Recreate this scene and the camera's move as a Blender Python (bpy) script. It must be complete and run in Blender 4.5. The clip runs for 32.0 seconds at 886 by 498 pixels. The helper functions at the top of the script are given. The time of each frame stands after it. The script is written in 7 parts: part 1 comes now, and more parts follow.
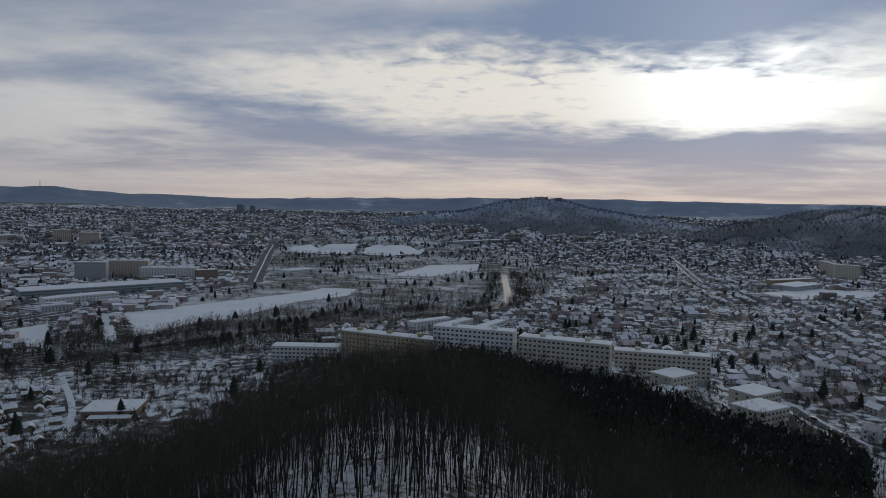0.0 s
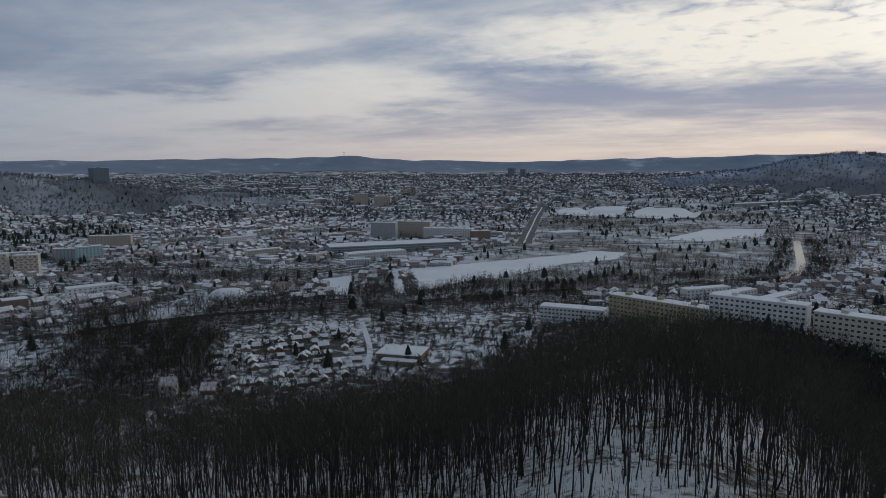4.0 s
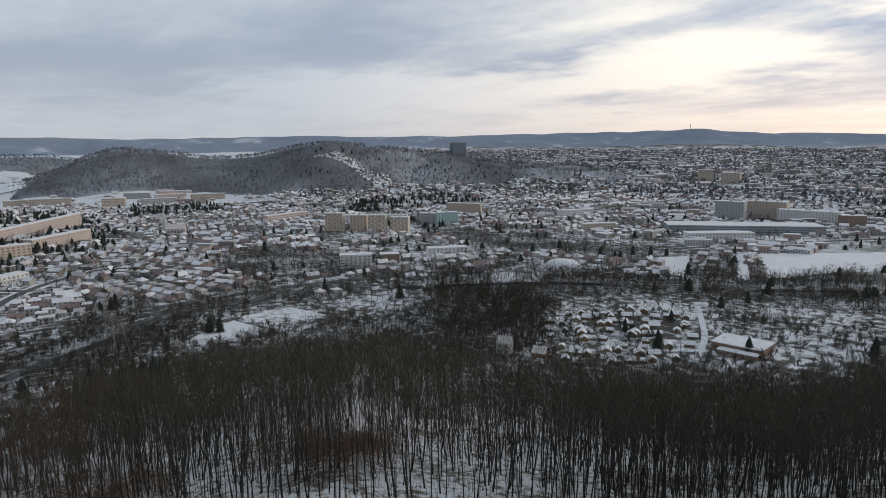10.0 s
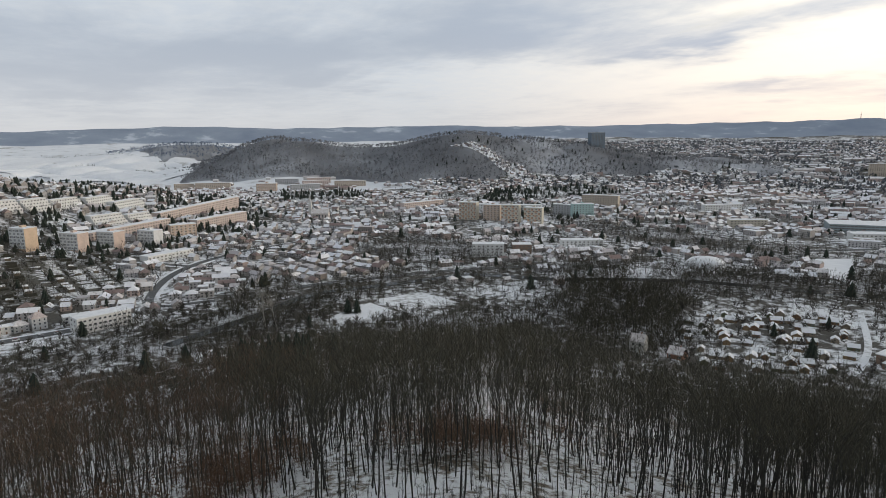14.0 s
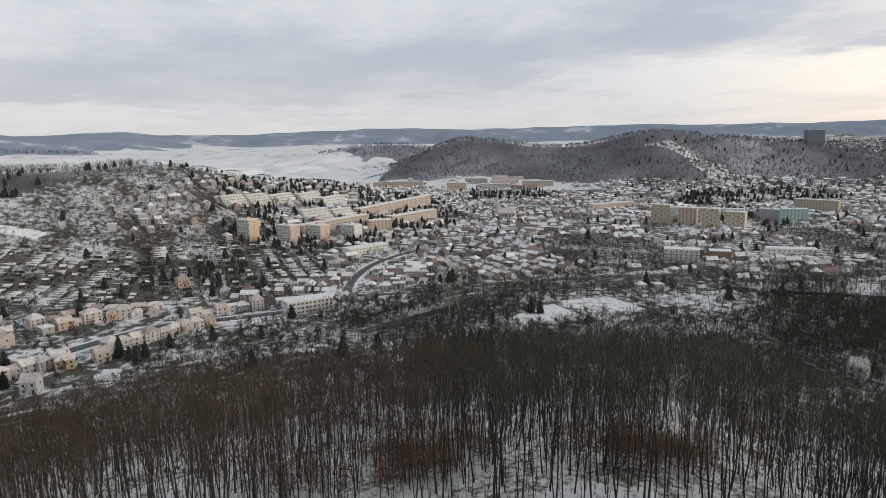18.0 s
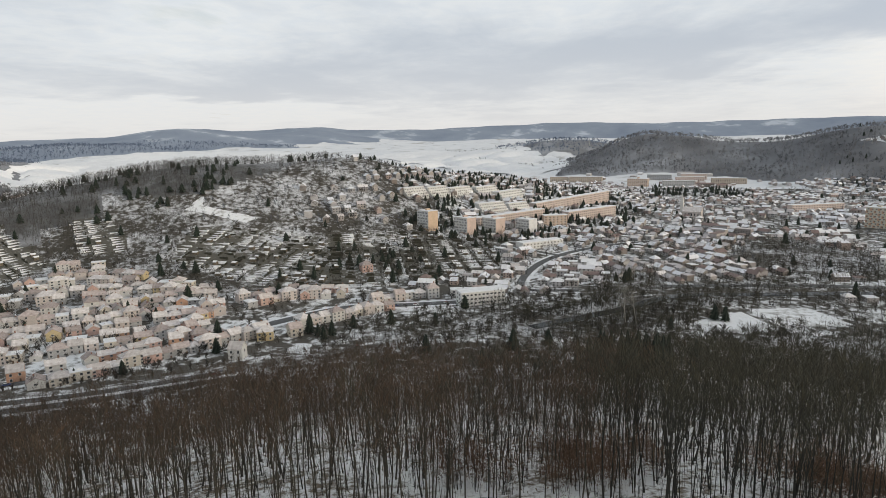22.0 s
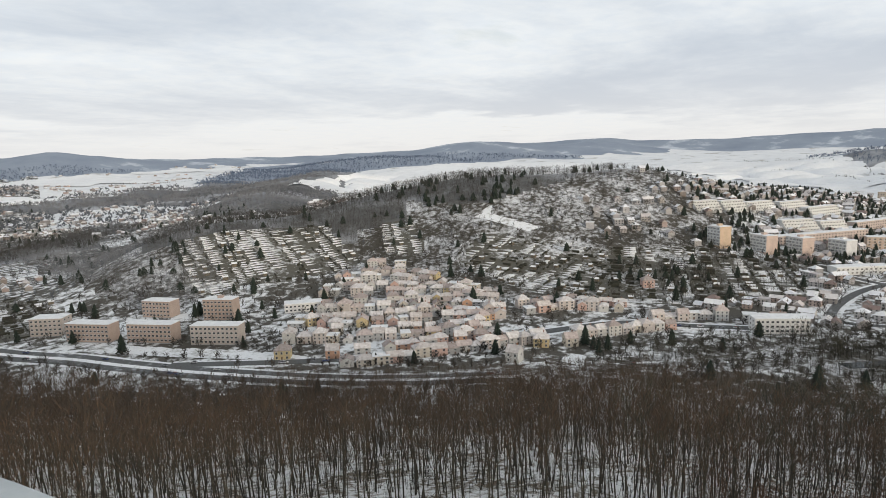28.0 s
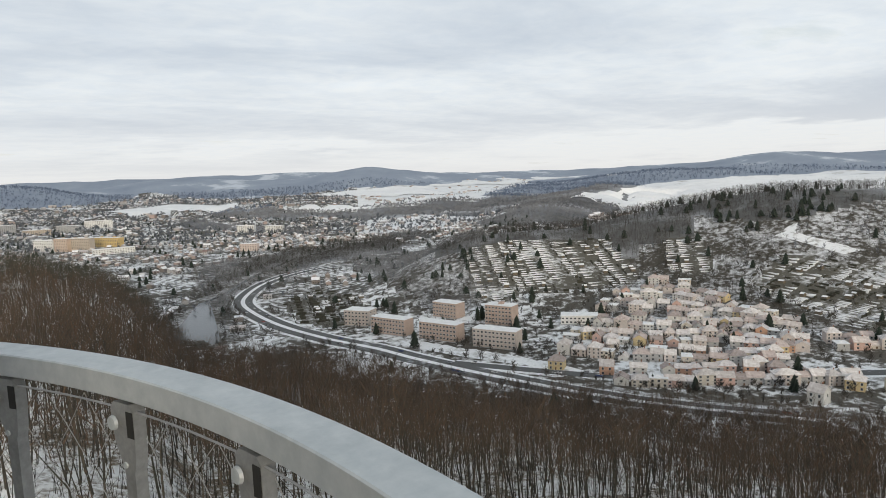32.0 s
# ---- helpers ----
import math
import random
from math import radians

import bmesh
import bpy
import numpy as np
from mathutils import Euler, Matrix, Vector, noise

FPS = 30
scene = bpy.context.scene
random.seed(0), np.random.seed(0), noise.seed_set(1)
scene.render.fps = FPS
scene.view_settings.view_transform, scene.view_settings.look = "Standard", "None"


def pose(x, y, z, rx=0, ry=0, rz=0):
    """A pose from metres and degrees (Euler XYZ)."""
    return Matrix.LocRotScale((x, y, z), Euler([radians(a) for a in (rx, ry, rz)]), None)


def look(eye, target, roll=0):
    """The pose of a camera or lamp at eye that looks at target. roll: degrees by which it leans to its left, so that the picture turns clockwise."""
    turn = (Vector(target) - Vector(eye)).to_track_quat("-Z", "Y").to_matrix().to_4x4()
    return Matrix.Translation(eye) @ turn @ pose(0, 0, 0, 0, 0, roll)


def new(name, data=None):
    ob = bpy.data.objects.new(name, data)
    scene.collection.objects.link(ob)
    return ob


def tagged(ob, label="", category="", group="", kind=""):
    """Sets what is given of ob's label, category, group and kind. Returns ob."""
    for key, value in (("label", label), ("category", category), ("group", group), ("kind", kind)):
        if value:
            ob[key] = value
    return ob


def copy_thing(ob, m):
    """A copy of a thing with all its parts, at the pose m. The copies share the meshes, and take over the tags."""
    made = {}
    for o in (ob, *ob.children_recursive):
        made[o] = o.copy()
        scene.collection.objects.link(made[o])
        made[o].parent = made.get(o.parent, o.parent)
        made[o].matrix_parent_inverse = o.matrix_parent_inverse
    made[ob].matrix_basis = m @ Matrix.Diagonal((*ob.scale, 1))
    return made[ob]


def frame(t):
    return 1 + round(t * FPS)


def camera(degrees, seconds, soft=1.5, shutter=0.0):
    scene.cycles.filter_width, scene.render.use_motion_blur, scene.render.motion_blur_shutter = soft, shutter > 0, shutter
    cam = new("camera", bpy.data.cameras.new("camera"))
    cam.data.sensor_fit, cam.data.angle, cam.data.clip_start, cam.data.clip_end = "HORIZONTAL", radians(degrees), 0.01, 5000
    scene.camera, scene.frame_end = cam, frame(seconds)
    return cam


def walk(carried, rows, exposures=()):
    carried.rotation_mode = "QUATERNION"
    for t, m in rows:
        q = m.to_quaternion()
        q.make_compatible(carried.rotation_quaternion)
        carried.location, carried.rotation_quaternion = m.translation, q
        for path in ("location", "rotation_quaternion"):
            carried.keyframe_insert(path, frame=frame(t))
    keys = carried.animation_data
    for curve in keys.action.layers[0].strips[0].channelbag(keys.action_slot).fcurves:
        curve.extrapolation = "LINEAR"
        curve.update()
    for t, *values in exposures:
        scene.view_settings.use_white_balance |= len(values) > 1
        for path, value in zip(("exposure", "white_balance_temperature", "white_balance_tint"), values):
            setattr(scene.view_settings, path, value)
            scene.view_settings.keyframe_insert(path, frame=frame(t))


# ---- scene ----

# ---------------------------------------------------------------- camera
cam = camera(67.6, 32.0, soft=0.75)
# seconds, x, y, then the turn about x, y and z; the eye stands 0.4 m above the handrail of the tower
PATH = [
    (0.0, 1.967, 1.732, 86.10, -1.13, 0.08),
    (0.5, 1.919, 1.727, 85.73, -0.94, 3.63),
    (1.0, 1.871, 1.721, 85.49, -0.93, 8.11),
    (1.5, 1.823, 1.714, 84.90, -0.28, 11.43),
    (2.0, 1.775, 1.706, 84.45, 0.13, 13.35),
    (2.5, 1.727, 1.698, 84.14, 0.16, 15.53),
    (3.0, 1.680, 1.688, 83.91, 0.03, 18.40),
    (3.5, 1.633, 1.677, 83.12, 0.31, 20.76),
    (5.5, 1.446, 1.625, 82.62, 0.06, 29.34),
    (6.0, 1.400, 1.610, 82.72, 0.49, 31.70),
    (6.5, 1.355, 1.594, 82.94, 0.50, 34.21),
    (7.0, 1.309, 1.577, 82.87, 0.62, 36.91),
    (7.5, 1.264, 1.559, 82.34, 1.13, 39.98),
    (8.0, 1.220, 1.540, 82.14, 1.09, 41.18),
    (8.5, 1.176, 1.520, 81.64, 0.80, 43.32),
    (9.0, 1.132, 1.499, 81.53, 0.60, 46.50),
    (9.5, 1.089, 1.477, 80.72, 0.61, 49.20),
    (10.0, 1.046, 1.455, 80.73, 0.60, 51.52),
    (10.5, 1.003, 1.432, 80.77, 0.87, 54.12),
    (11.0, 0.961, 1.408, 80.64, 0.54, 55.64),
    (11.5, 0.920, 1.383, 80.56, 0.53, 57.01),
    (12.0, 0.879, 1.357, 80.65, 0.26, 58.41),
    (12.5, 0.839, 1.330, 80.59, 0.15, 58.93),
    (13.0, 0.799, 1.303, 80.37, -0.17, 60.39),
    (13.5, 0.760, 1.275, 80.32, -0.26, 61.44),
    (14.0, 0.721, 1.246, 79.97, 0.44, 63.10),
    (14.5, 0.683, 1.216, 80.29, 0.59, 64.95),
    (16.5, 0.537, 1.090, 80.64, 0.49, 73.37),
    (17.0, 0.502, 1.056, 80.46, 0.61, 75.52),
    (17.5, 0.467, 1.022, 80.37, 0.78, 77.32),
    (18.0, 0.434, 0.988, 80.17, 0.99, 79.15),
    (18.5, 0.401, 0.952, 80.01, 0.94, 80.78),
    (19.0, 0.369, 0.916, 80.23, 1.20, 82.93),
    (19.5, 0.337, 0.879, 80.12, 1.18, 85.07),
    (20.0, 0.307, 0.842, 79.94, 0.91, 87.33),
    (20.5, 0.277, 0.804, 79.77, 1.02, 89.50),
    (21.0, 0.248, 0.766, 79.45, 1.02, 90.96),
    (21.5, 0.219, 0.727, 79.60, 0.99, 92.75),
    (22.0, 0.192, 0.687, 79.97, 1.11, 94.31),
    (22.5, 0.165, 0.647, 80.02, 1.35, 95.40),
    (23.0, 0.139, 0.606, 80.13, 1.51, 96.82),
    (23.5, 0.114, 0.565, 79.88, 1.41, 98.29),
    (24.0, 0.089, 0.523, 79.79, 1.56, 99.95),
    (24.5, 0.066, 0.481, 79.90, 1.34, 100.90),
    (26.5, -0.019, 0.308, 80.18, 1.24, 105.03),
    (27.0, -0.038, 0.264, 80.68, 1.58, 108.10),
    (27.5, -0.057, 0.219, 81.63, 1.96, 113.39),
    (28.0, -0.074, 0.174, 81.52, 1.80, 118.37),
    (28.5, -0.090, 0.129, 81.57, 2.08, 122.45),
    (29.0, -0.080, 0.127, 81.80, 2.47, 124.93),
    (29.5, -0.069, 0.126, 81.89, 2.42, 127.79),
    (30.0, -0.058, 0.124, 82.21, 2.29, 130.64),
    (30.5, -0.042, 0.120, 82.56, 2.38, 133.51),
    (31.0, -0.039, 0.083, 82.58, 1.64, 135.33),
    (31.5, -0.019, 0.041, 83.21, 1.72, 139.19),
    (32.0, 0.001, -0.001, 83.45, 2.17, 142.34),
]
EXPOSURES = [(0.0, -1.55, 5780, 8), (3.0, -1.4, 5860, 8), (6.0, -1.15, 6000, 8), (9.0, -0.66, 6350, 8), (13.0, -0.34, 6780, 8), (19.0, -0.2, 7150, 8), (24.0, -0.02, 7250, 8), (28.0, 0.04, 7200, 8), (32.0, 0.0, 7080, 7)]
walk(cam, [(t, pose(x, y, 130.0, rx, ry, rz)) for t, x, y, rx, ry, rz in PATH], EXPOSURES)

# ---------------------------------------------------------------- sky and sun
SUN_BEARING, SUN_HEIGHT = -24.5, 11.0
sun_way = Vector((-math.sin(radians(SUN_BEARING)) * math.cos(radians(SUN_HEIGHT)), math.cos(radians(SUN_BEARING)) * math.cos(radians(SUN_HEIGHT)), math.sin(radians(SUN_HEIGHT))))


def nodes_of(tree):
    def make(kind, **values):
        n = tree.nodes.new(kind)
        for k, v in values.items():
            n.inputs[k].default_value = v
        return n

    def join(a, b):
        tree.links.new(a, b)
    return make, join


def ramp(make, stops, mode="LINEAR"):
    n = make("ShaderNodeValToRGB")
    n.color_ramp.interpolation = mode
    e = n.color_ramp.elements
    while len(e) < len(stops):
        e.new(0.5)
    for k, (p, c) in enumerate(stops):
        e[k].position = p
        e[k].color = (*c, 1) if len(c) == 3 else c
    return n


# single cloud banks: bearing, height, half-length and half-depth in degrees, lean, and how much darker (or, below nought, thinner)
CLOUD_BANKS = (
    (22, 13.5, 25, 3.0, 0.00, 0.22),
    (-19, 14.8, 21, 2.5, 0.00, 0.60),
    (17, 6.8, 10, 2.1, 0.05, 0.45),
    (25, 3.9, 7, 0.7, 0.00, 0.35),
    (-1, 4.8, 16, 1.6, 0.00, 0.55),
    (-25, 4.7, 13, 2.1, 0.00, 0.60),
    (-27, 10.4, 9, 0.8, 0.08, 0.50),
    (-3, 9.6, 22, 2.8, 0.05, -0.50),
    (-23, 9.0, 12, 2.2, 0.00, -0.90),
    (30, 7.4, 8, 2.5, 0.00, -0.30),
    (-26, 1.9, 12, 1.1, 0.00, 0.35),
    (57, 9.1, 15, 3.0, 0.00, 0.20),
    (54, 4.9, 12, 1.0, 0.00, -0.25),
    (33, 10.8, 10, 1.5, -0.10, -0.20),
    (73, 4.5, 6, 1.1, 0.05, 0.25),
    (45, 6.4, 10, 0.8, -0.15, 0.45),
    (35, 8.9, 10, 0.8, -0.15, 0.30),
    (38, 3.0, 5, 0.4, 0.00, 0.25),
    (61, 4.2, 8, 2.0, 0.00, -0.30),
    (33, 5.7, 10, 1.5, -0.10, -0.35),
    (88, 5.4, 22, 2.6, -0.03, 0.50),
    (75, 4.0, 6, 0.7, 0.00, 0.20),
    (52, 7.7, 12, 1.2, -0.10, 0.25),
    (109, 2.3, 8, 0.8, 0.00, -0.50),
    (90, 1.6, 21, 0.5, 0.00, -0.25),
    (58, 3.5, 15, 1.5, 0.00, -0.30),
    (109, 3.0, 8, 0.9, 0.00, 0.25),
    (124, 1.6, 14, 0.9, 0.00, -0.60),
    (157, 2.5, 11, 0.4, 0.00, -0.50),
    (120, 2.1, 11, 0.5, 0.00, -0.50),
    (153, 4.4, 15, 1.2, 0.00, 0.25),
    (113, 3.9, 12, 1.0, 0.00, 0.20),
    (134, 10.4, 25, 2.0, 0.00, 0.15),
    (150, 7.4, 3, 0.6, 0.00, -0.30),
    (113, 6.5, 10, 1.0, 0.00, -0.20),
)


def build_world():
    world = bpy.data.worlds.new("winter_sky")
    scene.world = world
    world.use_nodes = True
    tree = world.node_tree
    tree.nodes.clear()
    make, join = nodes_of(tree)

    def calc(op, a, b=None, c=None):
        n = make("ShaderNodeMath")
        n.operation = op
        for k, v in enumerate((a, b, c)):
            if v is None:
                continue
            if isinstance(v, (int, float)):
                n.inputs[k].default_value = v
            else:
                join(v, n.inputs[k])
        return n.outputs[0]

    def blend(f, a, b, kind="MIX"):
        n = make("ShaderNodeMix")
        n.data_type, n.blend_type = "RGBA", kind
        for s, v in ((n.inputs[0], f), (n.inputs[6], a), (n.inputs[7], b)):
            if isinstance(v, (int, float)):
                s.default_value = v
            elif isinstance(v, tuple):
                s.default_value = (*v, 1)
            else:
                join(v, s)
        return n.outputs[2]

    place = make("ShaderNodeTexCoord").outputs["Generated"]
    split = make("ShaderNodeSeparateXYZ")
    join(place, split.inputs[0])
    x, y, z = split.outputs
    up = calc("MAXIMUM", z, 0.0)
    # the cloud sheet lies flat over the land: streaks grow thin towards the horizon
    depth = calc("ADD", up, 0.085)
    flat = make("ShaderNodeCombineXYZ")
    join(calc("DIVIDE", x, depth), flat.inputs[0])
    join(calc("DIVIDE", y, depth), flat.inputs[1])
    turned = make("ShaderNodeMapping")
    turned.inputs["Rotation"].default_value = (0, 0, radians(38))
    turned.inputs["Scale"].default_value = (0.5, 0.85, 1)
    join(flat.outputs[0], turned.inputs[0])
    banks = make("ShaderNodeTexNoise", Scale=0.9, Detail=8.0, Roughness=0.58, Distortion=0.3)
    join(turned.outputs[0], banks.inputs["Vector"])
    shift = make("ShaderNodeTexNoise", Scale=1.3, Detail=4.0, Roughness=0.55)
    join(flat.outputs[0], shift.inputs["Vector"])
    ripple = make("ShaderNodeTexNoise", Scale=5.5, Detail=4.0, Roughness=0.55, Distortion=0.4)
    join(flat.outputs[0], ripple.inputs["Vector"])
    near_sun = make("ShaderNodeVectorMath")
    near_sun.operation = "DOT_PRODUCT"
    join(place, near_sun.inputs[0])
    near_sun.inputs[1].default_value = sun_way
    facing = calc("MAXIMUM", near_sun.outputs["Value"], 0.0)
    glow = calc("POWER", facing, 80.0)
    wide = calc("POWER", facing, 1.25)
    # bearing and height in degrees, both a little frayed, for the single banks
    frayed = make("ShaderNodeSeparateColor")
    join(shift.outputs["Color"], frayed.inputs[0])
    turn = calc("ADD", calc("MULTIPLY", calc("ARCTAN2", calc("MULTIPLY", x, -1.0), y), 57.296), calc("MULTIPLY", calc("SUBTRACT", frayed.outputs[0], 0.5), 16.0))
    rise = calc("ADD", calc("MULTIPLY", calc("ARCSINE", z), 57.296), calc("MULTIPLY", calc("SUBTRACT", frayed.outputs[1], 0.5), 4.0))
    total = calc("MULTIPLY_ADD", calc("SUBTRACT", banks.outputs[0], 0.5), 1.7, 0.42)
    for bearing, high, long, deep, lean, amount in CLOUD_BANKS:
        du = calc("SUBTRACT", turn, bearing)
        dv = calc("SUBTRACT", calc("MULTIPLY_ADD", du, -lean, rise), high)
        du, dv = calc("DIVIDE", du, long), calc("DIVIDE", dv, deep)
        gone = calc("ADD", calc("MULTIPLY", du, du), calc("MULTIPLY", dv, dv))
        total = calc("MULTIPLY_ADD", calc("POWER", 2.718, calc("MULTIPLY", gone, -0.9)), amount, total)
    # small rippled clouds in the bright band before the sun
    du, dv = calc("DIVIDE", calc("ADD", turn, 8.0), 24.0), calc("DIVIDE", calc("SUBTRACT", rise, 10.0), 3.2)
    gone = calc("ADD", calc("MULTIPLY", du, du), calc("MULTIPLY", dv, dv))
    total = calc("ADD", total, calc("MULTIPLY", calc("POWER", 2.718, calc("MULTIPLY", gone, -1.0)), calc("MULTIPLY_ADD", ripple.outputs[0], 3.2, -1.45)))
    # the sheet closes overhead and opens towards the horizon
    closed = make("ShaderNodeMapRange")
    closed.inputs[1].default_value, closed.inputs[2].default_value, closed.inputs[3].default_value, closed.inputs[4].default_value = 0.2, 0.4, 0.0, 0.5
    join(up, closed.inputs[0])
    thick = ramp(make, [(0.0, (0, 0, 0)), (1.0, (1, 1, 1))], "EASE")
    join(calc("ADD", total, closed.outputs[0]), thick.inputs[0])
    fine = ramp(make, [(0.38, (0, 0, 0)), (0.62, (1, 1, 1))])
    join(ripple.outputs[0], fine.inputs[0])
    sky = make("ShaderNodeTexSky")
    sky.sky_type, sky.sun_disc, sky.dust_density = "NISHITA", False, 1.5
    sky.sun_elevation, sky.sun_rotation = radians(SUN_HEIGHT), radians(-SUN_BEARING)
    clear = blend(1.0, sky.outputs[0], (0.10, 0.10, 0.10), "MULTIPLY")
    thin = blend(wide, (0.79, 0.875, 1.01), (2.5, 2.2, 1.78))
    dense = blend(wide, (0.49, 0.575, 0.725), (0.46, 0.62, 0.94))
    cover = blend(calc("MULTIPLY", thick.outputs[0], 0.9), thin, dense)
    cover = blend(calc("MULTIPLY", calc("MULTIPLY", fine.outputs[0], calc("SUBTRACT", 1.0, thick.outputs[0])), 0.35), cover, blend(wide, (0.9, 0.94, 1.0), (2.7, 2.38, 1.95)))
    cover = blend(calc("MULTIPLY", glow, calc("SUBTRACT", 1.0, calc("MULTIPLY", thick.outputs[0], 0.9))), cover, (4.0, 3.8, 3.4))
    # a pale warm strip low over the horizon
    low = calc("POWER", calc("SUBTRACT", 1.0, calc("MINIMUM", calc("MULTIPLY", up, 5.5), 1.0)), 2.0)
    cover = blend(calc("MULTIPLY", low, 0.75), cover, blend(wide, (0.80, 0.81, 0.86), (2.05, 1.45, 1.05)))
    over = make("ShaderNodeMapRange")
    over.inputs[1].default_value, over.inputs[2].default_value = 0.36, 0.7
    join(up, over.inputs[0])
    cover = blend(over.outputs[0], cover, (0.565, 0.62, 0.685))
    hole = ramp(make, [(0.30, (1, 1, 1)), (0.36, (0, 0, 0))])
    join(banks.outputs[0], hole.inputs[0])
    whole = blend(calc("MULTIPLY", hole.outputs[0], 0.2), cover, clear)
    shell = make("ShaderNodeBackground", Strength=1.0)
    join(whole, shell.inputs[0])
    out = make("ShaderNodeOutputWorld")
    join(shell.outputs[0], out.inputs[0])


build_world()
sun = new("sun", bpy.data.lights.new("sun", "SUN"))
sun.data.energy, sun.data.angle, sun.data.color = 1.45, radians(14), (1.0, 0.89, 0.74)
sun.matrix_world = look(sun_way * 100, (0, 0, 0))

# ---------------------------------------------------------------- materials
def surface(name, dark, light, size=1.0, rough=0.85, bump=0.15, vary="", shades=(), metal=0.0, fine=6.0, cut=(0.3, 0.7)):
    """A mottled surface: two tones by a coarse noise (size in metres), a finer grain over it, relief, and shades by object or by island."""
    m = bpy.data.materials.new(name)
    m.use_nodes = True
    tree = m.node_tree
    make, join = nodes_of(tree)
    b = tree.nodes["Principled BSDF"]
    b.inputs["Roughness"].default_value = rough
    b.inputs["Metallic"].default_value = metal
    where = make("ShaderNodeTexCoord").outputs["Object"] if vary != "world" else make("ShaderNodeNewGeometry").outputs["Position"]
    coarse = make("ShaderNodeTexNoise", Scale=1.0 / size, Detail=5.0, Roughness=0.6)
    join(where, coarse.inputs["Vector"])
    grain = make("ShaderNodeTexNoise", Scale=fine / size, Detail=4.0, Roughness=0.65)
    join(where, grain.inputs["Vector"])
    r = ramp(make, [(cut[0], dark), (cut[1], light)])
    join(coarse.outputs[0], r.inputs[0])
    tone = r.outputs[0]
    if shades:
        chance = make("ShaderNodeObjectInfo").outputs["Random"] if vary == "object" else make("ShaderNodeNewGeometry").outputs["Random Per Island"]
        s = ramp(make, [(k / len(shades), c) for k, c in enumerate(shades)], "CONSTANT")
        join(chance, s.inputs[0])
        mix = make("ShaderNodeMix")
        mix.data_type, mix.blend_type = "RGBA", "MULTIPLY"
        mix.inputs[0].default_value = 1.0
        join(s.outputs[0], mix.inputs[6])
        join(tone, mix.inputs[7])
        tone = mix.outputs[2]
    mix = make("ShaderNodeMix")
    mix.data_type, mix.blend_type = "RGBA", "OVERLAY"
    mix.inputs[0].default_value = 0.35
    g = ramp(make, [(0.25, (0.25, 0.25, 0.25)), (0.75, (0.75, 0.75, 0.75))])
    join(grain.outputs[0], g.inputs[0])
    join(tone, mix.inputs[6])
    join(g.outputs[0], mix.inputs[7])
    join(mix.outputs[2], b.inputs["Base Color"])
    if bump:
        n = make("ShaderNodeBump", Strength=bump, Distance=0.1 * size)
        join(grain.outputs[0], n.inputs["Height"])
        join(n.outputs[0], b.inputs["Normal"])
    return m


def patched(name, parts, size, sharp=0.06, rough=0.9, bump=0.3):
    """Ground of two covers, one showing through the other in ragged patches of that size, in world metres."""
    (a1, a2), (b1, b2), share = parts
    m = bpy.data.materials.new(name)
    m.use_nodes = True
    tree = m.node_tree
    make, join = nodes_of(tree)
    b = tree.nodes["Principled BSDF"]
    b.inputs["Roughness"].default_value = rough
    where = make("ShaderNodeNewGeometry").outputs["Position"]
    n1 = make("ShaderNodeTexNoise", Scale=1.0 / size, Detail=8.0, Roughness=0.68)
    n2 = make("ShaderNodeTexNoise", Scale=6.0 / size, Detail=4.0, Roughness=0.6)
    join(where, n1.inputs["Vector"])
    join(where, n2.inputs["Vector"])
    ra, rb = ramp(make, [(0.3, a1), (0.7, a2)]), ramp(make, [(0.3, b1), (0.7, b2)])
    join(n2.outputs[0], ra.inputs[0])
    join(n2.outputs[0], rb.inputs[0])
    f = ramp(make, [(share - sharp, (0, 0, 0)), (share + sharp, (1, 1, 1))])
    n3 = make("ShaderNodeTexNoise", Scale=0.13 / size, Detail=3.0, Roughness=0.5)
    join(where, n3.inputs["Vector"])
    both = make("ShaderNodeMix")
    both.inputs[0].default_value = 0.38
    join(n1.outputs[0], both.inputs[2])
    join(n3.outputs[0], both.inputs[3])
    join(both.outputs[0], f.inputs[0])
    mix = make("ShaderNodeMix")
    mix.data_type = "RGBA"
    join(f.outputs[0], mix.inputs[0])
    join(ra.outputs[0], mix.inputs[6])
    join(rb.outputs[0], mix.inputs[7])
    join(mix.outputs[2], b.inputs["Base Color"])
    k = make("ShaderNodeBump", Strength=bump, Distance=0.3)
    join(n2.outputs[0], k.inputs["Height"])
    join(k.outputs[0], b.inputs["Normal"])
    return m


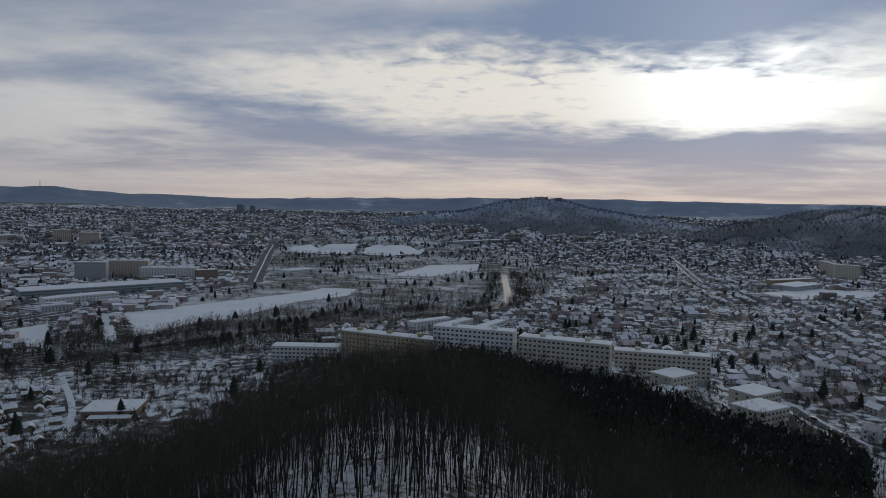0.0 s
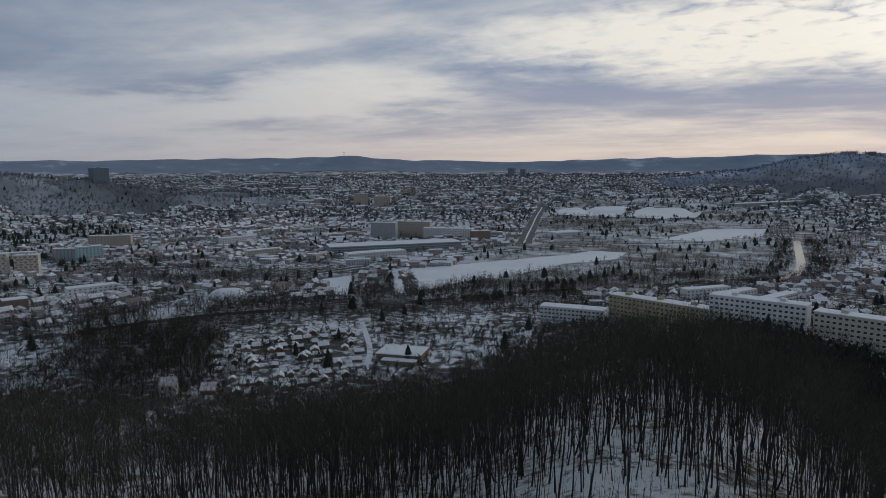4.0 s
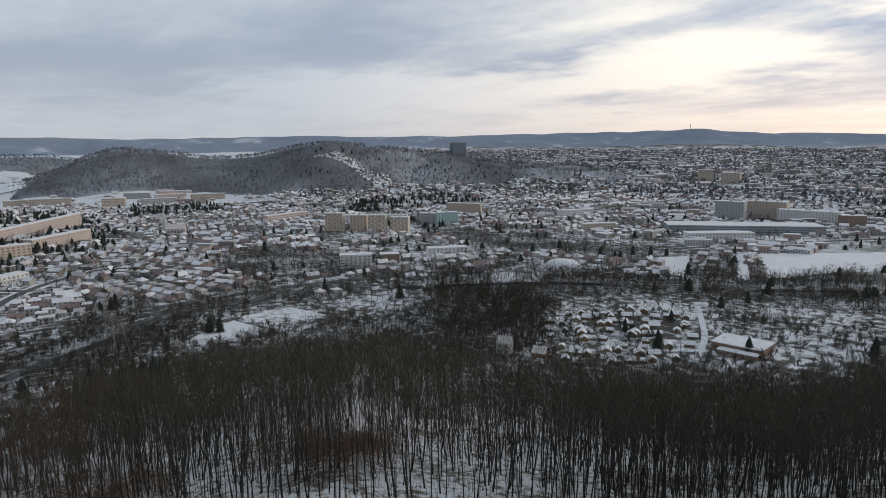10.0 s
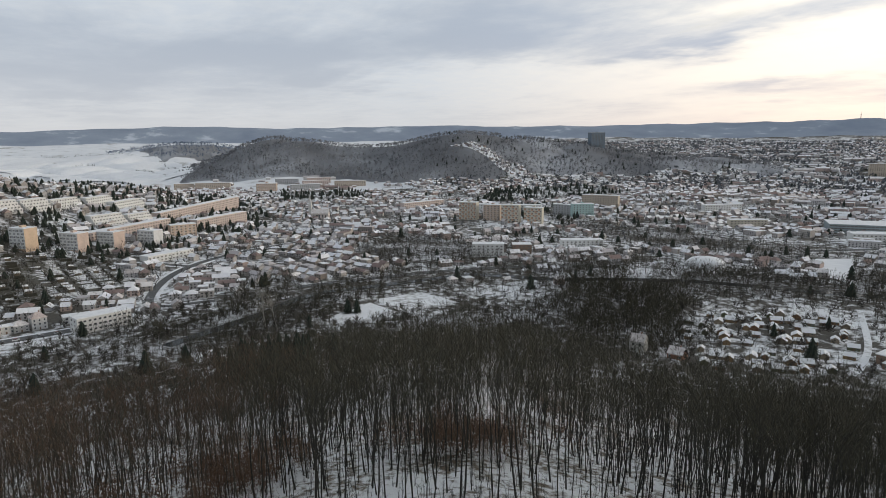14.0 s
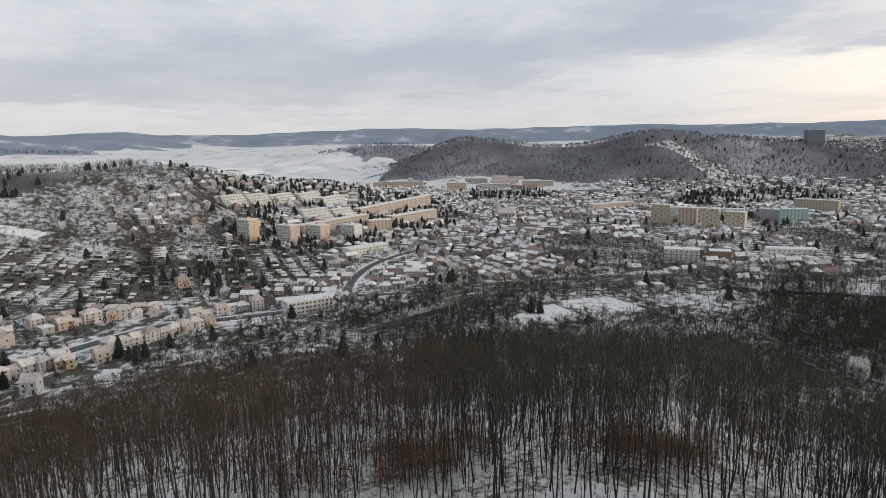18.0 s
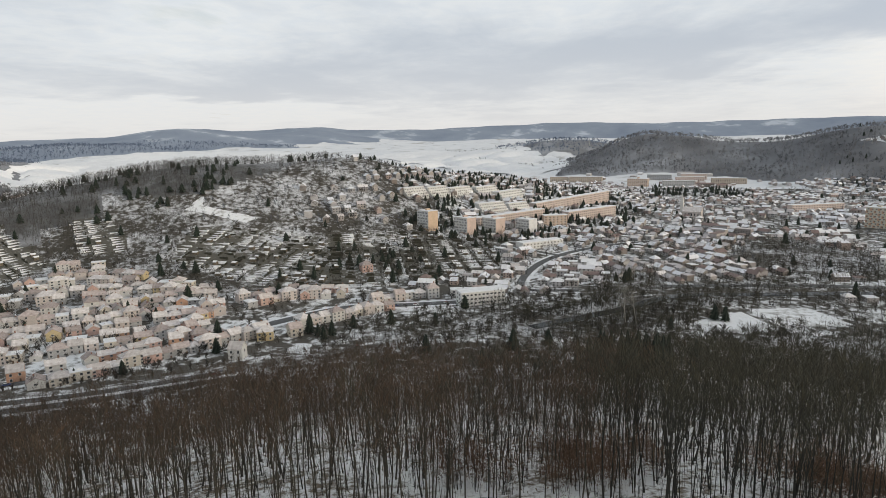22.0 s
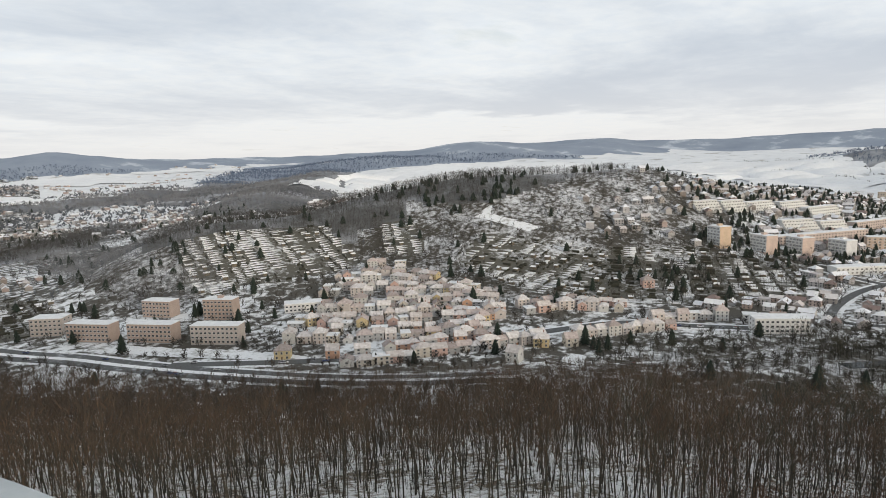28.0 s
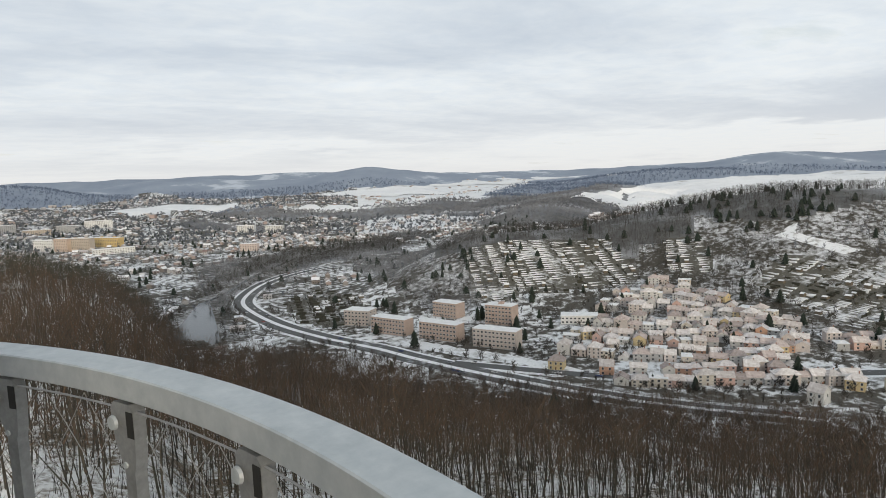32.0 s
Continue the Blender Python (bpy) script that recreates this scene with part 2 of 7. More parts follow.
SNOW = ((0.72, 0.74, 0.78), (0.86, 0.87, 0.89))
MAT = {
    "wood_floor": patched("woodland_floor_with_snow", (((0.10, 0.075, 0.05), (0.2, 0.16, 0.12)), ((0.72, 0.73, 0.75), (0.88, 0.885, 0.89)), 0.475), 2.2, 0.05),
    "park": patched("winter_grass_with_snow", (((0.1, 0.095, 0.08), (0.2, 0.19, 0.165)), ((0.6, 0.62, 0.66), (0.8, 0.81, 0.84)), 0.52), 42, 0.07),
    "litter": patched("leaf_litter_with_snow", (((0.04, 0.036, 0.03), (0.09, 0.08, 0.065)), ((0.5, 0.51, 0.54), (0.76, 0.77, 0.8)), 0.53), 6, 0.06),
    "garden": patched("garden_ground_with_snow", (((0.045, 0.041, 0.035), (0.11, 0.1, 0.085)), SNOW, 0.515), 9, 0.04),
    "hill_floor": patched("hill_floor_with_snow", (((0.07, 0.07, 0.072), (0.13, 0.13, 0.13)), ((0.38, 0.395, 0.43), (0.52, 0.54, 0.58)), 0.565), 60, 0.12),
    "open_snow": patched("open_snow", (((0.35, 0.34, 0.32), (0.5, 0.5, 0.5)), SNOW, 0.3), 60, 0.08),
    # wooded uplands with a bluish haze tone in the base colour
    "distant": patched("distant_uplands_haze_tint", (((0.15, 0.195, 0.27), (0.2, 0.25, 0.33)), ((0.45, 0.5, 0.6), (0.6, 0.65, 0.72)), 0.6), 260, 0.03),
    "slope": patched("slope_grass_with_snow", (((0.06, 0.058, 0.048), (0.13, 0.12, 0.1)), ((0.5, 0.51, 0.54), (0.75, 0.76, 0.79)), 0.56), 5, 0.06),
    # the blue of the farthest woods is distance haze, mixed into the colour
    "hazed_wood": surface("far_hill_wood", (0.09, 0.124, 0.19), (0.135, 0.173, 0.245), 90, 0.95, 0, "world"),
    "field": patched("snow_covered_field", (((0.66, 0.67, 0.7), (0.74, 0.75, 0.78)), ((0.82, 0.83, 0.86), (0.88, 0.89, 0.91)), 0.42), 45, 0.15),
    "asphalt": patched("wet_asphalt_with_slush", (((0.075, 0.077, 0.08), (0.12, 0.122, 0.125)), ((0.4, 0.42, 0.45), (0.6, 0.62, 0.65)), 0.62), 5, 0.06, 0.85),
    "verge": patched("snowy_verge", (((0.14, 0.13, 0.11), (0.2, 0.19, 0.17)), SNOW, 0.42), 6, 0.07),
    "bark": surface("grey_brown_bark", (0.03, 0.028, 0.024), (0.07, 0.064, 0.054), 0.6, 0.95, 0.4, "island", ((0.8, 0.8, 0.8), (1, 0.97, 0.93), (1.2, 1.15, 1.05), (0.95, 1.0, 0.92))),
    "twig": surface("brown_twigs", (0.05, 0.037, 0.027), (0.104, 0.077, 0.054), 2.5, 0.95, 0, "island", ((1, 1, 1), (1.2, 1.05, 1.0), (0.85, 0.85, 0.85))),
    "pale_bark": surface("pale_poplar_bark", (0.2, 0.19, 0.17), (0.34, 0.32, 0.29), 1.5, 0.9, 0.1),
    # darker bark for the olive stand, the groves and the undergrowth
    "bark_dark": surface("dark_bark", (0.016, 0.016, 0.014), (0.042, 0.041, 0.035), 0.6, 0.95, 0.4, "island", ((0.8, 0.8, 0.8), (1, 0.98, 0.95), (1.2, 1.15, 1.1))),
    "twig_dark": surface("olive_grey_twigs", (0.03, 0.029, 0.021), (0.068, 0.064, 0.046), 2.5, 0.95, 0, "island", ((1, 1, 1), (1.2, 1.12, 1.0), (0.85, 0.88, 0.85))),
    # grey twigs, paled and cooled to carry some haze in their colour
    "far_twig": surface("distant_grey_hazed_twigs", (0.12, 0.125, 0.138), (0.25, 0.256, 0.27), 110, 0.95, 0, "world", cut=(0.38, 0.62)),
    # bare trees with the bluish veil of distance painted in
    "far_bush": surface("distant_trees_haze_tint", (0.075, 0.085, 0.1), (0.12, 0.132, 0.15), 40, 0.95, 0, "world"),
    "crest_twig": surface("brown_grey_hill_twigs", (0.034, 0.032, 0.03), (0.085, 0.079, 0.073), 70, 0.95, 0, "world"),
    "slope_twig": surface("grey_brown_far_twigs", (0.028, 0.025, 0.022), (0.075, 0.067, 0.058), 30, 0.95, 0, "world"),
    "bush": surface("bare_bush_twigs", (0.034, 0.032, 0.028), (0.078, 0.07, 0.058), 3, 0.95, 0),
    "beech_leaf": surface("withered_beech_leaves", (0.085, 0.05, 0.032), (0.15, 0.09, 0.055), 1.2, 0.9, 0),
    "needle": surface("dark_conifer_needles", (0.009, 0.016, 0.012), (0.025, 0.038, 0.026), 1.5, 0.9, 0.2),
    "plaster": surface("painted_plaster", (0.82, 0.82, 0.82), (1, 1, 1), 3.5, 0.9, 0.05, "object", ((0.62, 0.58, 0.52), (0.6, 0.52, 0.38), (0.55, 0.54, 0.53), (0.66, 0.64, 0.6), (0.55, 0.42, 0.36), (0.6, 0.5, 0.42), (0.68, 0.67, 0.65), (0.5, 0.47, 0.43), (0.62, 0.47, 0.27), (0.6, 0.57, 0.55))),
    "town_wall": surface("town_plaster", (0.68, 0.68, 0.69), (0.88, 0.88, 0.9), 5, 0.9, 0, "island", ((0.52, 0.48, 0.46), (0.55, 0.51, 0.47), (0.46, 0.45, 0.45), (0.6, 0.58, 0.56), (0.5, 0.4, 0.36), (0.34, 0.31, 0.29), (0.62, 0.6, 0.59), (0.3, 0.26, 0.23))),
    "roof": surface("roof_tiles_under_snow", (0.42, 0.38, 0.37), (0.72, 0.7, 0.7), 2.2, 0.9, 0.1, "object", ((1.1, 1.1, 1.1), (0.98, 0.93, 0.9), (1.0, 1.0, 1.02), (0.85, 0.76, 0.73), (1.15, 1.14, 1.13), (0.6, 0.54, 0.52), (0.9, 0.88, 0.87))),
    "town_roof": surface("town_roof_under_snow", (0.7, 0.71, 0.74), (0.87, 0.88, 0.9), 6, 0.9, 0, "island", ((1.02, 1.02, 1.02), (0.92, 0.88, 0.86), (1, 1, 1.02), (0.72, 0.66, 0.64), (1.0, 0.99, 1.0), (0.3, 0.22, 0.2), (0.96, 0.96, 0.99), (0.6, 0.56, 0.56))),
    "flat_snow": surface("snow_on_flat_roof", (0.7, 0.71, 0.74), (0.86, 0.87, 0.89), 4, 0.85, 0.1),
    "glass": surface("dark_window_glass", (0.03, 0.035, 0.04), (0.07, 0.075, 0.085), 2, 0.12, 0),
    # lightened glass, imitating the contrast that haze takes from far windows
    "far_glass": surface("window_glass_paled_for_distance", (0.1, 0.1, 0.1), (0.22, 0.21, 0.2), 1.2, 0.2, 0),
    "frame": surface("white_window_frame", (0.6, 0.6, 0.6), (0.72, 0.72, 0.72), 1, 0.6, 0),
    "door": surface("brown_door", (0.1, 0.06, 0.035), (0.18, 0.11, 0.07), 0.8, 0.6, 0.05),
    "brick": surface("red_brick", (0.2, 0.09, 0.06), (0.33, 0.16, 0.11), 1.0, 0.9, 0.1),
    "hut": surface("weathered_hut_boards", (0.09, 0.07, 0.05), (0.2, 0.17, 0.13), 1.2, 0.9, 0.1, "object", ((1, 1, 1), (1.6, 1.3, 1.0), (0.7, 0.9, 0.7), (1.8, 1.8, 1.8), (1.3, 0.9, 0.7))),
    "hedge": surface("clipped_dark_hedge", (0.025, 0.028, 0.02), (0.06, 0.055, 0.04), 1.5, 0.95, 0.2),
    "zinc": surface("galvanised_steel", (0.46, 0.505, 0.535), (0.56, 0.605, 0.635), 0.3, 0.45, 0.015, metal=0.15),
    # darker galvanised tone for posts, brackets and masts
    "zinc_dark": surface("dark_galvanised_steel", (0.24, 0.25, 0.255), (0.36, 0.37, 0.375), 0.1, 0.5, 0.1, metal=0.4),
    # kept dark so that deck and core throw little light on the rail
    "shade_steel": surface("dark_steel_shading_rail", (0.05, 0.052, 0.055), (0.1, 0.1, 0.1), 0.5, 0.6, 0.1, metal=0.2),
    "wire": surface("steel_wire", (0.3, 0.3, 0.3), (0.45, 0.45, 0.45), 0.1, 0.4, 0, metal=0.5),
    "tyre_and_slot": surface("black_rubber_and_slot_shade", (0.015, 0.015, 0.015), (0.03, 0.03, 0.03), 0.3, 0.9, 0),
    "car_paint": surface("car_paint", (0.85, 0.85, 0.85), (1, 1, 1), 2, 0.3, 0, "object", ((0.6, 0.6, 0.62), (0.03, 0.03, 0.035), (0.25, 0.26, 0.28), (0.3, 0.04, 0.03), (0.05, 0.08, 0.2), (0.7, 0.7, 0.7))),
}
PAINT = {"ochre": (0.42, 0.34, 0.2), "white": (0.72, 0.72, 0.71), "cream": (0.6, 0.55, 0.46), "grey": (0.4, 0.41, 0.42), "beige": (0.5, 0.43, 0.36), "brown": (0.24, 0.17, 0.13), "clay": (0.46, 0.36, 0.31), "stone": (0.5, 0.44, 0.4), "dark": (0.17, 0.215, 0.26),
         "pink": (0.6, 0.5, 0.46), "orange": (0.6, 0.47, 0.38), "teal": (0.42, 0.58, 0.57), "yellow": (0.64, 0.47, 0.22), "amber": (0.66, 0.5, 0.37), "salmon": (0.62, 0.49, 0.43), "snowy": (0.72, 0.72, 0.73), "chequer": (0.6, 0.56, 0.48), "glass": (0.3, 0.36, 0.38)}
for _name, _c in PAINT.items():
    MAT["wall_" + _name] = surface(_name + "_facade", tuple(v * 0.82 for v in _c), _c, 5.0, 0.85, 0.04)


def far_cover():
    """Far land: snow, woods where the land is marked wooded, uplands tinted blue for haze at the horizon, with ragged
    edges between.
    """
    m = bpy.data.materials.new("far_snow_and_woods")
    m.use_nodes = True
    make, join = nodes_of(m.node_tree)
    b = m.node_tree.nodes["Principled BSDF"]
    b.inputs["Roughness"].default_value = 0.95
    where = make("ShaderNodeNewGeometry").outputs["Position"]
    n1 = make("ShaderNodeTexNoise", Scale=1 / 90, Detail=9.0, Roughness=0.7)
    n2 = make("ShaderNodeTexNoise", Scale=1 / 240, Detail=7.0, Roughness=0.6)
    join(where, n1.inputs["Vector"])
    join(where, n2.inputs["Vector"])

    def mixed(f, a, c):
        k = make("ShaderNodeMix")
        k.data_type = "RGBA"
        join(f, k.inputs[0])
        for s, v in ((k.inputs[6], a), (k.inputs[7], c)):
            if isinstance(v, tuple):
                s.default_value = (*v, 1)
            else:
                join(v, s)
        return k.outputs[2]

    def share(name, noise, spread):
        a = make("ShaderNodeAttribute")
        a.attribute_name = name
        k = make("ShaderNodeMath")
        k.operation = "MULTIPLY_ADD"
        join(noise, k.inputs[0])
        k.inputs[1].default_value = spread
        join(a.outputs["Fac"], k.inputs[2])
        r = ramp(make, [(0.5 + spread * 0.5 - 0.06, (0, 0, 0)), (0.5 + spread * 0.5 + 0.06, (1, 1, 1))])
        join(k.outputs[0], r.inputs[0])
        return r.outputs[0]
    snow = ramp(make, [(0.34, (0.4, 0.39, 0.38)), (0.44, (0.72, 0.74, 0.78)), (0.75, (0.86, 0.87, 0.89))])
    join(n1.outputs[0], snow.inputs[0])
    wood = ramp(make, [(0.35, (0.12, 0.125, 0.14)), (0.52, (0.21, 0.22, 0.24)), (0.68, (0.44, 0.46, 0.5))])
    join(n2.outputs[0], wood.inputs[0])
    # aerial haze is put into these blue tones
    hazed_upland = ramp(make, [(0.3, (0.2, 0.245, 0.325)), (0.58, (0.27, 0.32, 0.4)), (0.66, (0.5, 0.55, 0.63))])
    join(n2.outputs[0], hazed_upland.inputs[0])
    tone = mixed(share("hazed_upland", n1.outputs[0], 0.5), wood.outputs[0], hazed_upland.outputs[0])
    join(mixed(share("wooded", n1.outputs[0], 0.9), snow.outputs[0], tone), b.inputs["Base Color"])
    return m


MAT["far_cover"] = far_cover()


def water_surface():
    m = bpy.data.materials.new("still_river_water")
    m.use_nodes = True
    make, join = nodes_of(m.node_tree)
    b = m.node_tree.nodes["Principled BSDF"]
    b.inputs["Base Color"].default_value = (0.02, 0.025, 0.03, 1)
    b.inputs["Roughness"].default_value = 0.14
    b.inputs["Specular IOR Level"].default_value = 0.3
    w = make("ShaderNodeTexNoise", Scale=0.35, Detail=3.0)
    join(make("ShaderNodeNewGeometry").outputs["Position"], w.inputs["Vector"])
    k = make("ShaderNodeBump", Strength=0.16, Distance=0.1)
    join(w.outputs[0], k.inputs["Height"])
    join(k.outputs[0], b.inputs["Normal"])
    return m


MAT["water"] = water_surface()

# ---------------------------------------------------------------- the land
# Bearings are degrees to the left of +y; the tower stands near the origin on a wooded hill.
EYE_Z = 130.0
BEARING = (-180, -60, -33, -15, -7, 0, 8, 13, 22, 30, 46, 60, 76, 90, 106, 120, 140, 153, 160, 164, 167, 170, 176)
FALL = (.10, .2, .30, .265, .18, .148, .163, .195, .26, .275, .275, .235, .25, .27, .27, .28, .265, .215, .192, .178, .122, .082, .055)
KNEE = (700, 300, 250, 250, 270, 270, 270, 260, 260, 260, 260, 290, 280, 270, 270, 270, 280, 305, 330, 345, 480, 620, 720)

# how many degrees the uplands at the horizon rise over the eye
RIM_BEARING = (-60, -33, -26, -19, -13, -2, 4, 10, 16, 22, 26, 30.5, 34, 40, 45, 50, 56, 62, 66, 74, 77, 86, 91, 96, 102, 106, 110, 116, 122, 128, 136, 142, 148, 153, 160, 168, 176, 200)
RIM_RISE = (.5, .59, .54, .66, .68, .59, .46, .35, .2, .3, .42, .7, .63, .6, .44, .35, .38, .53, .54, .5, .46, .64, .46, .27, .28, .55, .4, .3, .1, -.05, -.05, .05, .35, .52, .52, .45, .4, .4)


def at(bearing, r):
    b = math.radians(bearing)
    return -r * math.sin(b), r * math.cos(b)


# bearing, distance, height, half-width across the view, half-width along it
HILLS = (
    (-7.8, 2900, 92, 290, 300), (-14, 2850, 34, 330, 260), (-1, 2850, 28, 300, 240), (4, 3050, 22, 260, 200), (-20, 3100, 24, 420, 260),
    (-35, 2300, 112, 370, 280), (-27, 2500, 46, 260, 260), (62, 1880, 86, 185, 230), (55, 2000, 68, 260, 200), (46, 2080, 45, 320, 170),
    (37, 2150, 12, 330, 150), (70.5, 1950, 56, 200, 200), (77.6, 2020, 90, 185, 230), (84, 2750, 60, 260, 200),
    (113, 880, 72, 190, 200), (124, 900, 38, 150, 170), (100, 980, 48, 190, 200), (92, 1150, 28, 190, 220), (137, 1250, 16, 130, 220), (134, 1650, 34, 140, 260),
    (115.5, 3900, 104, 560, 420), (124, 3250, 48, 340, 230), (131, 2080, 36, 140, 280), (128.5, 2550, 36, 150, 260), (105, 4200, 62, 330, 300), (149, 3800, 106, 430, 330), (140, 4100, 40, 420, 300),
    (164, 3900, 84, 520, 320), (176, 3300, 82, 330, 320), (31, 4300, 20, 420, 260), (50, 4400, 20, 700, 260), (-31, 3900, 40, 600, 280),
    (101.8, 975, 19, 85, 150), (89, 1250, 16, 200, 200), (137, 800, 46, 95, 125), (128, 830, 14, 70, 110), (143.5, 770, 16, 60, 100),
)


def soft_step(v):
    v = np.clip(v, 0, 1)
    return v * v * (3 - 2 * v)


def wobble(x, y, size, seed):
    """Smooth made-up unevenness between about -1 and 1."""
    r = np.random.RandomState(seed)
    out = 0
    for k in range(5):
        a, p, s = r.uniform(0, 6.283), r.uniform(0, 6.283), size * r.uniform(0.6, 1.7)
        out = out + np.sin((x * math.cos(a) + y * math.sin(a)) * 6.283 / s + p)
    return out / 3.2


def height(x, y):
    x, y = np.asarray(x, float), np.asarray(y, float)
    r = np.hypot(x, y)
    b = np.degrees(np.arctan2(-x, y))
    fall = np.interp(b, BEARING, FALL, period=360)
    knee = np.interp(b, BEARING, KNEE, period=360)
    # the tower's hill, rounded at its foot
    own = 95 - fall * np.minimum(r, knee) - 0.33 * np.maximum(r - knee, 0) + 1.2 * wobble(x, y, 90, 3)
    shelf = 28 * np.exp(-((b + 6) / 15) ** 2) * (1 - soft_step((r - 440) / 260))
    base = 72 * soft_step((r - 1300) / 3000) + shelf + 1.0 * wobble(x, y, 400, 5) * soft_step((r - 500) / 500)
    z = 7 * np.logaddexp(own / 7, base / 7)
    for hb, hr, hh, wa, wb in HILLS:
        cx, cy = at(hb, hr)
        c, s = math.cos(math.radians(hb)), math.sin(math.radians(hb))
        u, v = (x - cx) * c + (y - cy) * s, -(x - cx) * s + (y - cy) * c
        z = z + hh * np.exp(-(u / wa) ** 2 - (v / wb) ** 2)
    rough = soft_step((r - 1500) / 800)
    z = z + rough * (5 * wobble(x, y, 420, 8) + 2.5 * wobble(x, y, 170, 9))
    z = z - 24 * rough * (1 - soft_step((r - 2500) / 300)) * np.exp(-(wobble(x, y, 300, 12) / 0.24) ** 2)
    # far uplands that close the horizon
    far = 54 + 81.2 * np.interp(b, RIM_BEARING, RIM_RISE, period=360) + 1.5 * np.sin(b * 1.7)
    return z + far * np.exp(-((r - 4650) / 270) ** 2)

# ---------------------------------------------------------------- the plan, in metres
ROADS = {
    "riverside_road": [(-336, -136), (-296, -212), (-271, -308), (-259, -377), (-254, -420), (-242, -474), (-235, -543), (-238, -611), (-250, -679), (-278, -735), (-324, -795), (-382, -841), (-444, -864), (-502, -844)],
    "village_street": [(-272, -349), (-316, -266), (-347, -227), (-377, -201), (-423, -163), (-474, -112), (-485, -63), (-502, 4)],
    "tram_line": [(-300, -275), (-310, -217), (-335, -166), (-365, -109), (-408, -46), (-462, 13), (-503, 74), (-541, 167), (-578, 269)],
    "quay_road": [(-711, 24), (-673, 80), (-669, 160)],
    "bank_road": [(-548, 139), (-549, 219), (-543, 295), (-518, 380), (-480, 435)],
    "motorway": [(-297, 1047), (-360, 1324), (-435, 1660), (-489, 1906), (-602, 2240), (-757, 2572)],
    "field_road": [(-451, 668), (-420, 737), (-365, 829), (-295, 973), (-170, 1082), (-23, 1153)],
    "valley_street": [(-532, 69), (-543, 23), (-651, 51), (-735, 123), (-798, 235)],
    "long_street": [(595, 1711), (506, 1367), (456, 1164)],
    "near_lane": [(229, 423), (230, 393), (235, 358)],
    "allotment_lane": [(-203, 357), (-226, 404), (-278, 481)],
}
RIVER = [(117, 1238), (106, 1077), (94, 927), (70, 831), (12, 794), (-58, 733), (-166, 658), (-230, 595), (-312, 519), (-395, 456), (-433, 409), (-471, 345), (-523, 296), (-520, 207), (-515, 142), (-478, 96), (-429, 25), (-152, -535), (-176, -597), (-198, -655), (-224, -723), (-261, -761), (-336, -863), (-453, -989), (-579, -1068)]
FIELDS = {
    "river_meadow": [(-357, 739), (-282, 611), (-261, 679), (-218, 742), (-184, 841), (-129, 912), (-125, 994), (-179, 995), (-201, 932), (-258, 853), (-306, 794)],
    "arable_field": [(-389, 1614), (-409, 1810), (-242, 1961), (-225, 1588)],
    "arable_field_2": [(-212, 1610), (-214, 1940), (-45, 1819), (-55, 1667), (-126, 1567)],
    "corner_meadow": [(-418, 633), (-400, 670), (-327, 555), (-366, 567)],
    "meadow_strip": [(-373, 722), (-365, 726), (-291, 595), (-301, 590)],
    "park_meadow": [(-94, 1173), (-28, 1387), (82, 1435), (68, 1291), (-23, 1170)],
    "airfield": [(-2680, -521), (-3088, -270), (-2713, 119), (-2389, 230), (-1875, 214), (-1849, 65), (-1999, -70), (-2337, -246)],
    "ridge_field": [(-1523, -1367), (-1852, -1472), (-2444, -1568), (-2780, -1500), (-3000, -1250), (-3000, -862), (-2232, -556), (-1634, -469), (-1359, -634), (-1368, -923), (-1547, -1089)],
    "valley_field": [(-1591, -2799), (-1925, -2768), (-1842, -2327), (-1569, -2396)],
    "valley_field_2": [(-2049, -2778), (-2598, -2649), (-2336, -2459), (-2024, -2707)],
    "valley_field_3": [(-1191, -2262), (-1298, -2076), (-1168, -1925), (-1068, -2032)],
    "hill_meadow": [(-668, -323), (-694, -319), (-702, -316), (-681, -309), (-678, -247), (-662, -255), (-666, -294)],
    "park_lawn": [(-477, 180), (-482, 224), (-436, 236), (-431, 187)],
    "park_lawn_2": [(-442, 131), (-469, 175), (-434, 183), (-414, 158)],
    "lake_ice": [(-448, -2622), (-756, -2791), (-1005, -2712), (-933, -2491), (-614, -2415)],
    "slope_field": [(-1392, -2872), (-1685, -2846), (-1876, -2453), (-1563, -2362)],
    "slope_field_2": [(-1049, -2361), (-1176, -2332), (-1323, -2002), (-1046, -1917), (-988, -2134)],
    "school_field": [(480, 1020), (633, 1105), (718, 1076), (650, 998), (513, 966)],
}
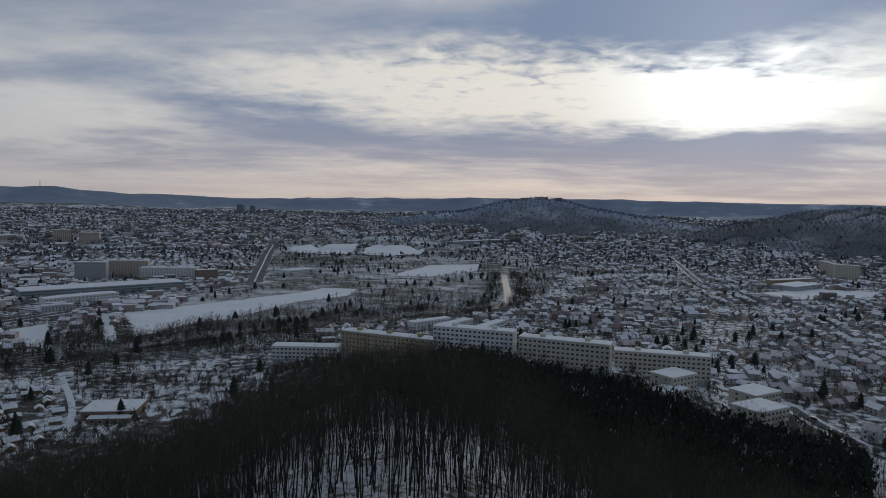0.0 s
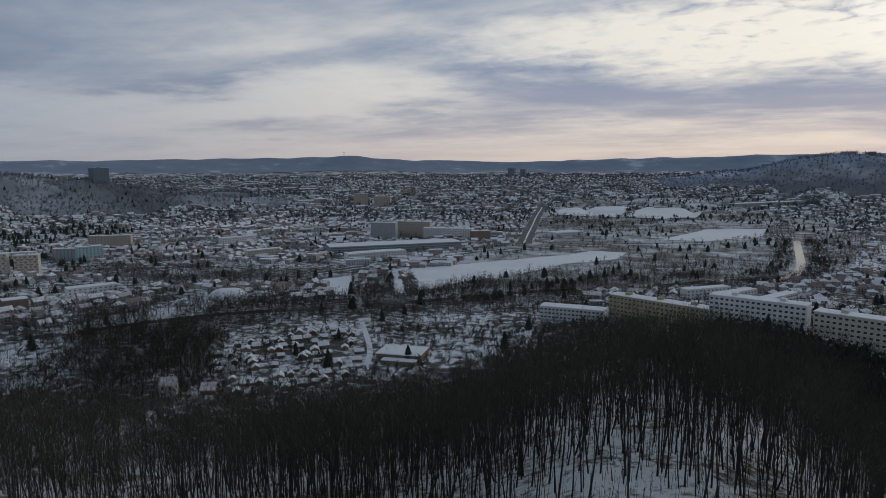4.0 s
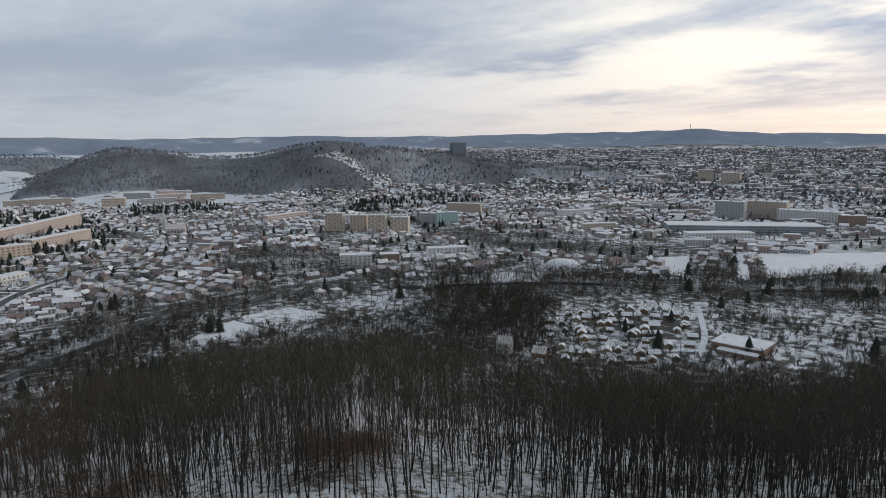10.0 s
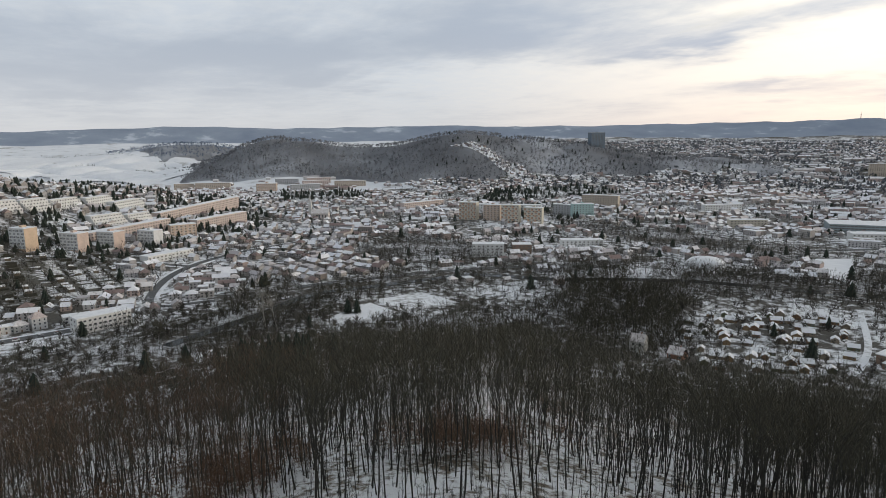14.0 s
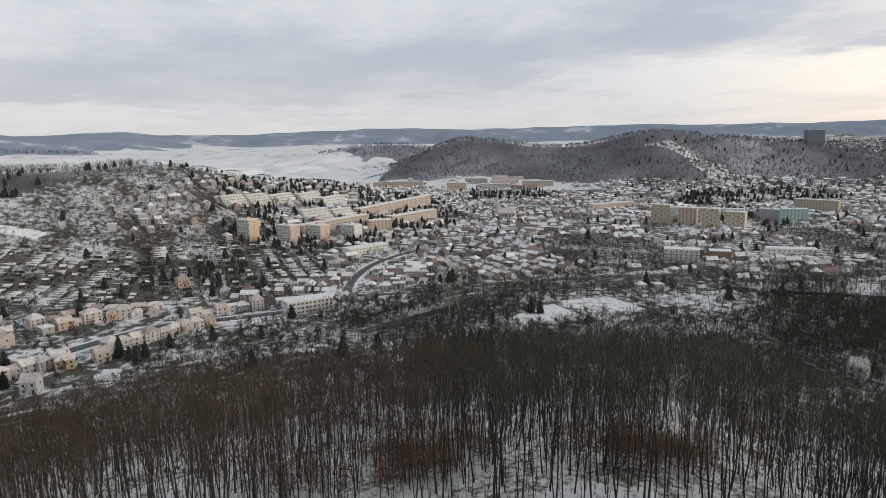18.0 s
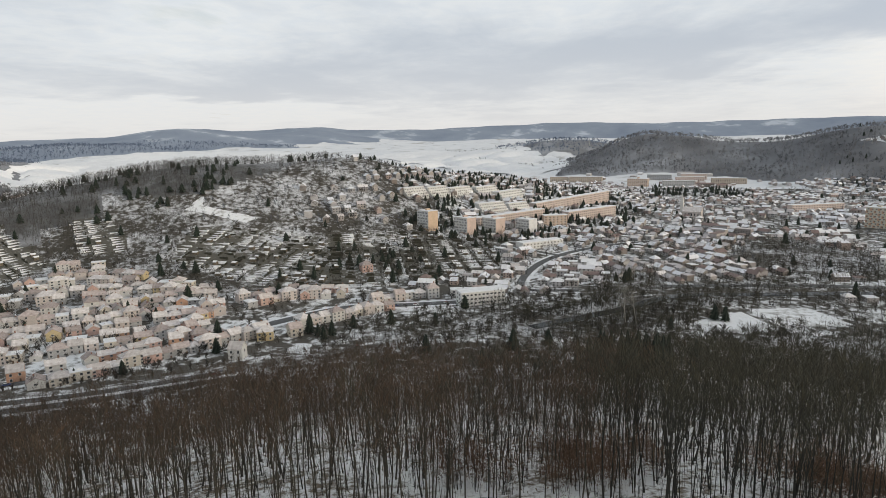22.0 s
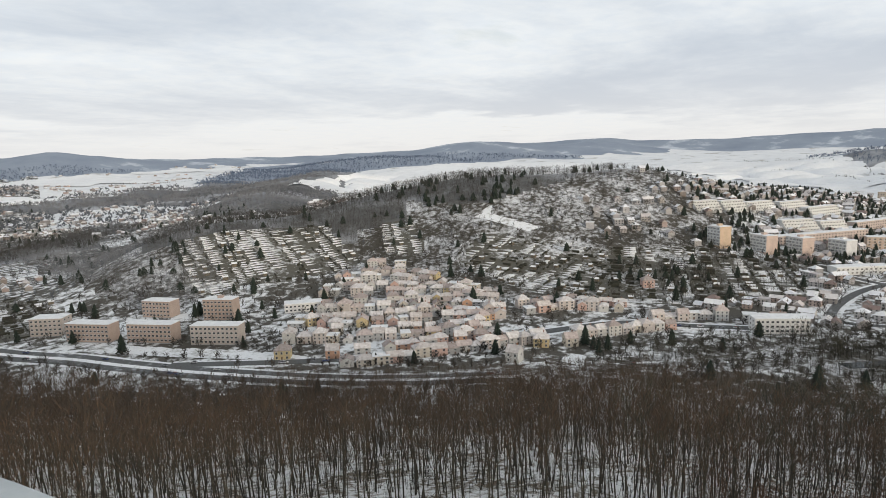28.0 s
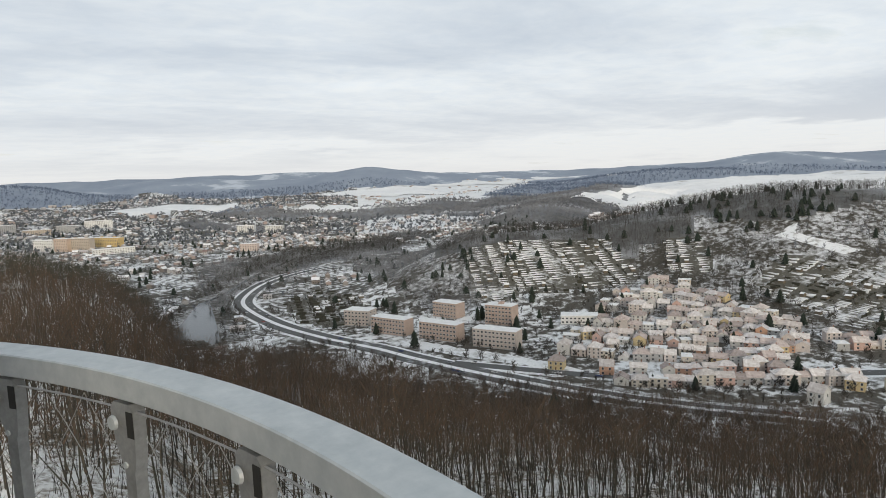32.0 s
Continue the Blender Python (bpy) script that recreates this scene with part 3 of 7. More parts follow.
BLOCKS = (
    (330, 2880, -5, 36, 3, 16, "beige"),
    (395, 2865, -9, 52, 3, 16, "grey"),
    (480, 2850, -12, 26, 4, 14, "brown"),
    (-74, 500, -23, 76, 5, 12, "ochre"),
    (-4, 467, -18, 58, 5, 12, "white"),
    (54, 441, -22, 60, 5, 12, "cream"),
    (124, 462, -15, 64, 5, 12, "cream"),
    (147, 408, 33, 24, 4, 18, "cream"),
    (137, 392, 33, 23, 2, 14, "cream"),
    (193, 395, 30, 25, 4, 19, "cream"),
    (180, 363, 28, 26, 4, 19, "cream"),
    (770, 1347, -104, 98, 9, 14, "cream"),
    (746, 1252, -14, 42, 9, 14, "cream"),
    (567, 1129, 25, 104, 3, 14, "ochre"),
    (572, 1063, 36, 88, 2, 40, "grey"),
    (-26, 656, 41, 50, 3, 10, "white"),
    (4, 636, 54, 52, 3, 10, "white"),
    (34, 601, 59, 62, 3, 10, "white"),
    (-131, 515, -1, 51, 3, 14, "white"),
    (-569, 1023, 11, 45, 9, 16, "grey"),
    (-554, 1090, 10, 65, 8, 16, "beige"),
    (-493, 1077, 10, 90, 5, 18, "white"),
    (-389, 1055, 38, 32, 5, 18, "brown"),
    (-520, 814, 41, 202, 3, 45, "glass"),
    (-456, 759, 51, 84, 3, 18, "white"),
    (-1015, 1729, 42, 39, 10, 16, "beige"),
    (-940, 1710, 14, 48, 9, 16, "beige"),
    (-1035, 3317, -10, 34, 15, 24, "dark"),
    (-968, 3318, -4, 25, 13, 22, "dark"),
    (-268, 1153, 48, 59, 2, 30, "white"),
    (35, 1999, 48, 287, 2, 30, "grey"),
    (-875, 472, 43, 27, 8, 13, "chequer"),
    (-851, 500, 43, 26, 7, 13, "orange"),
    (-812, 507, 42, 26, 8, 13, "chequer"),
    (-789, 531, 42, 26, 7, 13, "chequer"),
    (-850, 626, 31, 33, 5, 13, "grey"),
    (-810, 635, 69, 33, 6, 13, "teal"),
    (-924, 743, 35, 63, 6, 13, "beige"),
    (-595, 337, 59, 33, 4, 14, "white"),
    (-587, 382, 62, 20, 3, 14, "brown"),
    (-600, 456, 62, 47, 2, 14, "white"),
    (-452, 770, 53, 62, 3, 16, "white"),
    (-955, 550, 50, 105, 3, 12, "white"),
    (-1031, 450, 104, 88, 3, 12, "pink"),
    (-755, 857, 72, 64, 3, 12, "white"),
    (-613, 746, 61, 49, 3, 12, "cream"),
    (-1538, 1264, 74, 42, 13, 26, "dark"),
    (-1529, 304, 45, 44, 5, 14, "orange"),
    (-1603, 362, 68, 54, 4, 14, "grey"),
    (-1577, 433, 78, 56, 4, 14, "pink"),
    (-746, -87, 45, 20, 6, 14, "amber"),
    (-757, -46, 45, 23, 5, 14, "salmon"),
    (-772, -13, 45, 22, 5, 15, "salmon"),
    (-788, 26, 45, 22, 5, 14, "snowy"),
    (-839, 64, 100, 30, 4, 13, "orange"),
    (-927, 59, 144, 223, 4, 12, "pink"),
    (-778, -28, 136, 137, 3, 12, "pink"),
    (-891, 100, 133, 102, 4, 12, "pink"),
    (-1506, 297, 68, 44, 5, 14, "orange"),
    (-1630, 137, 84, 44, 4, 12, "beige"),
    (-1613, 181, 73, 77, 4, 12, "beige"),
    (-699, 31, 121, 53, 2, 14, "white"),
    (-480, -24, 111, 35, 3, 14, "white"),
    (-1478, 368, 85, 66, 4, 12, "grey"),
    (-1538, 411, 81, 61, 4, 12, "pink"),
    (-1505, 478, 71, 73, 4, 12, "beige"),
    (-276, -507, 120, 24, 4, 15, "stone"),
    (-279, -467, 108, 35, 4, 12, "clay"),
    (-296, -422, 108, 35, 4, 12, "clay"),
    (-310, -373, 112, 35, 4, 12, "stone"),
    (-347, -472, 104, 26, 4, 13, "clay"),
    (-361, -417, 110, 25, 5, 13, "clay"),
    (-400, -367, 131, 30, 2, 14, "white"),
    (-230, -1387, 177, 74, 3, 14, "white"),
    (-261, -1562, 124, 68, 6, 16, "yellow"),
    (-154, -1580, 127, 50, 7, 14, "white"),
    (-186, -1540, 123, 37, 8, 14, "orange"),
    (-208, -1521, 126, 55, 8, 14, "beige"),
    (-130, -2059, -166, 39, 7, 16, "grey"),
    (-180, -2056, 163, 65, 7, 16, "beige"),
    (-260, -2071, 135, 67, 6, 16, "grey"),
    (-331, -2081, 170, 71, 6, 16, "white"),
    (-587, -1599, 137, 43, 5, 14, "white"),
    (-644, -1560, 135, 44, 5, 14, "white"),
    (-444, -1202, 137, 33, 4, 12, "pink"),
)

STREETS = {
    "row_a": [(-306, -276), (-331, -242), (-350, -220)],
    "row_b": [(-359, -217), (-394, -184), (-420, -162)],
    "row_c": [(-436, -138), (-477, -93), (-498, -53), (-510, -3)],
    "row_d": [(-350, -315), (-372, -271), (-398, -231), (-426, -199)],
    "row_e": [(-381, -336), (-402, -292), (-434, -251), (-464, -197)],
    "row_f": [(-421, -352), (-441, -309), (-473, -262), (-492, -209)],
    "row_g": [(-464, -374), (-485, -326), (-506, -274), (-507, -226)],
    "row_h": [(-493, -383), (-522, -344), (-523, -301)],
    "row_i": [(-480, -189), (-504, -160), (-513, -122)],
    "row_j": [(-525, -378), (-547, -340)],
}
CONIFERS = [(-234, -82), (-241, -85), (-235, -84), (-347, -370), (-355, -372), (-347, -355), (-386, -365), (-363, -429), (-369, -430), (-278, -458), (-263, -501), (-404, -180), (-407, -114), (-408, -105), (-433, -70), (-453, -496), (-579, -446), (-648, -808), (-455, -560), (-624, -789), (-567, 105), (-562, 112), (-566, 116), (-448, 150), (-445, 156), (-749, 322), (-856, 241), (-445, 308), (-775, 65), (-769, 76), (-775, 88), (-183, 732), (-144, 848), (-41, 955), (-340, 570), (139, 704), (191, 672), (215, 675), (58, 767), (270, 457), (281, 433), (292, 792), (323, 677), (502, 823), (-79, 916), (-307, 513), (-184, 748), (-248, 677), (-459, 589), (-437, 586), (-800, 715), (-793, 672)]
ZONES = {
    "lower_town": [(-466, -157), (-528, -115), (-612, -25), (-651, 109), (-649, 248), (-532, 205), (-529, 89), (-497, -21), (-459, -85)],
    "edge_pines": [(0, 424), (41, 390), (72, 373), (100, 388), (134, 375), (158, 356), (190, 344), (207, 332), (221, 314), (202, 280), (83, 224), (0, 149)],
    "parkland": [(-237, 609), (-132, 693), (-27, 758), (72, 856), (146, 1119), (234, 1643), (121, 1864), (30, 2296), (-529, 2177), (-409, 1572), (-308, 1046), (-349, 897)],
    "allotments": [(-302, 331), (-348, 399), (-282, 492), (-198, 362), (-220, 305), (-253, 283)],
    "slope_gardens": [(-478, -578), (-509, -564), (-599, -478), (-564, -421), (-545, -386), (-467, -432), (-443, -454), (-406, -455), (-409, -490)],
    "slope_gardens_2": [(-572, -295), (-637, -300), (-660, -217), (-655, -167), (-566, -135), (-531, -142), (-527, -206)],
    "slope_gardens_3": [(-668, -170), (-720, -106), (-732, -7), (-620, 20), (-540, -90), (-539, -144)],
    "slope_gardens_4": [(-629, -420), (-640, -382), (-584, -340), (-572, -376)],
    "villa_slope": [(-811, -240), (-924, -190), (-905, -70), (-746, -96), (-684, -174), (-717, -221)],
    "bend_gardens": [(-278, -642), (-351, -710), (-347, -598), (-327, -542), (-269, -505), (-253, -537)],
    "scrub": [(-468, -788), (-451, -564), (-488, -507), (-403, -424), (-351, -480), (-330, -578)],
    "village": [(-296, -286), (-396, -366), (-482, -400), (-545, -392), (-552, -317), (-513, -218), (-528, -125), (-544, 7), (-497, 7), (-397, -130), (-325, -213)],
}
SINGLES = (
    (-313, -291, "yellow"),
    (-401, -147, "yellow"),
    (-409, -130, "cream"),
    (-364, -151, "white"),
    (-438, -207, "yellow"),
    (-385, -327, "yellow"),
    (-265, 287, "brick"),
    (-285, 276, "white"),
    (-584, -116, "pink"),
    (-326, -261, "orange"),
    (-396, -189, "pink"),
    (-387, -200, "orange"),
    (249, 372, "white"),
    (279, 495, "white"),
    (307, 525, "white"),
    (288, 459, "cream"),
    (273, 548, "white"),
    (357, 549, "pink"),
    (289, 561, "grey"),
    (349, 568, "cream"),
)

CHURCH, DOME, HALL = (-977, 287), (-444, 510), (-206, 377)
GROVES = {
    "slope_grove": [(-613, -456), (-637, -425), (-575, -381), (-552, -397)],
    "slope_grove_2": [(-642, -380), (-670, -349), (-615, -321), (-579, -333)],
    "slope_grove_3": [(-667, -206), (-708, -142), (-650, -142), (-646, -171)],
    "river_belt": [(-414, -11), (-477, 28), (-522, 90), (-542, 157), (-559, 249), (-515, 231), (-488, 161), (-428, 109), (-412, 72), (-409, 31)],
    "tram_belt": [(-366, -117), (-405, -83), (-443, -35), (-493, 29), (-455, 27), (-410, -11), (-382, -57), (-361, -88)],
    "dome_belt": [(-478, 366), (-465, 431), (-358, 529), (-271, 605), (-252, 563), (-321, 498), (-343, 435), (-386, 390), (-442, 357)],
    "near_park": [(-506, 410), (-450, 472), (-369, 511), (-390, 424), (-334, 388), (-317, 311), (-380, 306), (-451, 342)],
    "bend_bank": [(-183, -569), (-189, -559), (-229, -646), (-249, -714), (-292, -790), (-260, -767), (-229, -701)],
    "allotment_wood": [(-528, 402), (-487, 438), (-347, 371), (-277, 328), (-260, 281), (-331, 248)],
    "bend_wood": [(-521, -992), (-656, -780), (-433, -475), (-349, -450), (-362, -535), (-427, -721)],
    "bend_wood_2": [(-318, -1037), (-539, -1026), (-346, -771), (-279, -704), (-211, -634), (-205, -685)],
    "field_wood": [(-377, 1580), (-132, 1647), (-96, 1201), (-225, 1230), (-313, 1334)],
    "river_wood": [(-166, 799), (-49, 922), (123, 967), (105, 821), (-13, 723), (-131, 685)],
    "left_bank": [(77, 1350), (148, 1706), (119, 1303), (71, 942), (61, 972)],
    "right_bank": [(148, 1309), (281, 1518), (132, 864), (112, 834)],
    "meadow_wood": [(-264, 634), (-192, 738), (-129, 678), (-121, 584), (-217, 521)],
    "foot_wood": [(-392, 88), (-408, 121), (-414, 171), (-406, 239), (-360, 307), (-306, 305), (-264, 268), (-280, 200), (-346, 77)],
    "bank_belt": [(-733, 561), (-571, 537), (-424, 586), (-374, 639), (-424, 700), (-625, 650), (-837, 600)],
    "bank_belt_2": [(-319, 545), (-228, 548), (-195, 584), (-234, 704), (-322, 675), (-365, 624)],
    "lower_wood": [(-418, 306), (-450, 366), (-395, 419), (-308, 344), (-273, 289), (-290, 262), (-372, 272)],
    "knoll": [(-691, 234), (-781, 315), (-694, 379), (-563, 356), (-570, 293), (-638, 239)],
    "bank_trees": [(-500, 69), (-598, 127), (-575, 146), (-463, 138), (-421, 98)],
    "hedge_wood": [(-352, 598), (-366, 717), (-290, 604), (-256, 500), (-299, 515)],
}
PINE_BELTS = {
    "crest_pines": [(-698, -423), (-760, -405), (-782, -326), (-747, -284), (-682, -339), (-660, -395)],
    "hill_foot": [(-1069, 599), (-1259, 783), (-1237, 996), (-1066, 986), (-1018, 751)],
    "block_pines": [(-843, 537), (-987, 708), (-761, 611), (-721, 530)],
    "hill_spur": [(-418, -545), (-705, -890), (-707, -856), (-433, -525)],
    "town_pines": [(-1393, 309), (-1442, 505), (-1270, 475), (-1199, 298)],
    "river_pines": [(-226, 653), (-142, 745), (-126, 805), (-149, 614), (-183, 587)],
    "right_pines": [(168, 484), (221, 543), (265, 556), (218, 494)],
}
BEECH_CLUMPS = [(-117, 16), (-120, 60), (-126, 21), (-113, 64), (-111, 67), (-120, 20), (-123, -10)]
TERRACES = (
    (-822, -106, 137, 34),
    (-855, -79, 139, 34),
    (-884, -52, 142, 43),
    (-931, -17, 143, 45),
    (-940, 15, 145, 57),
    (-843, -13, 128, 41),
    (-877, 26, 130, 33),
)
CLEARINGS = {
    "cottage_slope": [(-1608, 835), (-1605, 909), (-1547, 925), (-1438, 965), (-1419, 926), (-1533, 883)],
    "cottage_slope_2": [(-1485, 886), (-1468, 968), (-1374, 946), (-1402, 898)],
    "tram_lawn": [(-283, -439), (-317, -326), (-323, -273), (-313, -274), (-284, -364), (-269, -431)],
    "roadside_lawn": [(-237, -412), (-263, -364), (-285, -304), (-279, -292), (-243, -364)],
    "house_garden": [(-374, -126), (-394, -125), (-390, -113), (-369, -110)],
    "river_park": [(-487, 356), (-488, 435), (-439, 474), (-413, 445), (-446, 363)],
}
FAR_WOODS = {
    "horizon_forest": [(-1038, -3689), (-1637, -4245), (-1701, -3331), (-1634, -2991), (-1337, -2887), (-1099, -2933), (-886, -3183)],
    "valley_wood": [(-767, -2432), (-953, -2503), (-1028, -2191), (-1207, -1932), (-1601, -2015), (-1539, -1813), (-1085, -1570), (-982, -1845), (-796, -1835), (-694, -2026)],
    "valley_wood_2": [(-601, -2185), (-660, -1856), (-731, -1457), (-660, -1367), (-604, -1702), (-517, -1888)],
    "bank_wood": [(-360, -1012), (-461, -1077), (-592, -1123), (-741, -1176), (-882, -1238), (-771, -1047), (-583, -928), (-478, -912), (-371, -872), (-328, -870)],
    "ridge_wood": [(-1114, -1507), (-1806, -2053), (-2600, -2578), (-3361, -2713), (-2033, -1559), (-1597, -1433), (-1480, -1473), (-1247, -1423)],
}
ESTATE = [(-870, -125), (-1949, -95), (-1801, 90), (-1138, 95), (-1459, 299), (-907, 194), (-788, 91), (-715, 21), (-721, -96)]
EDGE_STAND = (-307, 66)
PALE_TREES = [(-427, 87), (-432, 95), (-445, 89)]
HEDGEROWS = {
    "row_a": [(-2339, 50), (-2046, 171), (-1772, 285)],
    "row_b": [(-2506, -110), (-2468, -28)],
    "row_c": [(-3096, -220), (-2649, 92)],
    "row_d": [(-2502, 169), (-1937, 246)],
    "row_e": [(-2198, -364), (-2109, -176)],
    "row_f": [(-351, 1471), (-275, 1436), (-182, 1480), (-32, 1592)],
    "row_g": [(-201, 1632), (-214, 1940)],
    "row_h": [(-283, 907), (-226, 1000), (-170, 1082)],
    "row_i": [(-1609, -2287), (-1843, -2161), (-1976, -1989)],
}
SLOPE_PINES = {
    "a": [(-590, -130), (-673, -121), (-667, -88), (-591, -92)],
    "b": [(-617, -76), (-703, -61), (-612, -48)],
    "c": [(-640, -215), (-667, -205), (-638, -191)],
    "d": [(-681, -301), (-714, -259), (-705, -237)],
    "e": [(-505, -476), (-557, -507), (-533, -471)],
}


# ---------------------------------------------------------------- mesh helpers
def link_mesh(name, mesh, mats, parent=None):
    ob = new(name, mesh)
    for m in mats:
        mesh.materials.append(m)
    if parent is not None:
        ob.parent = parent
    return ob


def part(name, bm, material, parent, label=""):
    """Links a bmesh as one mesh object under a thing or a part."""
    mesh = bpy.data.meshes.new(name)
    bm.to_mesh(mesh)
    bm.free()
    ob = link_mesh(name, mesh, [material], parent)
    if label:
        ob["label"] = label
    return ob


def same_part(name, mesh, parent, m):
    ob = new(name, mesh)
    ob.parent = parent
    ob.matrix_basis = m
    return ob


def from_arrays(name, verts, tris, mats, slots=None):
    mesh = bpy.data.meshes.new(name)
    verts, tris = np.asarray(verts, np.float32), np.asarray(tris, np.int32)
    mesh.vertices.add(len(verts))
    mesh.vertices.foreach_set("co", verts.ravel())
    mesh.loops.add(tris.size)
    mesh.loops.foreach_set("vertex_index", tris.ravel())
    k = tris.shape[1]
    mesh.polygons.add(len(tris))
    mesh.polygons.foreach_set("loop_start", np.arange(0, tris.size, k, dtype=np.int32))
    mesh.polygons.foreach_set("loop_total", np.full(len(tris), k, dtype=np.int32))
    for m in mats:
        mesh.materials.append(m)
    if slots is not None:
        mesh.polygons.foreach_set("material_index", np.asarray(slots, np.int32))
    mesh.polygons.foreach_set("use_smooth", np.zeros(len(tris), bool))
    mesh.update(calc_edges=True)
    return mesh


class Soup:
    """Many small pieces gathered into one mesh."""

    def __init__(self):
        self.v, self.t, self.m, self.n = [], [], [], 0

    def add(self, v, t, m=0):
        v, t = np.asarray(v, float), np.asarray(t, int)
        self.v.append(v)
        self.t.append(t + self.n)
        self.m.append(np.broadcast_to(np.asarray(m), (len(t),)))
        self.n += len(v)

    def many(self, shape, x, y, z, turn, sx, sy, sz):
        v, t, m = shape
        n = len(x)
        if not n:
            return
        c, s = np.cos(turn)[:, None], np.sin(turn)[:, None]
        px, py = v[None, :, 0] * np.reshape(sx, (-1, 1)), v[None, :, 1] * np.reshape(sy, (-1, 1))
        out = np.stack([px * c - py * s + np.reshape(x, (-1, 1)), px * s + py * c + np.reshape(y, (-1, 1)), v[None, :, 2] * np.reshape(sz, (-1, 1)) + np.reshape(z, (-1, 1))], 2)
        tt = t[None] + (np.arange(n) * len(v))[:, None, None]
        self.add(out.reshape(-1, 3), tt.reshape(-1, 3), np.tile(m, n))

    def mesh(self, name, mats):
        return from_arrays(name, np.concatenate(self.v), np.concatenate(self.t), mats, np.concatenate(self.m))

    def thing(self, name, mats, label, category, kind="stuff"):
        ob = new(name, self.mesh(name, mats))
        return tagged(ob, label, category, kind=kind)


def shape_of(pieces):
    """Joins (verts, tris, slot) pieces into one template."""
    v, t, m, n = [], [], [], 0
    for a, b, k in pieces:
        a, b = np.asarray(a, float), np.asarray(b, int)
        v.append(a)
        t.append(b + n)
        m.append(np.full(len(b), k))
        n += len(a)
    return np.concatenate(v), np.concatenate(t), np.concatenate(m)


BOX = np.array([(0, 2, 1), (0, 3, 2), (4, 5, 6), (4, 6, 7), (0, 1, 5), (0, 5, 4), (1, 2, 6), (1, 6, 5), (2, 3, 7), (2, 7, 6), (3, 0, 4), (3, 4, 7)])


def box_arrays(x0, x1, y0, y1, z0, z1):
    return np.array([(x0, y0, z0), (x1, y0, z0), (x1, y1, z0), (x0, y1, z0), (x0, y0, z1), (x1, y0, z1), (x1, y1, z1), (x0, y1, z1)]), BOX


def bm_box(bm, x0, x1, y0, y1, z0, z1):
    v = [bm.verts.new(p) for p in box_arrays(x0, x1, y0, y1, z0, z1)[0]]
    for f in ((0, 3, 2, 1), (4, 5, 6, 7), (0, 1, 5, 4), (1, 2, 6, 5), (2, 3, 7, 6), (3, 0, 4, 7)):
        bm.faces.new([v[k] for k in f])
    return v


def boxed(*boxes):
    bm = bmesh.new()
    for b in boxes:
        bm_box(bm, *b)
    return bm


def inside(poly, x, y):
    p = np.asarray(poly, float)
    hit = np.zeros(np.shape(x), bool)
    for (x0, y0), (x1, y1) in zip(p, np.roll(p, -1, 0)):
        if y0 != y1:
            hit ^= ((y0 > y) != (y1 > y)) & (x < (x1 - x0) * (y - y0) / (y1 - y0) + x0)
    return hit


def from_line(line, x, y):
    """Distance from the points to a line of corners."""
    d = np.full(np.shape(x), 1e9)
    for (x0, y0), (x1, y1) in zip(line[:-1], line[1:]):
        dx, dy = x1 - x0, y1 - y0
        k = np.clip(((x - x0) * dx + (y - y0) * dy) / (dx * dx + dy * dy + 1e-9), 0, 1)
        d = np.minimum(d, np.hypot(x - x0 - k * dx, y - y0 - k * dy))
    return d


def smooth_line(line, step):
    """A line through the corners, rounded, with a point every step metres."""
    p = np.asarray(line, float)
    p = np.concatenate([[2 * p[0] - p[1]], p, [2 * p[-1] - p[-2]]])
    out = []
    for k in range(1, len(p) - 2):
        a, b, c, d = p[k - 1:k + 3]
        n = max(2, int(np.hypot(*(c - b)) / step))
        for t in np.linspace(0, 1, n, endpoint=False):
            out.append(0.5 * (2 * b + (c - a) * t + (2 * a - 5 * b + 4 * c - d) * t * t + (3 * b - a - 3 * c + d) * t ** 3))
    return np.array(out + [p[-2]])


# ---------------------------------------------------------------- what grows and stands where
def bearing_of(x, y):
    return np.degrees(np.arctan2(-x, y)) % 360


def own_wood(x, y):
    """The wood on the tower's hill."""
    r = np.hypot(x, y)
    b = np.degrees(np.arctan2(-x, y))
    fall, knee = np.interp(b, BEARING, FALL, period=360), np.interp(b, BEARING, KNEE, period=360)
    own = 95 - fall * np.minimum(r, knee) - 0.33 * np.maximum(r - knee, 0)
    return (own + 3 * wobble(x, y, 70, 21) > 9 + 24 * np.exp(-((b + 6) / 15) ** 2) + 8 * np.exp(-((b - 14) / 6) ** 2) + 8 * soft_step((b - 66) / 20) * (1 - soft_step((b - 140) / 15))) & ~inside(ZONES["allotments"], x, y) | inside(ZONES["edge_pines"], x, y)


BARE_HILLS = {3, 4, 10, 16, 17, 29, 32, 33, 34, 35, 36}


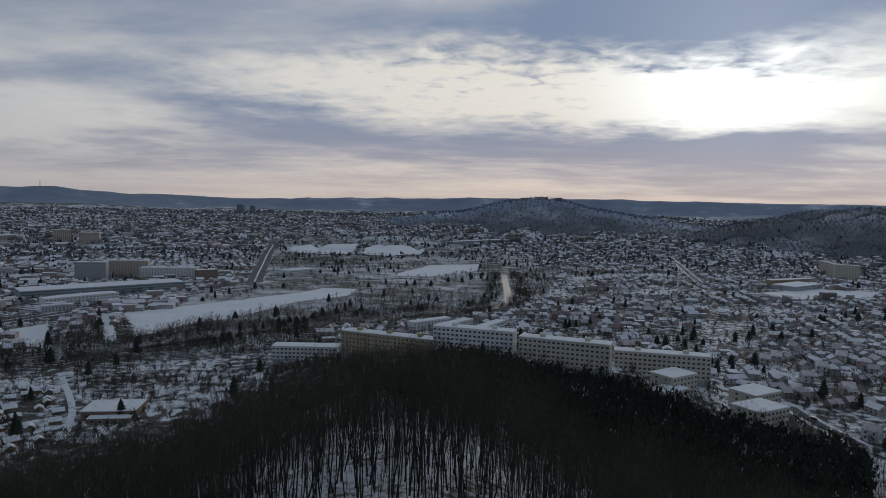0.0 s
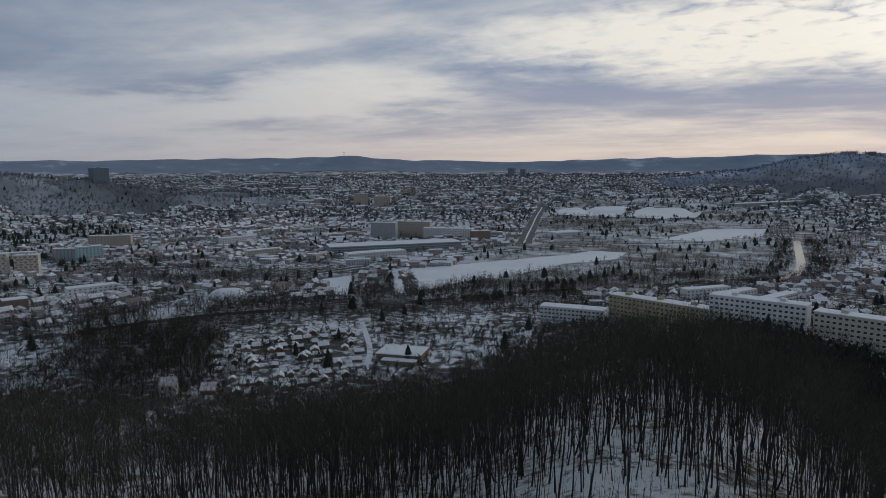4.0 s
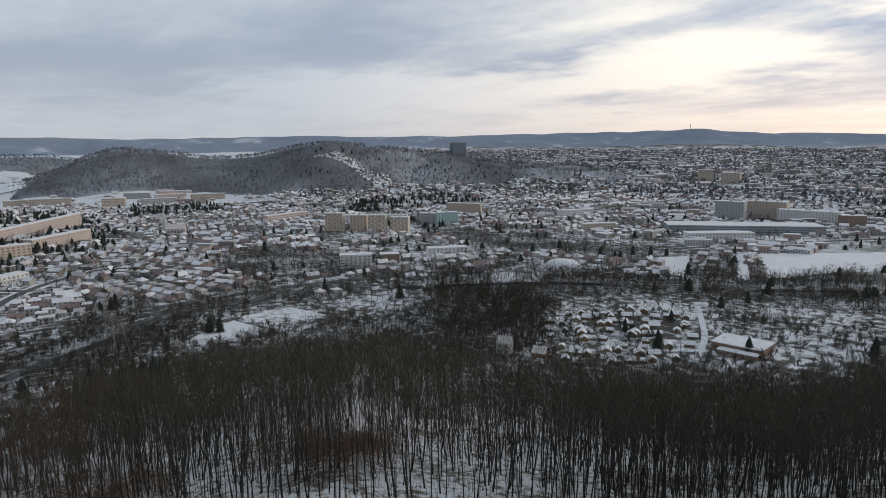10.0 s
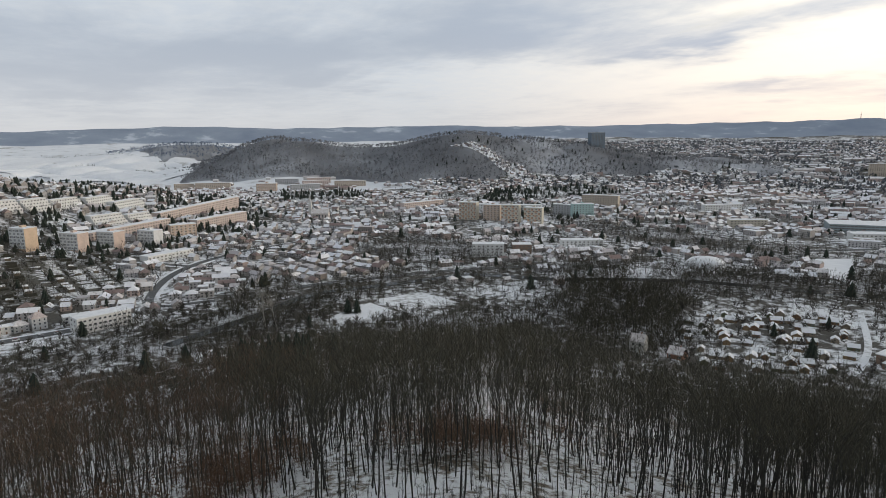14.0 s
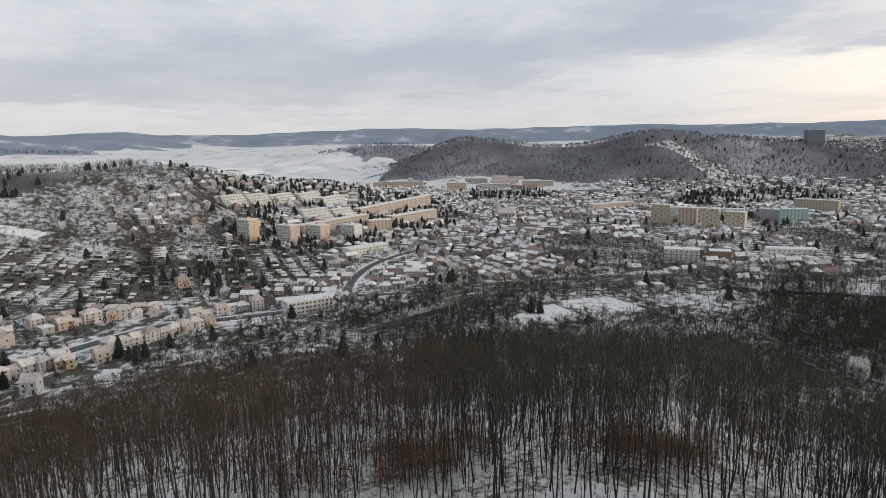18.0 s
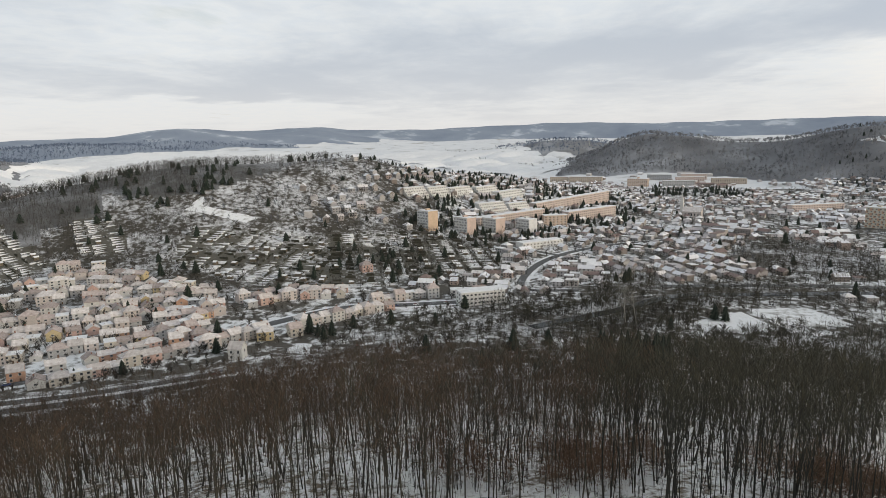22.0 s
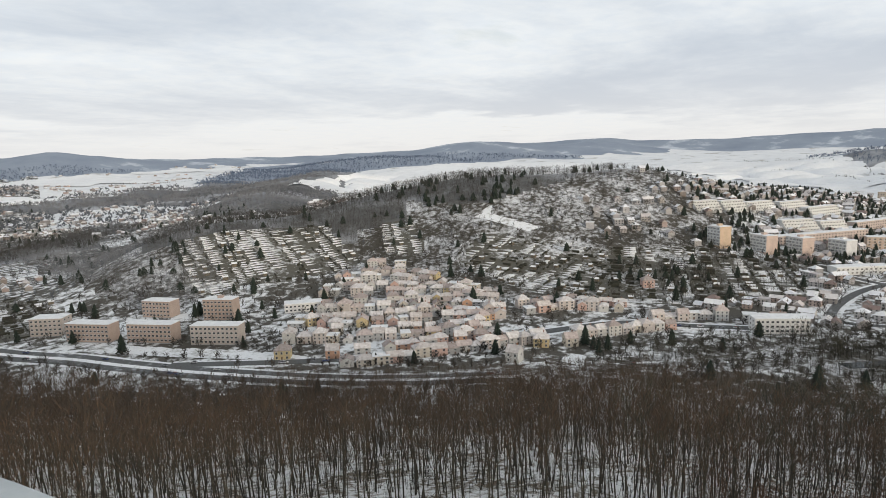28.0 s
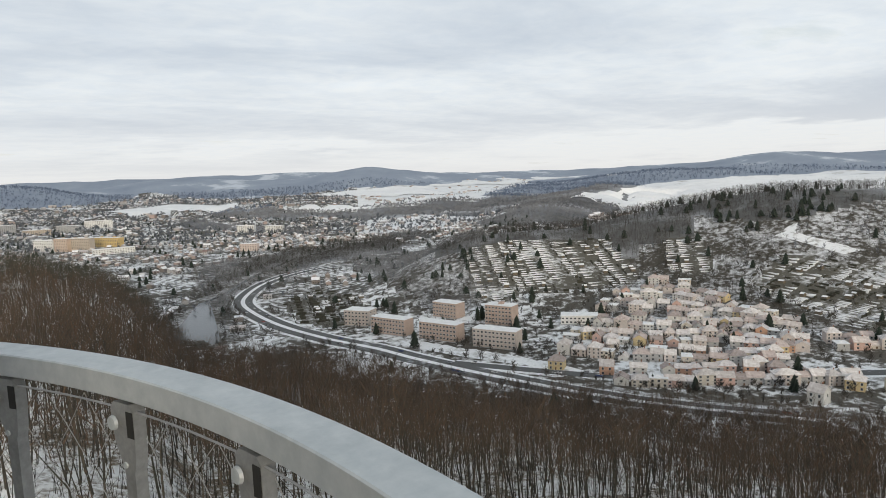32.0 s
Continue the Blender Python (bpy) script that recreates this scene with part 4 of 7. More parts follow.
def hill_wood(x, y):
    """Woods on the farther hills."""
    lift = np.zeros(np.shape(x))
    for k, (hb, hr, hh, wa, wb) in enumerate(HILLS):
        if k in BARE_HILLS:
            continue
        cx, cy = at(hb, hr)
        c, s = math.cos(math.radians(hb)), math.sin(math.radians(hb))
        u, v = (x - cx) * c + (y - cy) * s, -(x - cx) * s + (y - cy) * c
        lift = lift + hh * np.exp(-(u / wa) ** 2 - (v / wb) ** 2)
    r = np.hypot(x, y)
    b = bearing_of(x, y)
    far = (r > 1350) & (lift + 7 * wobble(x, y, 300, 31) > 15)
    crest = (r > 560) & (r < 1350) & (lift + 5 * wobble(x, y, 120, 32) > 63) & (b > 96)
    flank = (r > 560) & (r < 1500) & (b > 126) & (b < 152) & (lift + 6 * wobble(x, y, 90, 33) > 22)
    back = (r > 900) & (r < 1500) & (b > 104) & (b < 140) & (lift > 22)
    spur = (r > 745 + 14 * wobble(x, y, 60, 34)) & (r < 1000) & (b > 122) & (b < 143)
    out = far | crest | flank | back | spur
    for p in FAR_WOODS.values():
        out |= inside(p, x + 30 * wobble(x, y, 140, 35), y + 30 * wobble(x, y, 120, 36))
    return out


def in_field(x, y):
    hit = np.zeros(np.shape(x), bool)
    for p in FIELDS.values():
        hit |= inside(p, x, y)
    return hit


# ---------------------------------------------------------------- ground
def build_ground():
    ring = np.concatenate([np.linspace(2, 60, 12), np.arange(66, 420, 7), np.arange(425, 1000, 10), np.geomspace(1010, 4950, 130)])
    spokes = 500
    a = np.arange(spokes) * 2 * math.pi / spokes
    x, y = -np.outer(ring, np.sin(a)), np.outer(ring, np.cos(a))
    z = height(x, y)
    v = np.stack([x, y, z], 2).reshape(-1, 3)
    i, j = np.meshgrid(np.arange(len(ring) - 1), np.arange(spokes), indexing="ij")
    j2 = (j + 1) % spokes
    q = np.stack([i * spokes + j, i * spokes + j2, (i + 1) * spokes + j2, (i + 1) * spokes + j], 2).reshape(-1, 4)[:, ::-1]
    c = v[q].mean(1)
    cx, cy = c[:, 0], c[:, 1]
    r = np.hypot(cx, cy)
    slot = np.full(len(q), 1)
    slot[own_wood(cx, cy)] = 0
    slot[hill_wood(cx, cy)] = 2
    b = bearing_of(cx, cy)
    slot[(r > 1500) & (slot == 1) & (b > 64) & (b < 150)] = 3
    for n in ("slope_gardens", "slope_gardens_2", "slope_gardens_3", "slope_gardens_4", "bend_gardens"):
        slot[inside(ZONES[n], cx, cy)] = 5
    slot[inside(ZONES["parkland"], cx, cy) & (slot == 1)] = 7
    slot[(b > 95) & (b < 128) & (r > 540) & (r < 1000) & (slot == 1)] = 6
    for p in GROVES.values():
        slot[inside(p, cx, cy) & (slot == 1)] = 6
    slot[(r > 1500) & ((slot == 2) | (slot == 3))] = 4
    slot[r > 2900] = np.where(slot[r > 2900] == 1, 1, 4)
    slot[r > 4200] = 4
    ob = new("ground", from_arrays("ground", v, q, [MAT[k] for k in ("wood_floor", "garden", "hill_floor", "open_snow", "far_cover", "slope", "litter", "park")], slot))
    ob.data.polygons.foreach_set("use_smooth", np.ones(len(q), bool))
    # how far each spot of the far land is wooded, and how far off, for the haze tint
    vx, vy = v[:, 0], v[:, 1]
    vr = np.hypot(vx, vy)
    wooded = sum(hill_wood(vx + dx, vy + dy) | (vr > 4200) for dx, dy in ((0, 0), (14, 0), (-14, 0), (0, 14), (0, -14))) / 5.0
    for name, values in (("wooded", wooded), ("hazed_upland", soft_step((vr - 2300) / 900))):
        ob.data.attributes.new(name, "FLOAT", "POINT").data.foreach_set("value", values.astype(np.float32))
    tagged(ob, "snowy ground of hills and valley, reaching to the horizon", "ground", kind="structure")


def drape(name, poly, lift, mat, label, category):
    """A patch of cover laid over the land, with a soft edge of its own."""
    p = np.asarray(poly, float)
    size = max(np.ptp(p[:, 0]), np.ptp(p[:, 1]))
    step = max(2.5, size / 120)
    gx, gy = np.meshgrid(np.arange(p[:, 0].min(), p[:, 0].max() + step, step), np.arange(p[:, 1].min(), p[:, 1].max() + step, step))
    keep = inside(p, gx + step * 0.8 * wobble(gx, gy, step * 9, 4), gy + step * 0.8 * wobble(gx, gy, step * 8, 6))
    idx = -np.ones(gx.shape, int)
    quad = keep[:-1, :-1] | keep[1:, :-1] & keep[:-1, 1:]
    use = np.zeros(gx.shape, bool)
    use[:-1, :-1] |= quad
    use[1:, :-1] |= quad
    use[:-1, 1:] |= quad
    use[1:, 1:] |= quad
    idx[use] = np.arange(use.sum())
    px, py = gx[use], gy[use]
    # corners outside the outline are drawn in to its edge
    out = np.nonzero(~inside(p, px, py))[0]
    if len(out):
        best, bx, by = np.full(len(out), 1e18), px[out].copy(), py[out].copy()
        for (x0, y0), (x1, y1) in zip(p, np.roll(p, -1, 0)):
            dx, dy = x1 - x0, y1 - y0
            k = np.clip(((px[out] - x0) * dx + (py[out] - y0) * dy) / (dx * dx + dy * dy + 1e-9), 0, 1)
            d = np.hypot(px[out] - x0 - k * dx, py[out] - y0 - k * dy)
            a = d < best
            best[a], bx[a], by[a] = d[a], (x0 + k * dx)[a], (y0 + k * dy)[a]
        px[out], py[out] = bx + 0.25 * step * wobble(bx, by, step * 6, 4), by + 0.25 * step * wobble(bx, by, step * 7, 6)
    v = np.stack([px, py, height(px, py) + lift], 1)
    f = np.stack([idx[:-1, :-1][quad], idx[:-1, 1:][quad], idx[1:, 1:][quad], idx[1:, :-1][quad]], 1)
    ob = new(name, from_arrays(name, v, f, [mat]))
    ob.data.polygons.foreach_set("use_smooth", np.ones(len(f), bool))
    return tagged(ob, label, category, kind="structure")


def ribbon(name, line, width, lift, mat, label, category, step=8.0, crown=0.0, taper=1.0):
    """A strip of even or narrowing width along a line, laid over the land, with sides that go down into it."""
    p = smooth_line(line, step)
    d = np.gradient(p, axis=0)
    n = np.stack([-d[:, 1], d[:, 0]], 1) / np.maximum(np.hypot(d[:, 0], d[:, 1]), 1e-6)[:, None]
    n *= np.linspace(1, taper, len(p))[:, None]
    offs = ((-0.5, -0.6), (-0.5, 0.0), (-0.17, crown), (0.17, crown), (0.5, 0.0), (0.5, -0.6))
    mid = height(p[:, 0], p[:, 1])
    rows = []
    for o, dz in offs:
        q = p + n * (o * width)
        rows.append(np.stack([q[:, 0], q[:, 1], np.maximum(height(q[:, 0], q[:, 1]), mid - 0.4) + lift + dz], 1))
    v = np.stack(rows, 1)
    k = len(offs)
    i, j = np.meshgrid(np.arange(len(p) - 1), np.arange(k - 1), indexing="ij")
    f = np.stack([i * k + j, i * k + j + 1, (i + 1) * k + j + 1, (i + 1) * k + j], 2).reshape(-1, 4)[:, ::-1]
    ob = new(name, from_arrays(name, v.reshape(-1, 3), f, [mat]))
    return tagged(ob, label, category, kind="structure")


build_ground()
for _n, _p in FIELDS.items():
    drape(_n, _p, 0.35 if max(abs(_p[0][0]), abs(_p[0][1])) < 1300 else 2.2, MAT["verge"] if _n in ("hill_meadow", "park_lawn", "park_lawn_2") else MAT["field"], "smooth open field under fresh white snow" if "lake" not in _n else "frozen lake covered with white snow", "field" if "lake" not in _n else "lake")
for _n, _p in CLEARINGS.items():
    drape(_n, _p, 0.3, MAT["verge"], "open snowy strip of grass on the slope", "clearing")
WIDTH = {"riverside_road": 20, "village_street": 9, "tram_line": 8, "motorway": 24, "field_road": 10, "bank_road": 9}
for _n, _p in ROADS.items():
    _w = WIDTH.get(_n, 7)
    if _n == "allotment_lane":
        ribbon(_n, _p, 4.0, 0.4, MAT["verge"], "narrow lane under trodden snow", "lane")
        continue
    ribbon(_n + "_verge", _p, _w + (3 if _n == "motorway" else 7), 0.22, MAT["garden" if _n in ("tram_line", "motorway", "bank_road") else "verge"], "snowy verge along the road", "verge")
    if _n == "tram_line":
        ribbon(_n, _p, 6.5, 0.45, MAT["litter"], "dark ballast bed of a tram line", "track")
        continue
    ribbon(_n, _p, _w, 0.45, MAT["asphalt"], "dark wet asphalt road with slush at its edges", "road")
ribbon("road_median", ROADS["riverside_road"], 4.5, 0.62, MAT["field"], "snow-covered strip between the two carriageways", "median")
ribbon("road_median", ROADS["motorway"], 3.0, 0.62, MAT["verge"], "snow-covered strip between the two carriageways", "median")
ribbon("river_reach", RIVER[12:17], 9, 0.3, MAT["water"], "narrow dark river reach between bare trees", "river", 14)
ribbon("river", RIVER[:13], 11, 0.3, MAT["water"], "calm dark river that mirrors the sky", "river", 14)
ribbon("river_bank", RIVER[17:21], 96, 0.14, MAT["litter"], "dark wooded river bank with fallen leaves", "bank", 8, taper=0.7)
ribbon("river_bend", RIVER[17:21], 46, 0.3, MAT["water"], "calm grey river pool between wooded banks", "river", 8, taper=0.24)
ribbon("upper_river", RIVER[20:], 6, 0.26, MAT["water"], "narrow grey river between bare trees", "river", 14)


# ---------------------------------------------------------------- trees
def stick(points, radii, sides):
    """A bent, tapering stick; it ends in a point."""
    v, t = [], []
    for k, (p, r) in enumerate(zip(points[:-1], radii)):
        for s in range(sides):
            a = 2 * math.pi * s / sides + k * 0.4
            v.append((p[0] + r * math.cos(a), p[1] + r * math.sin(a), p[2]))
    v.append(tuple(points[-1]))
    n = len(points) - 1
    for k in range(n - 1):
        for s in range(sides):
            a, b = k * sides + s, k * sides + (s + 1) % sides
            t += [(a, b, b + sides), (a, b + sides, a + sides)]
    for s in range(sides):
        t.append(((n - 1) * sides + s, (n - 1) * sides + (s + 1) % sides, len(v) - 1))
    return np.array(v), np.array(t)


def bare_tree(seed, tall, limbs, twigs, sides, span=2.6):
    """A leafless forest tree: trunk pieces, and crown pieces of limbs and twigs."""
    r = np.random.RandomState(seed)
    lean = r.uniform(-0.07, 0.07, 2)
    bend = r.uniform(-0.8, 0.8, 2)
    steps = np.linspace(0, 1, 6)
    axis = np.stack([lean[0] * tall * steps + bend[0] * np.sin(steps * 3), lean[1] * tall * steps + bend[1] * np.sin(steps * 4), tall * steps], 1)
    girth = r.uniform(0.075, 0.16)
    crown, tips = [], []
    if r.uniform() < 0.55:
        # the stem forks into two or three
        cut = r.randint(2, 4)
        trunk = [stick(axis[:cut + 2], girth * np.array([1.3, 1, 0.85, 0.7, 0.6])[:cut + 1], sides)]
        turn = r.uniform(0, 6.283)
        for q in range(r.randint(1, 3)):
            a = turn + q * 2.6 + r.uniform(-0.4, 0.4)
            top = axis[-1] + np.array([math.cos(a), math.sin(a), 0]) * r.uniform(1.5, 3.2) - np.array([0, 0, r.uniform(0, 2.5)])
            mid = axis[cut] * 0.45 + top * 0.55 + np.array([math.cos(a), math.sin(a), 0]) * 0.5
            trunk.append(stick(np.array([axis[cut], mid, top]), [girth * 0.62, girth * 0.38], max(3, sides - 1)))
            tips += [(mid, np.array([0, 0, 1.0])), (top, np.array([0, 0, 1.0]))]
        trunk.append(stick(axis[cut:], girth * np.array([0.7, 0.5, 0.3, 0.2])[:5 - cut], max(3, sides - 1)))
    else:
        trunk = [stick(axis, girth * np.array([1.25, 1, 0.8, 0.5, 0.25]), sides)]
    for k in range(limbs):
        h = r.uniform(0.63, 0.97)
        root = np.array([np.interp(h, steps, axis[:, c]) for c in range(3)])
        a, steep = r.uniform(0, 6.283), r.uniform(0.9, 2.2)
        long = tall * (0.25 - 0.3 * (h - 0.6)) * r.uniform(0.6, 1.2)
        d = np.array([math.cos(a), math.sin(a), steep])
        d /= np.linalg.norm(d)
        mid = root + d * long * 0.5 + r.uniform(-0.3, 0.3, 3)
        end = root + d * long + np.array([0, 0, long * 0.18])
        crown.append(stick(np.array([root, mid, end]), [girth * 0.42 * (1.1 - h), girth * 0.2], 3))
        tips += [(mid, d), (end, d), ((root + end) / 2, d)]
    for k in range(7 if limbs > 9 else 3 if limbs > 5 else 0):
        # thin branches low on the stem
        h, a = r.uniform(0.3, 0.66), r.uniform(0, 6.283)
        root = np.array([np.interp(h, steps, axis[:, c]) for c in range(3)])
        d = np.array([math.cos(a), math.sin(a), r.uniform(0.6, 1.6)]) * r.uniform(0.9, 1.9)
        crown.append(stick(np.array([root, root + d * 0.55 + r.uniform(-0.15, 0.15, 3), root + d]), [girth * 0.24, girth * 0.15], 3))
        if k % 2:
            tips.append((root + d * 0.5, d / np.linalg.norm(d)))
    tips.append((axis[-1], np.array([0, 0, 1.0])))
    tv, tt = [], []
    for k in range(twigs):
        p, d = tips[r.randint(len(tips))]
        w = d + r.uniform(-0.9, 0.9, 3) + np.array([0, 0, 0.65])
        w /= np.linalg.norm(w)
        p = p + r.uniform(-1.5, 1.5, 3) * np.array([1, 1, 0.7]) + np.array([0, 0, 0.4])
        side = np.cross(w, r.uniform(-1, 1, 3))
        side *= r.uniform(0.024, 0.066) / (np.linalg.norm(side) + 1e-6)
        long = r.uniform(0.6, 1.0) * span
        n = len(tv)
        tv += [p - side, p + side, p + w * long]
        tt.append((n, n + 1, n + 2))
    return trunk, crown, (np.array(tv), np.array(tt))


def tree_shape(*args, **more):
    trunk, crown, twigs = bare_tree(*args, **more)
    return shape_of([(v, t, 0) for v, t in trunk + crown] + [(*twigs, 1)])


def scatter(spacing, r0, r1, b0, b1, seed, jitter=0.42):
    """Loosely even places between two distances and two bearings."""
    g = np.arange(-r1, r1, spacing)
    x, y = [a.ravel() for a in np.meshgrid(g, g)]
    rs = np.random.RandomState(seed)
    x = x + rs.uniform(-jitter, jitter, len(x)) * spacing
    y = y + rs.uniform(-jitter, jitter, len(y)) * spacing
    r, b = np.hypot(x, y), np.degrees(np.arctan2(-x, y))
    b = np.where(b < -90, b + 360, b)
    keep = (r > r0) & (r < r1) & (b > b0) & (b < b1)
    return x[keep], y[keep]


def clear_of(x, y, gap):
    """True where no road, river, block or village stands in the way."""
    ok = np.ones(len(x), bool)
    for n, line in ROADS.items():
        ok &= from_line(line, x, y) > WIDTH.get(n, 7) / 2 + gap
    ok &= (from_line(RIVER[:17], x, y) > 7 + gap) & (from_line(RIVER[17:20], x, y) > 17 + gap) & (from_line(RIVER[19:], x, y) > 5 + gap)
    for bx, by, ang, long, floors, deep, colour in BLOCKS:
        c, s = math.cos(radians(ang)), math.sin(radians(ang))
        u, v = (x - bx) * c + (y - by) * s, -(x - bx) * s + (y - by) * c
        ok &= ~((u > -gap) & (u < long + gap) & (v > -gap) & (v < deep + gap))
    return ok


def sapling(seed):
    """A young whippy tree: two or three thin stems with short side twigs."""
    r = np.random.RandomState(seed)
    pieces, v, t = [], [], []
    for q in range(2):
        top = np.array([r.uniform(-0.8, 0.8), r.uniform(-0.8, 0.8), r.uniform(3.2, 5.0)])
        pieces.append((*stick(np.array([(r.uniform(-.3, .3), r.uniform(-.3, .3), -0.1), top * 0.5 + r.uniform(-0.15, 0.15, 3), top]), [0.05, 0.035], 3), 0))
        for k in range(5):
            p = top * r.uniform(0.35, 0.95)
            w = np.array([r.uniform(-1, 1), r.uniform(-1, 1), r.uniform(0.5, 1.4)]) * r.uniform(0.5, 0.9)
            side = np.cross(w, r.uniform(-1, 1, 3))
            side *= 0.03 / (np.linalg.norm(side) + 1e-6)
            n = len(v)
            v += [p - side, p + side, p + w]
            t.append((n, n + 1, n + 2))
    return shape_of(pieces + [(np.array(v), np.array(t), 0)])


def build_own_wood():
    near = [tree_shape(100 + k, 19.5 + (k * 1.7) % 4, 12, 120, 5, span=2.2) for k in range(8)]
    plain = [tree_shape(200 + k, 14.8 + (k * 1.9) % 5, 6, 80, 4) for k in range(14)]
    light = [tree_shape(260 + k, 14.8 + (k * 1.9) % 5, 4, 46, 3) for k in range(14)]
    rs = np.random.RandomState(11)
    dark = {id(s): (s[0], s[1], s[2] + 2) for s in near + plain + light}
    x, y = scatter(5.5, 42, 430, -50, 181, 12)
    far, more = scatter(6.6, 430, 900, 150, 181, 13), scatter(6.4, 90, 230, -20, 181, 14)
    thick = scatter(5.8, 95, 190, -20, 40, 15)
    x, y = np.concatenate([x, far[0], more[0], thick[0]]), np.concatenate([y, far[1], more[1], thick[1]])
    keep = own_wood(x, y) & clear_of(x, y, 3) & (wobble(x, y, 38, 41) + 0.7 * wobble(x, y, 17, 42) + rs.uniform(-0.5, 0.5, len(x)) < 0.95)
    x, y = x[keep], y[keep]
    z = height(x, y) - 0.2
    r, b = np.hypot(x, y), bearing_of(x, y)
    b = np.where(b > 270, b - 360, b)
    # a clearing lies round the tower's foot
    edge = np.interp(b, [-20, 0, 15, 40, 60, 140, 160, 176], [85, 106, 100, 92, 92, 96, 84, 64]) + 5 * wobble(x, y, 40, 43)
    # the stand is open on the western slope, with denser clumps
    open_ = np.interp(b, [-20, 12, 32, 48, 100, 122, 140, 180], [1, 1, 1, 0.92, 0.9, 1, 1, 1]) + 0.22 * wobble(x, y, 75, 47)
    far_open = np.interp(b, [-20, 25, 42, 112, 128, 180], [1, 1, 0.74, 0.74, 0.9, 1]) + 0.25 * wobble(x, y, 60, 48)
    open_ = np.where((r > 138) & (r < 285), np.minimum(open_, far_open), open_)
    keep = (r > edge) & ((rs.uniform(0, 1, len(x)) < open_) | (r > 300))
    x, y, z, r, b, edge = x[keep], y[keep], z[keep], r[keep], b[keep], edge[keep]
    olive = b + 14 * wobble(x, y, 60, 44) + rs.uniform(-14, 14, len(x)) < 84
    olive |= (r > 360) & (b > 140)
    # the nearest stretch on view: single trees with trunk and crown
    single = np.argsort(np.where((b > -12) & (b < 172), r - edge, 1e9))[:300]
    mask = np.zeros(len(x), bool)
    mask[single] = True
    protos = []
    for k in range(8):
        trunk, crown, twigs = bare_tree(100 + k, 19.5 + (k * 1.7) % 4, 15, 150, 6, span=2.2)
        top = new("tree")
        tagged(top, "tall bare beech with brown twigs in snowy wood" if k < 4 else "tall bare hornbeam with dark olive trunk in snowy wood", "tree", "trees on the tower hill")
        a = shape_of([(v, t, 0) for v, t in trunk])
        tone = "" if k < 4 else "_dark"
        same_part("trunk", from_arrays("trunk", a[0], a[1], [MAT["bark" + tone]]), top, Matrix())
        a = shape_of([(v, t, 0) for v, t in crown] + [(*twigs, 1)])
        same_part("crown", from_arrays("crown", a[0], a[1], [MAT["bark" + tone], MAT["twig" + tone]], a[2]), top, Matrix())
        protos.append(top)
    used = set()
    for n, k in enumerate(single):
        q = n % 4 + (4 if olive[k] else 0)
        turn, size = rs.uniform(0, 360), rs.uniform(0.85, 1.15)
        m = pose(x[k], y[k], z[k], 0, 0, turn) @ Matrix.Scale(size, 4)
        if q not in used:
            used.add(q)
            protos[q].matrix_basis = m
        else:
            ob = copy_thing(protos[q], pose(x[k], y[k], z[k], 0, 0, turn))
            ob.scale = (size, size, size)
    wood, pick = Soup(), rs.randint(0, 14, len(x))
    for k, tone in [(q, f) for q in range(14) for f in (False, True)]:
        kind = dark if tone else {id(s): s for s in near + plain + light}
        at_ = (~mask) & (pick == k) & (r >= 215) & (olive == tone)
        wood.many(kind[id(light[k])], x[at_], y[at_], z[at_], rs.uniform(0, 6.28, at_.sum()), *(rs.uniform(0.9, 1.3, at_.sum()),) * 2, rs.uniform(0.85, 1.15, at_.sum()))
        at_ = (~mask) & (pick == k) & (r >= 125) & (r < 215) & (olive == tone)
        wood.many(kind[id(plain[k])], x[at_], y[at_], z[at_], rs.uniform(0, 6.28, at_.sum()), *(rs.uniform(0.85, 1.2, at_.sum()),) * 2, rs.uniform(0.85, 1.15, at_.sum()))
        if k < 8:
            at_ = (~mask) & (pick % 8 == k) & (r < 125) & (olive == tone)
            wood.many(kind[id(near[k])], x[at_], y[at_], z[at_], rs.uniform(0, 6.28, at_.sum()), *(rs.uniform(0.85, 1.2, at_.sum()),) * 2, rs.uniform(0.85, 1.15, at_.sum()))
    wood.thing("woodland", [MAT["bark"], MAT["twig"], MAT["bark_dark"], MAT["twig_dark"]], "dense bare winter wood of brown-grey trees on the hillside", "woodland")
    # low brown undergrowth between the stems
    shrub = [tuple(q if n < 2 else q * 0 for n, q in enumerate(sapling(500 + k))) for k in range(4)]
    x, y = scatter(3.2, 78, 230, -25, 181, 18)
    keep = own_wood(x, y) & (wobble(x, y, 30, 45) + 0.6 * wobble(x, y, 13, 46) > -0.75)
    x, y = x[keep], y[keep]
    under, pick = Soup(), rs.randint(0, 4, len(x))
    for k in range(4):
        a = pick == k
        s = rs.uniform(1.6, 4.6, a.sum())
        under.many(shrub[k], x[a], y[a], height(x[a], y[a]), rs.uniform(0, 6, a.sum()), s * 0.3, s * 0.3, s * 0.3)
    under.thing("undergrowth", [MAT["bark_dark"]], "low bare undergrowth in the snowy wood", "undergrowth")
    # young beeches that keep their withered leaves
    r2 = np.random.RandomState(17)
    n = 420
    v = r2.normal(0, 1, (n, 3)) * np.array([1.9, 1.9, 2.1]) + np.array([0, 0, 6.5])
    tri = np.stack([v, v + r2.uniform(-0.36, 0.36, (n, 3)), v + r2.uniform(-0.36, 0.36, (n, 3))], 1).reshape(-1, 3)
    stem = stick(np.array([(0, 0, 0), (0.1, 0, 5), (0, 0.1, 10)], float), [0.07, 0.05], 3)
    leafy = shape_of([(tri, np.arange(3 * n).reshape(-1, 3), 0), (*stem, 1)])
    x, y = scatter(4.5, 90, 200, 20, 125, 19)
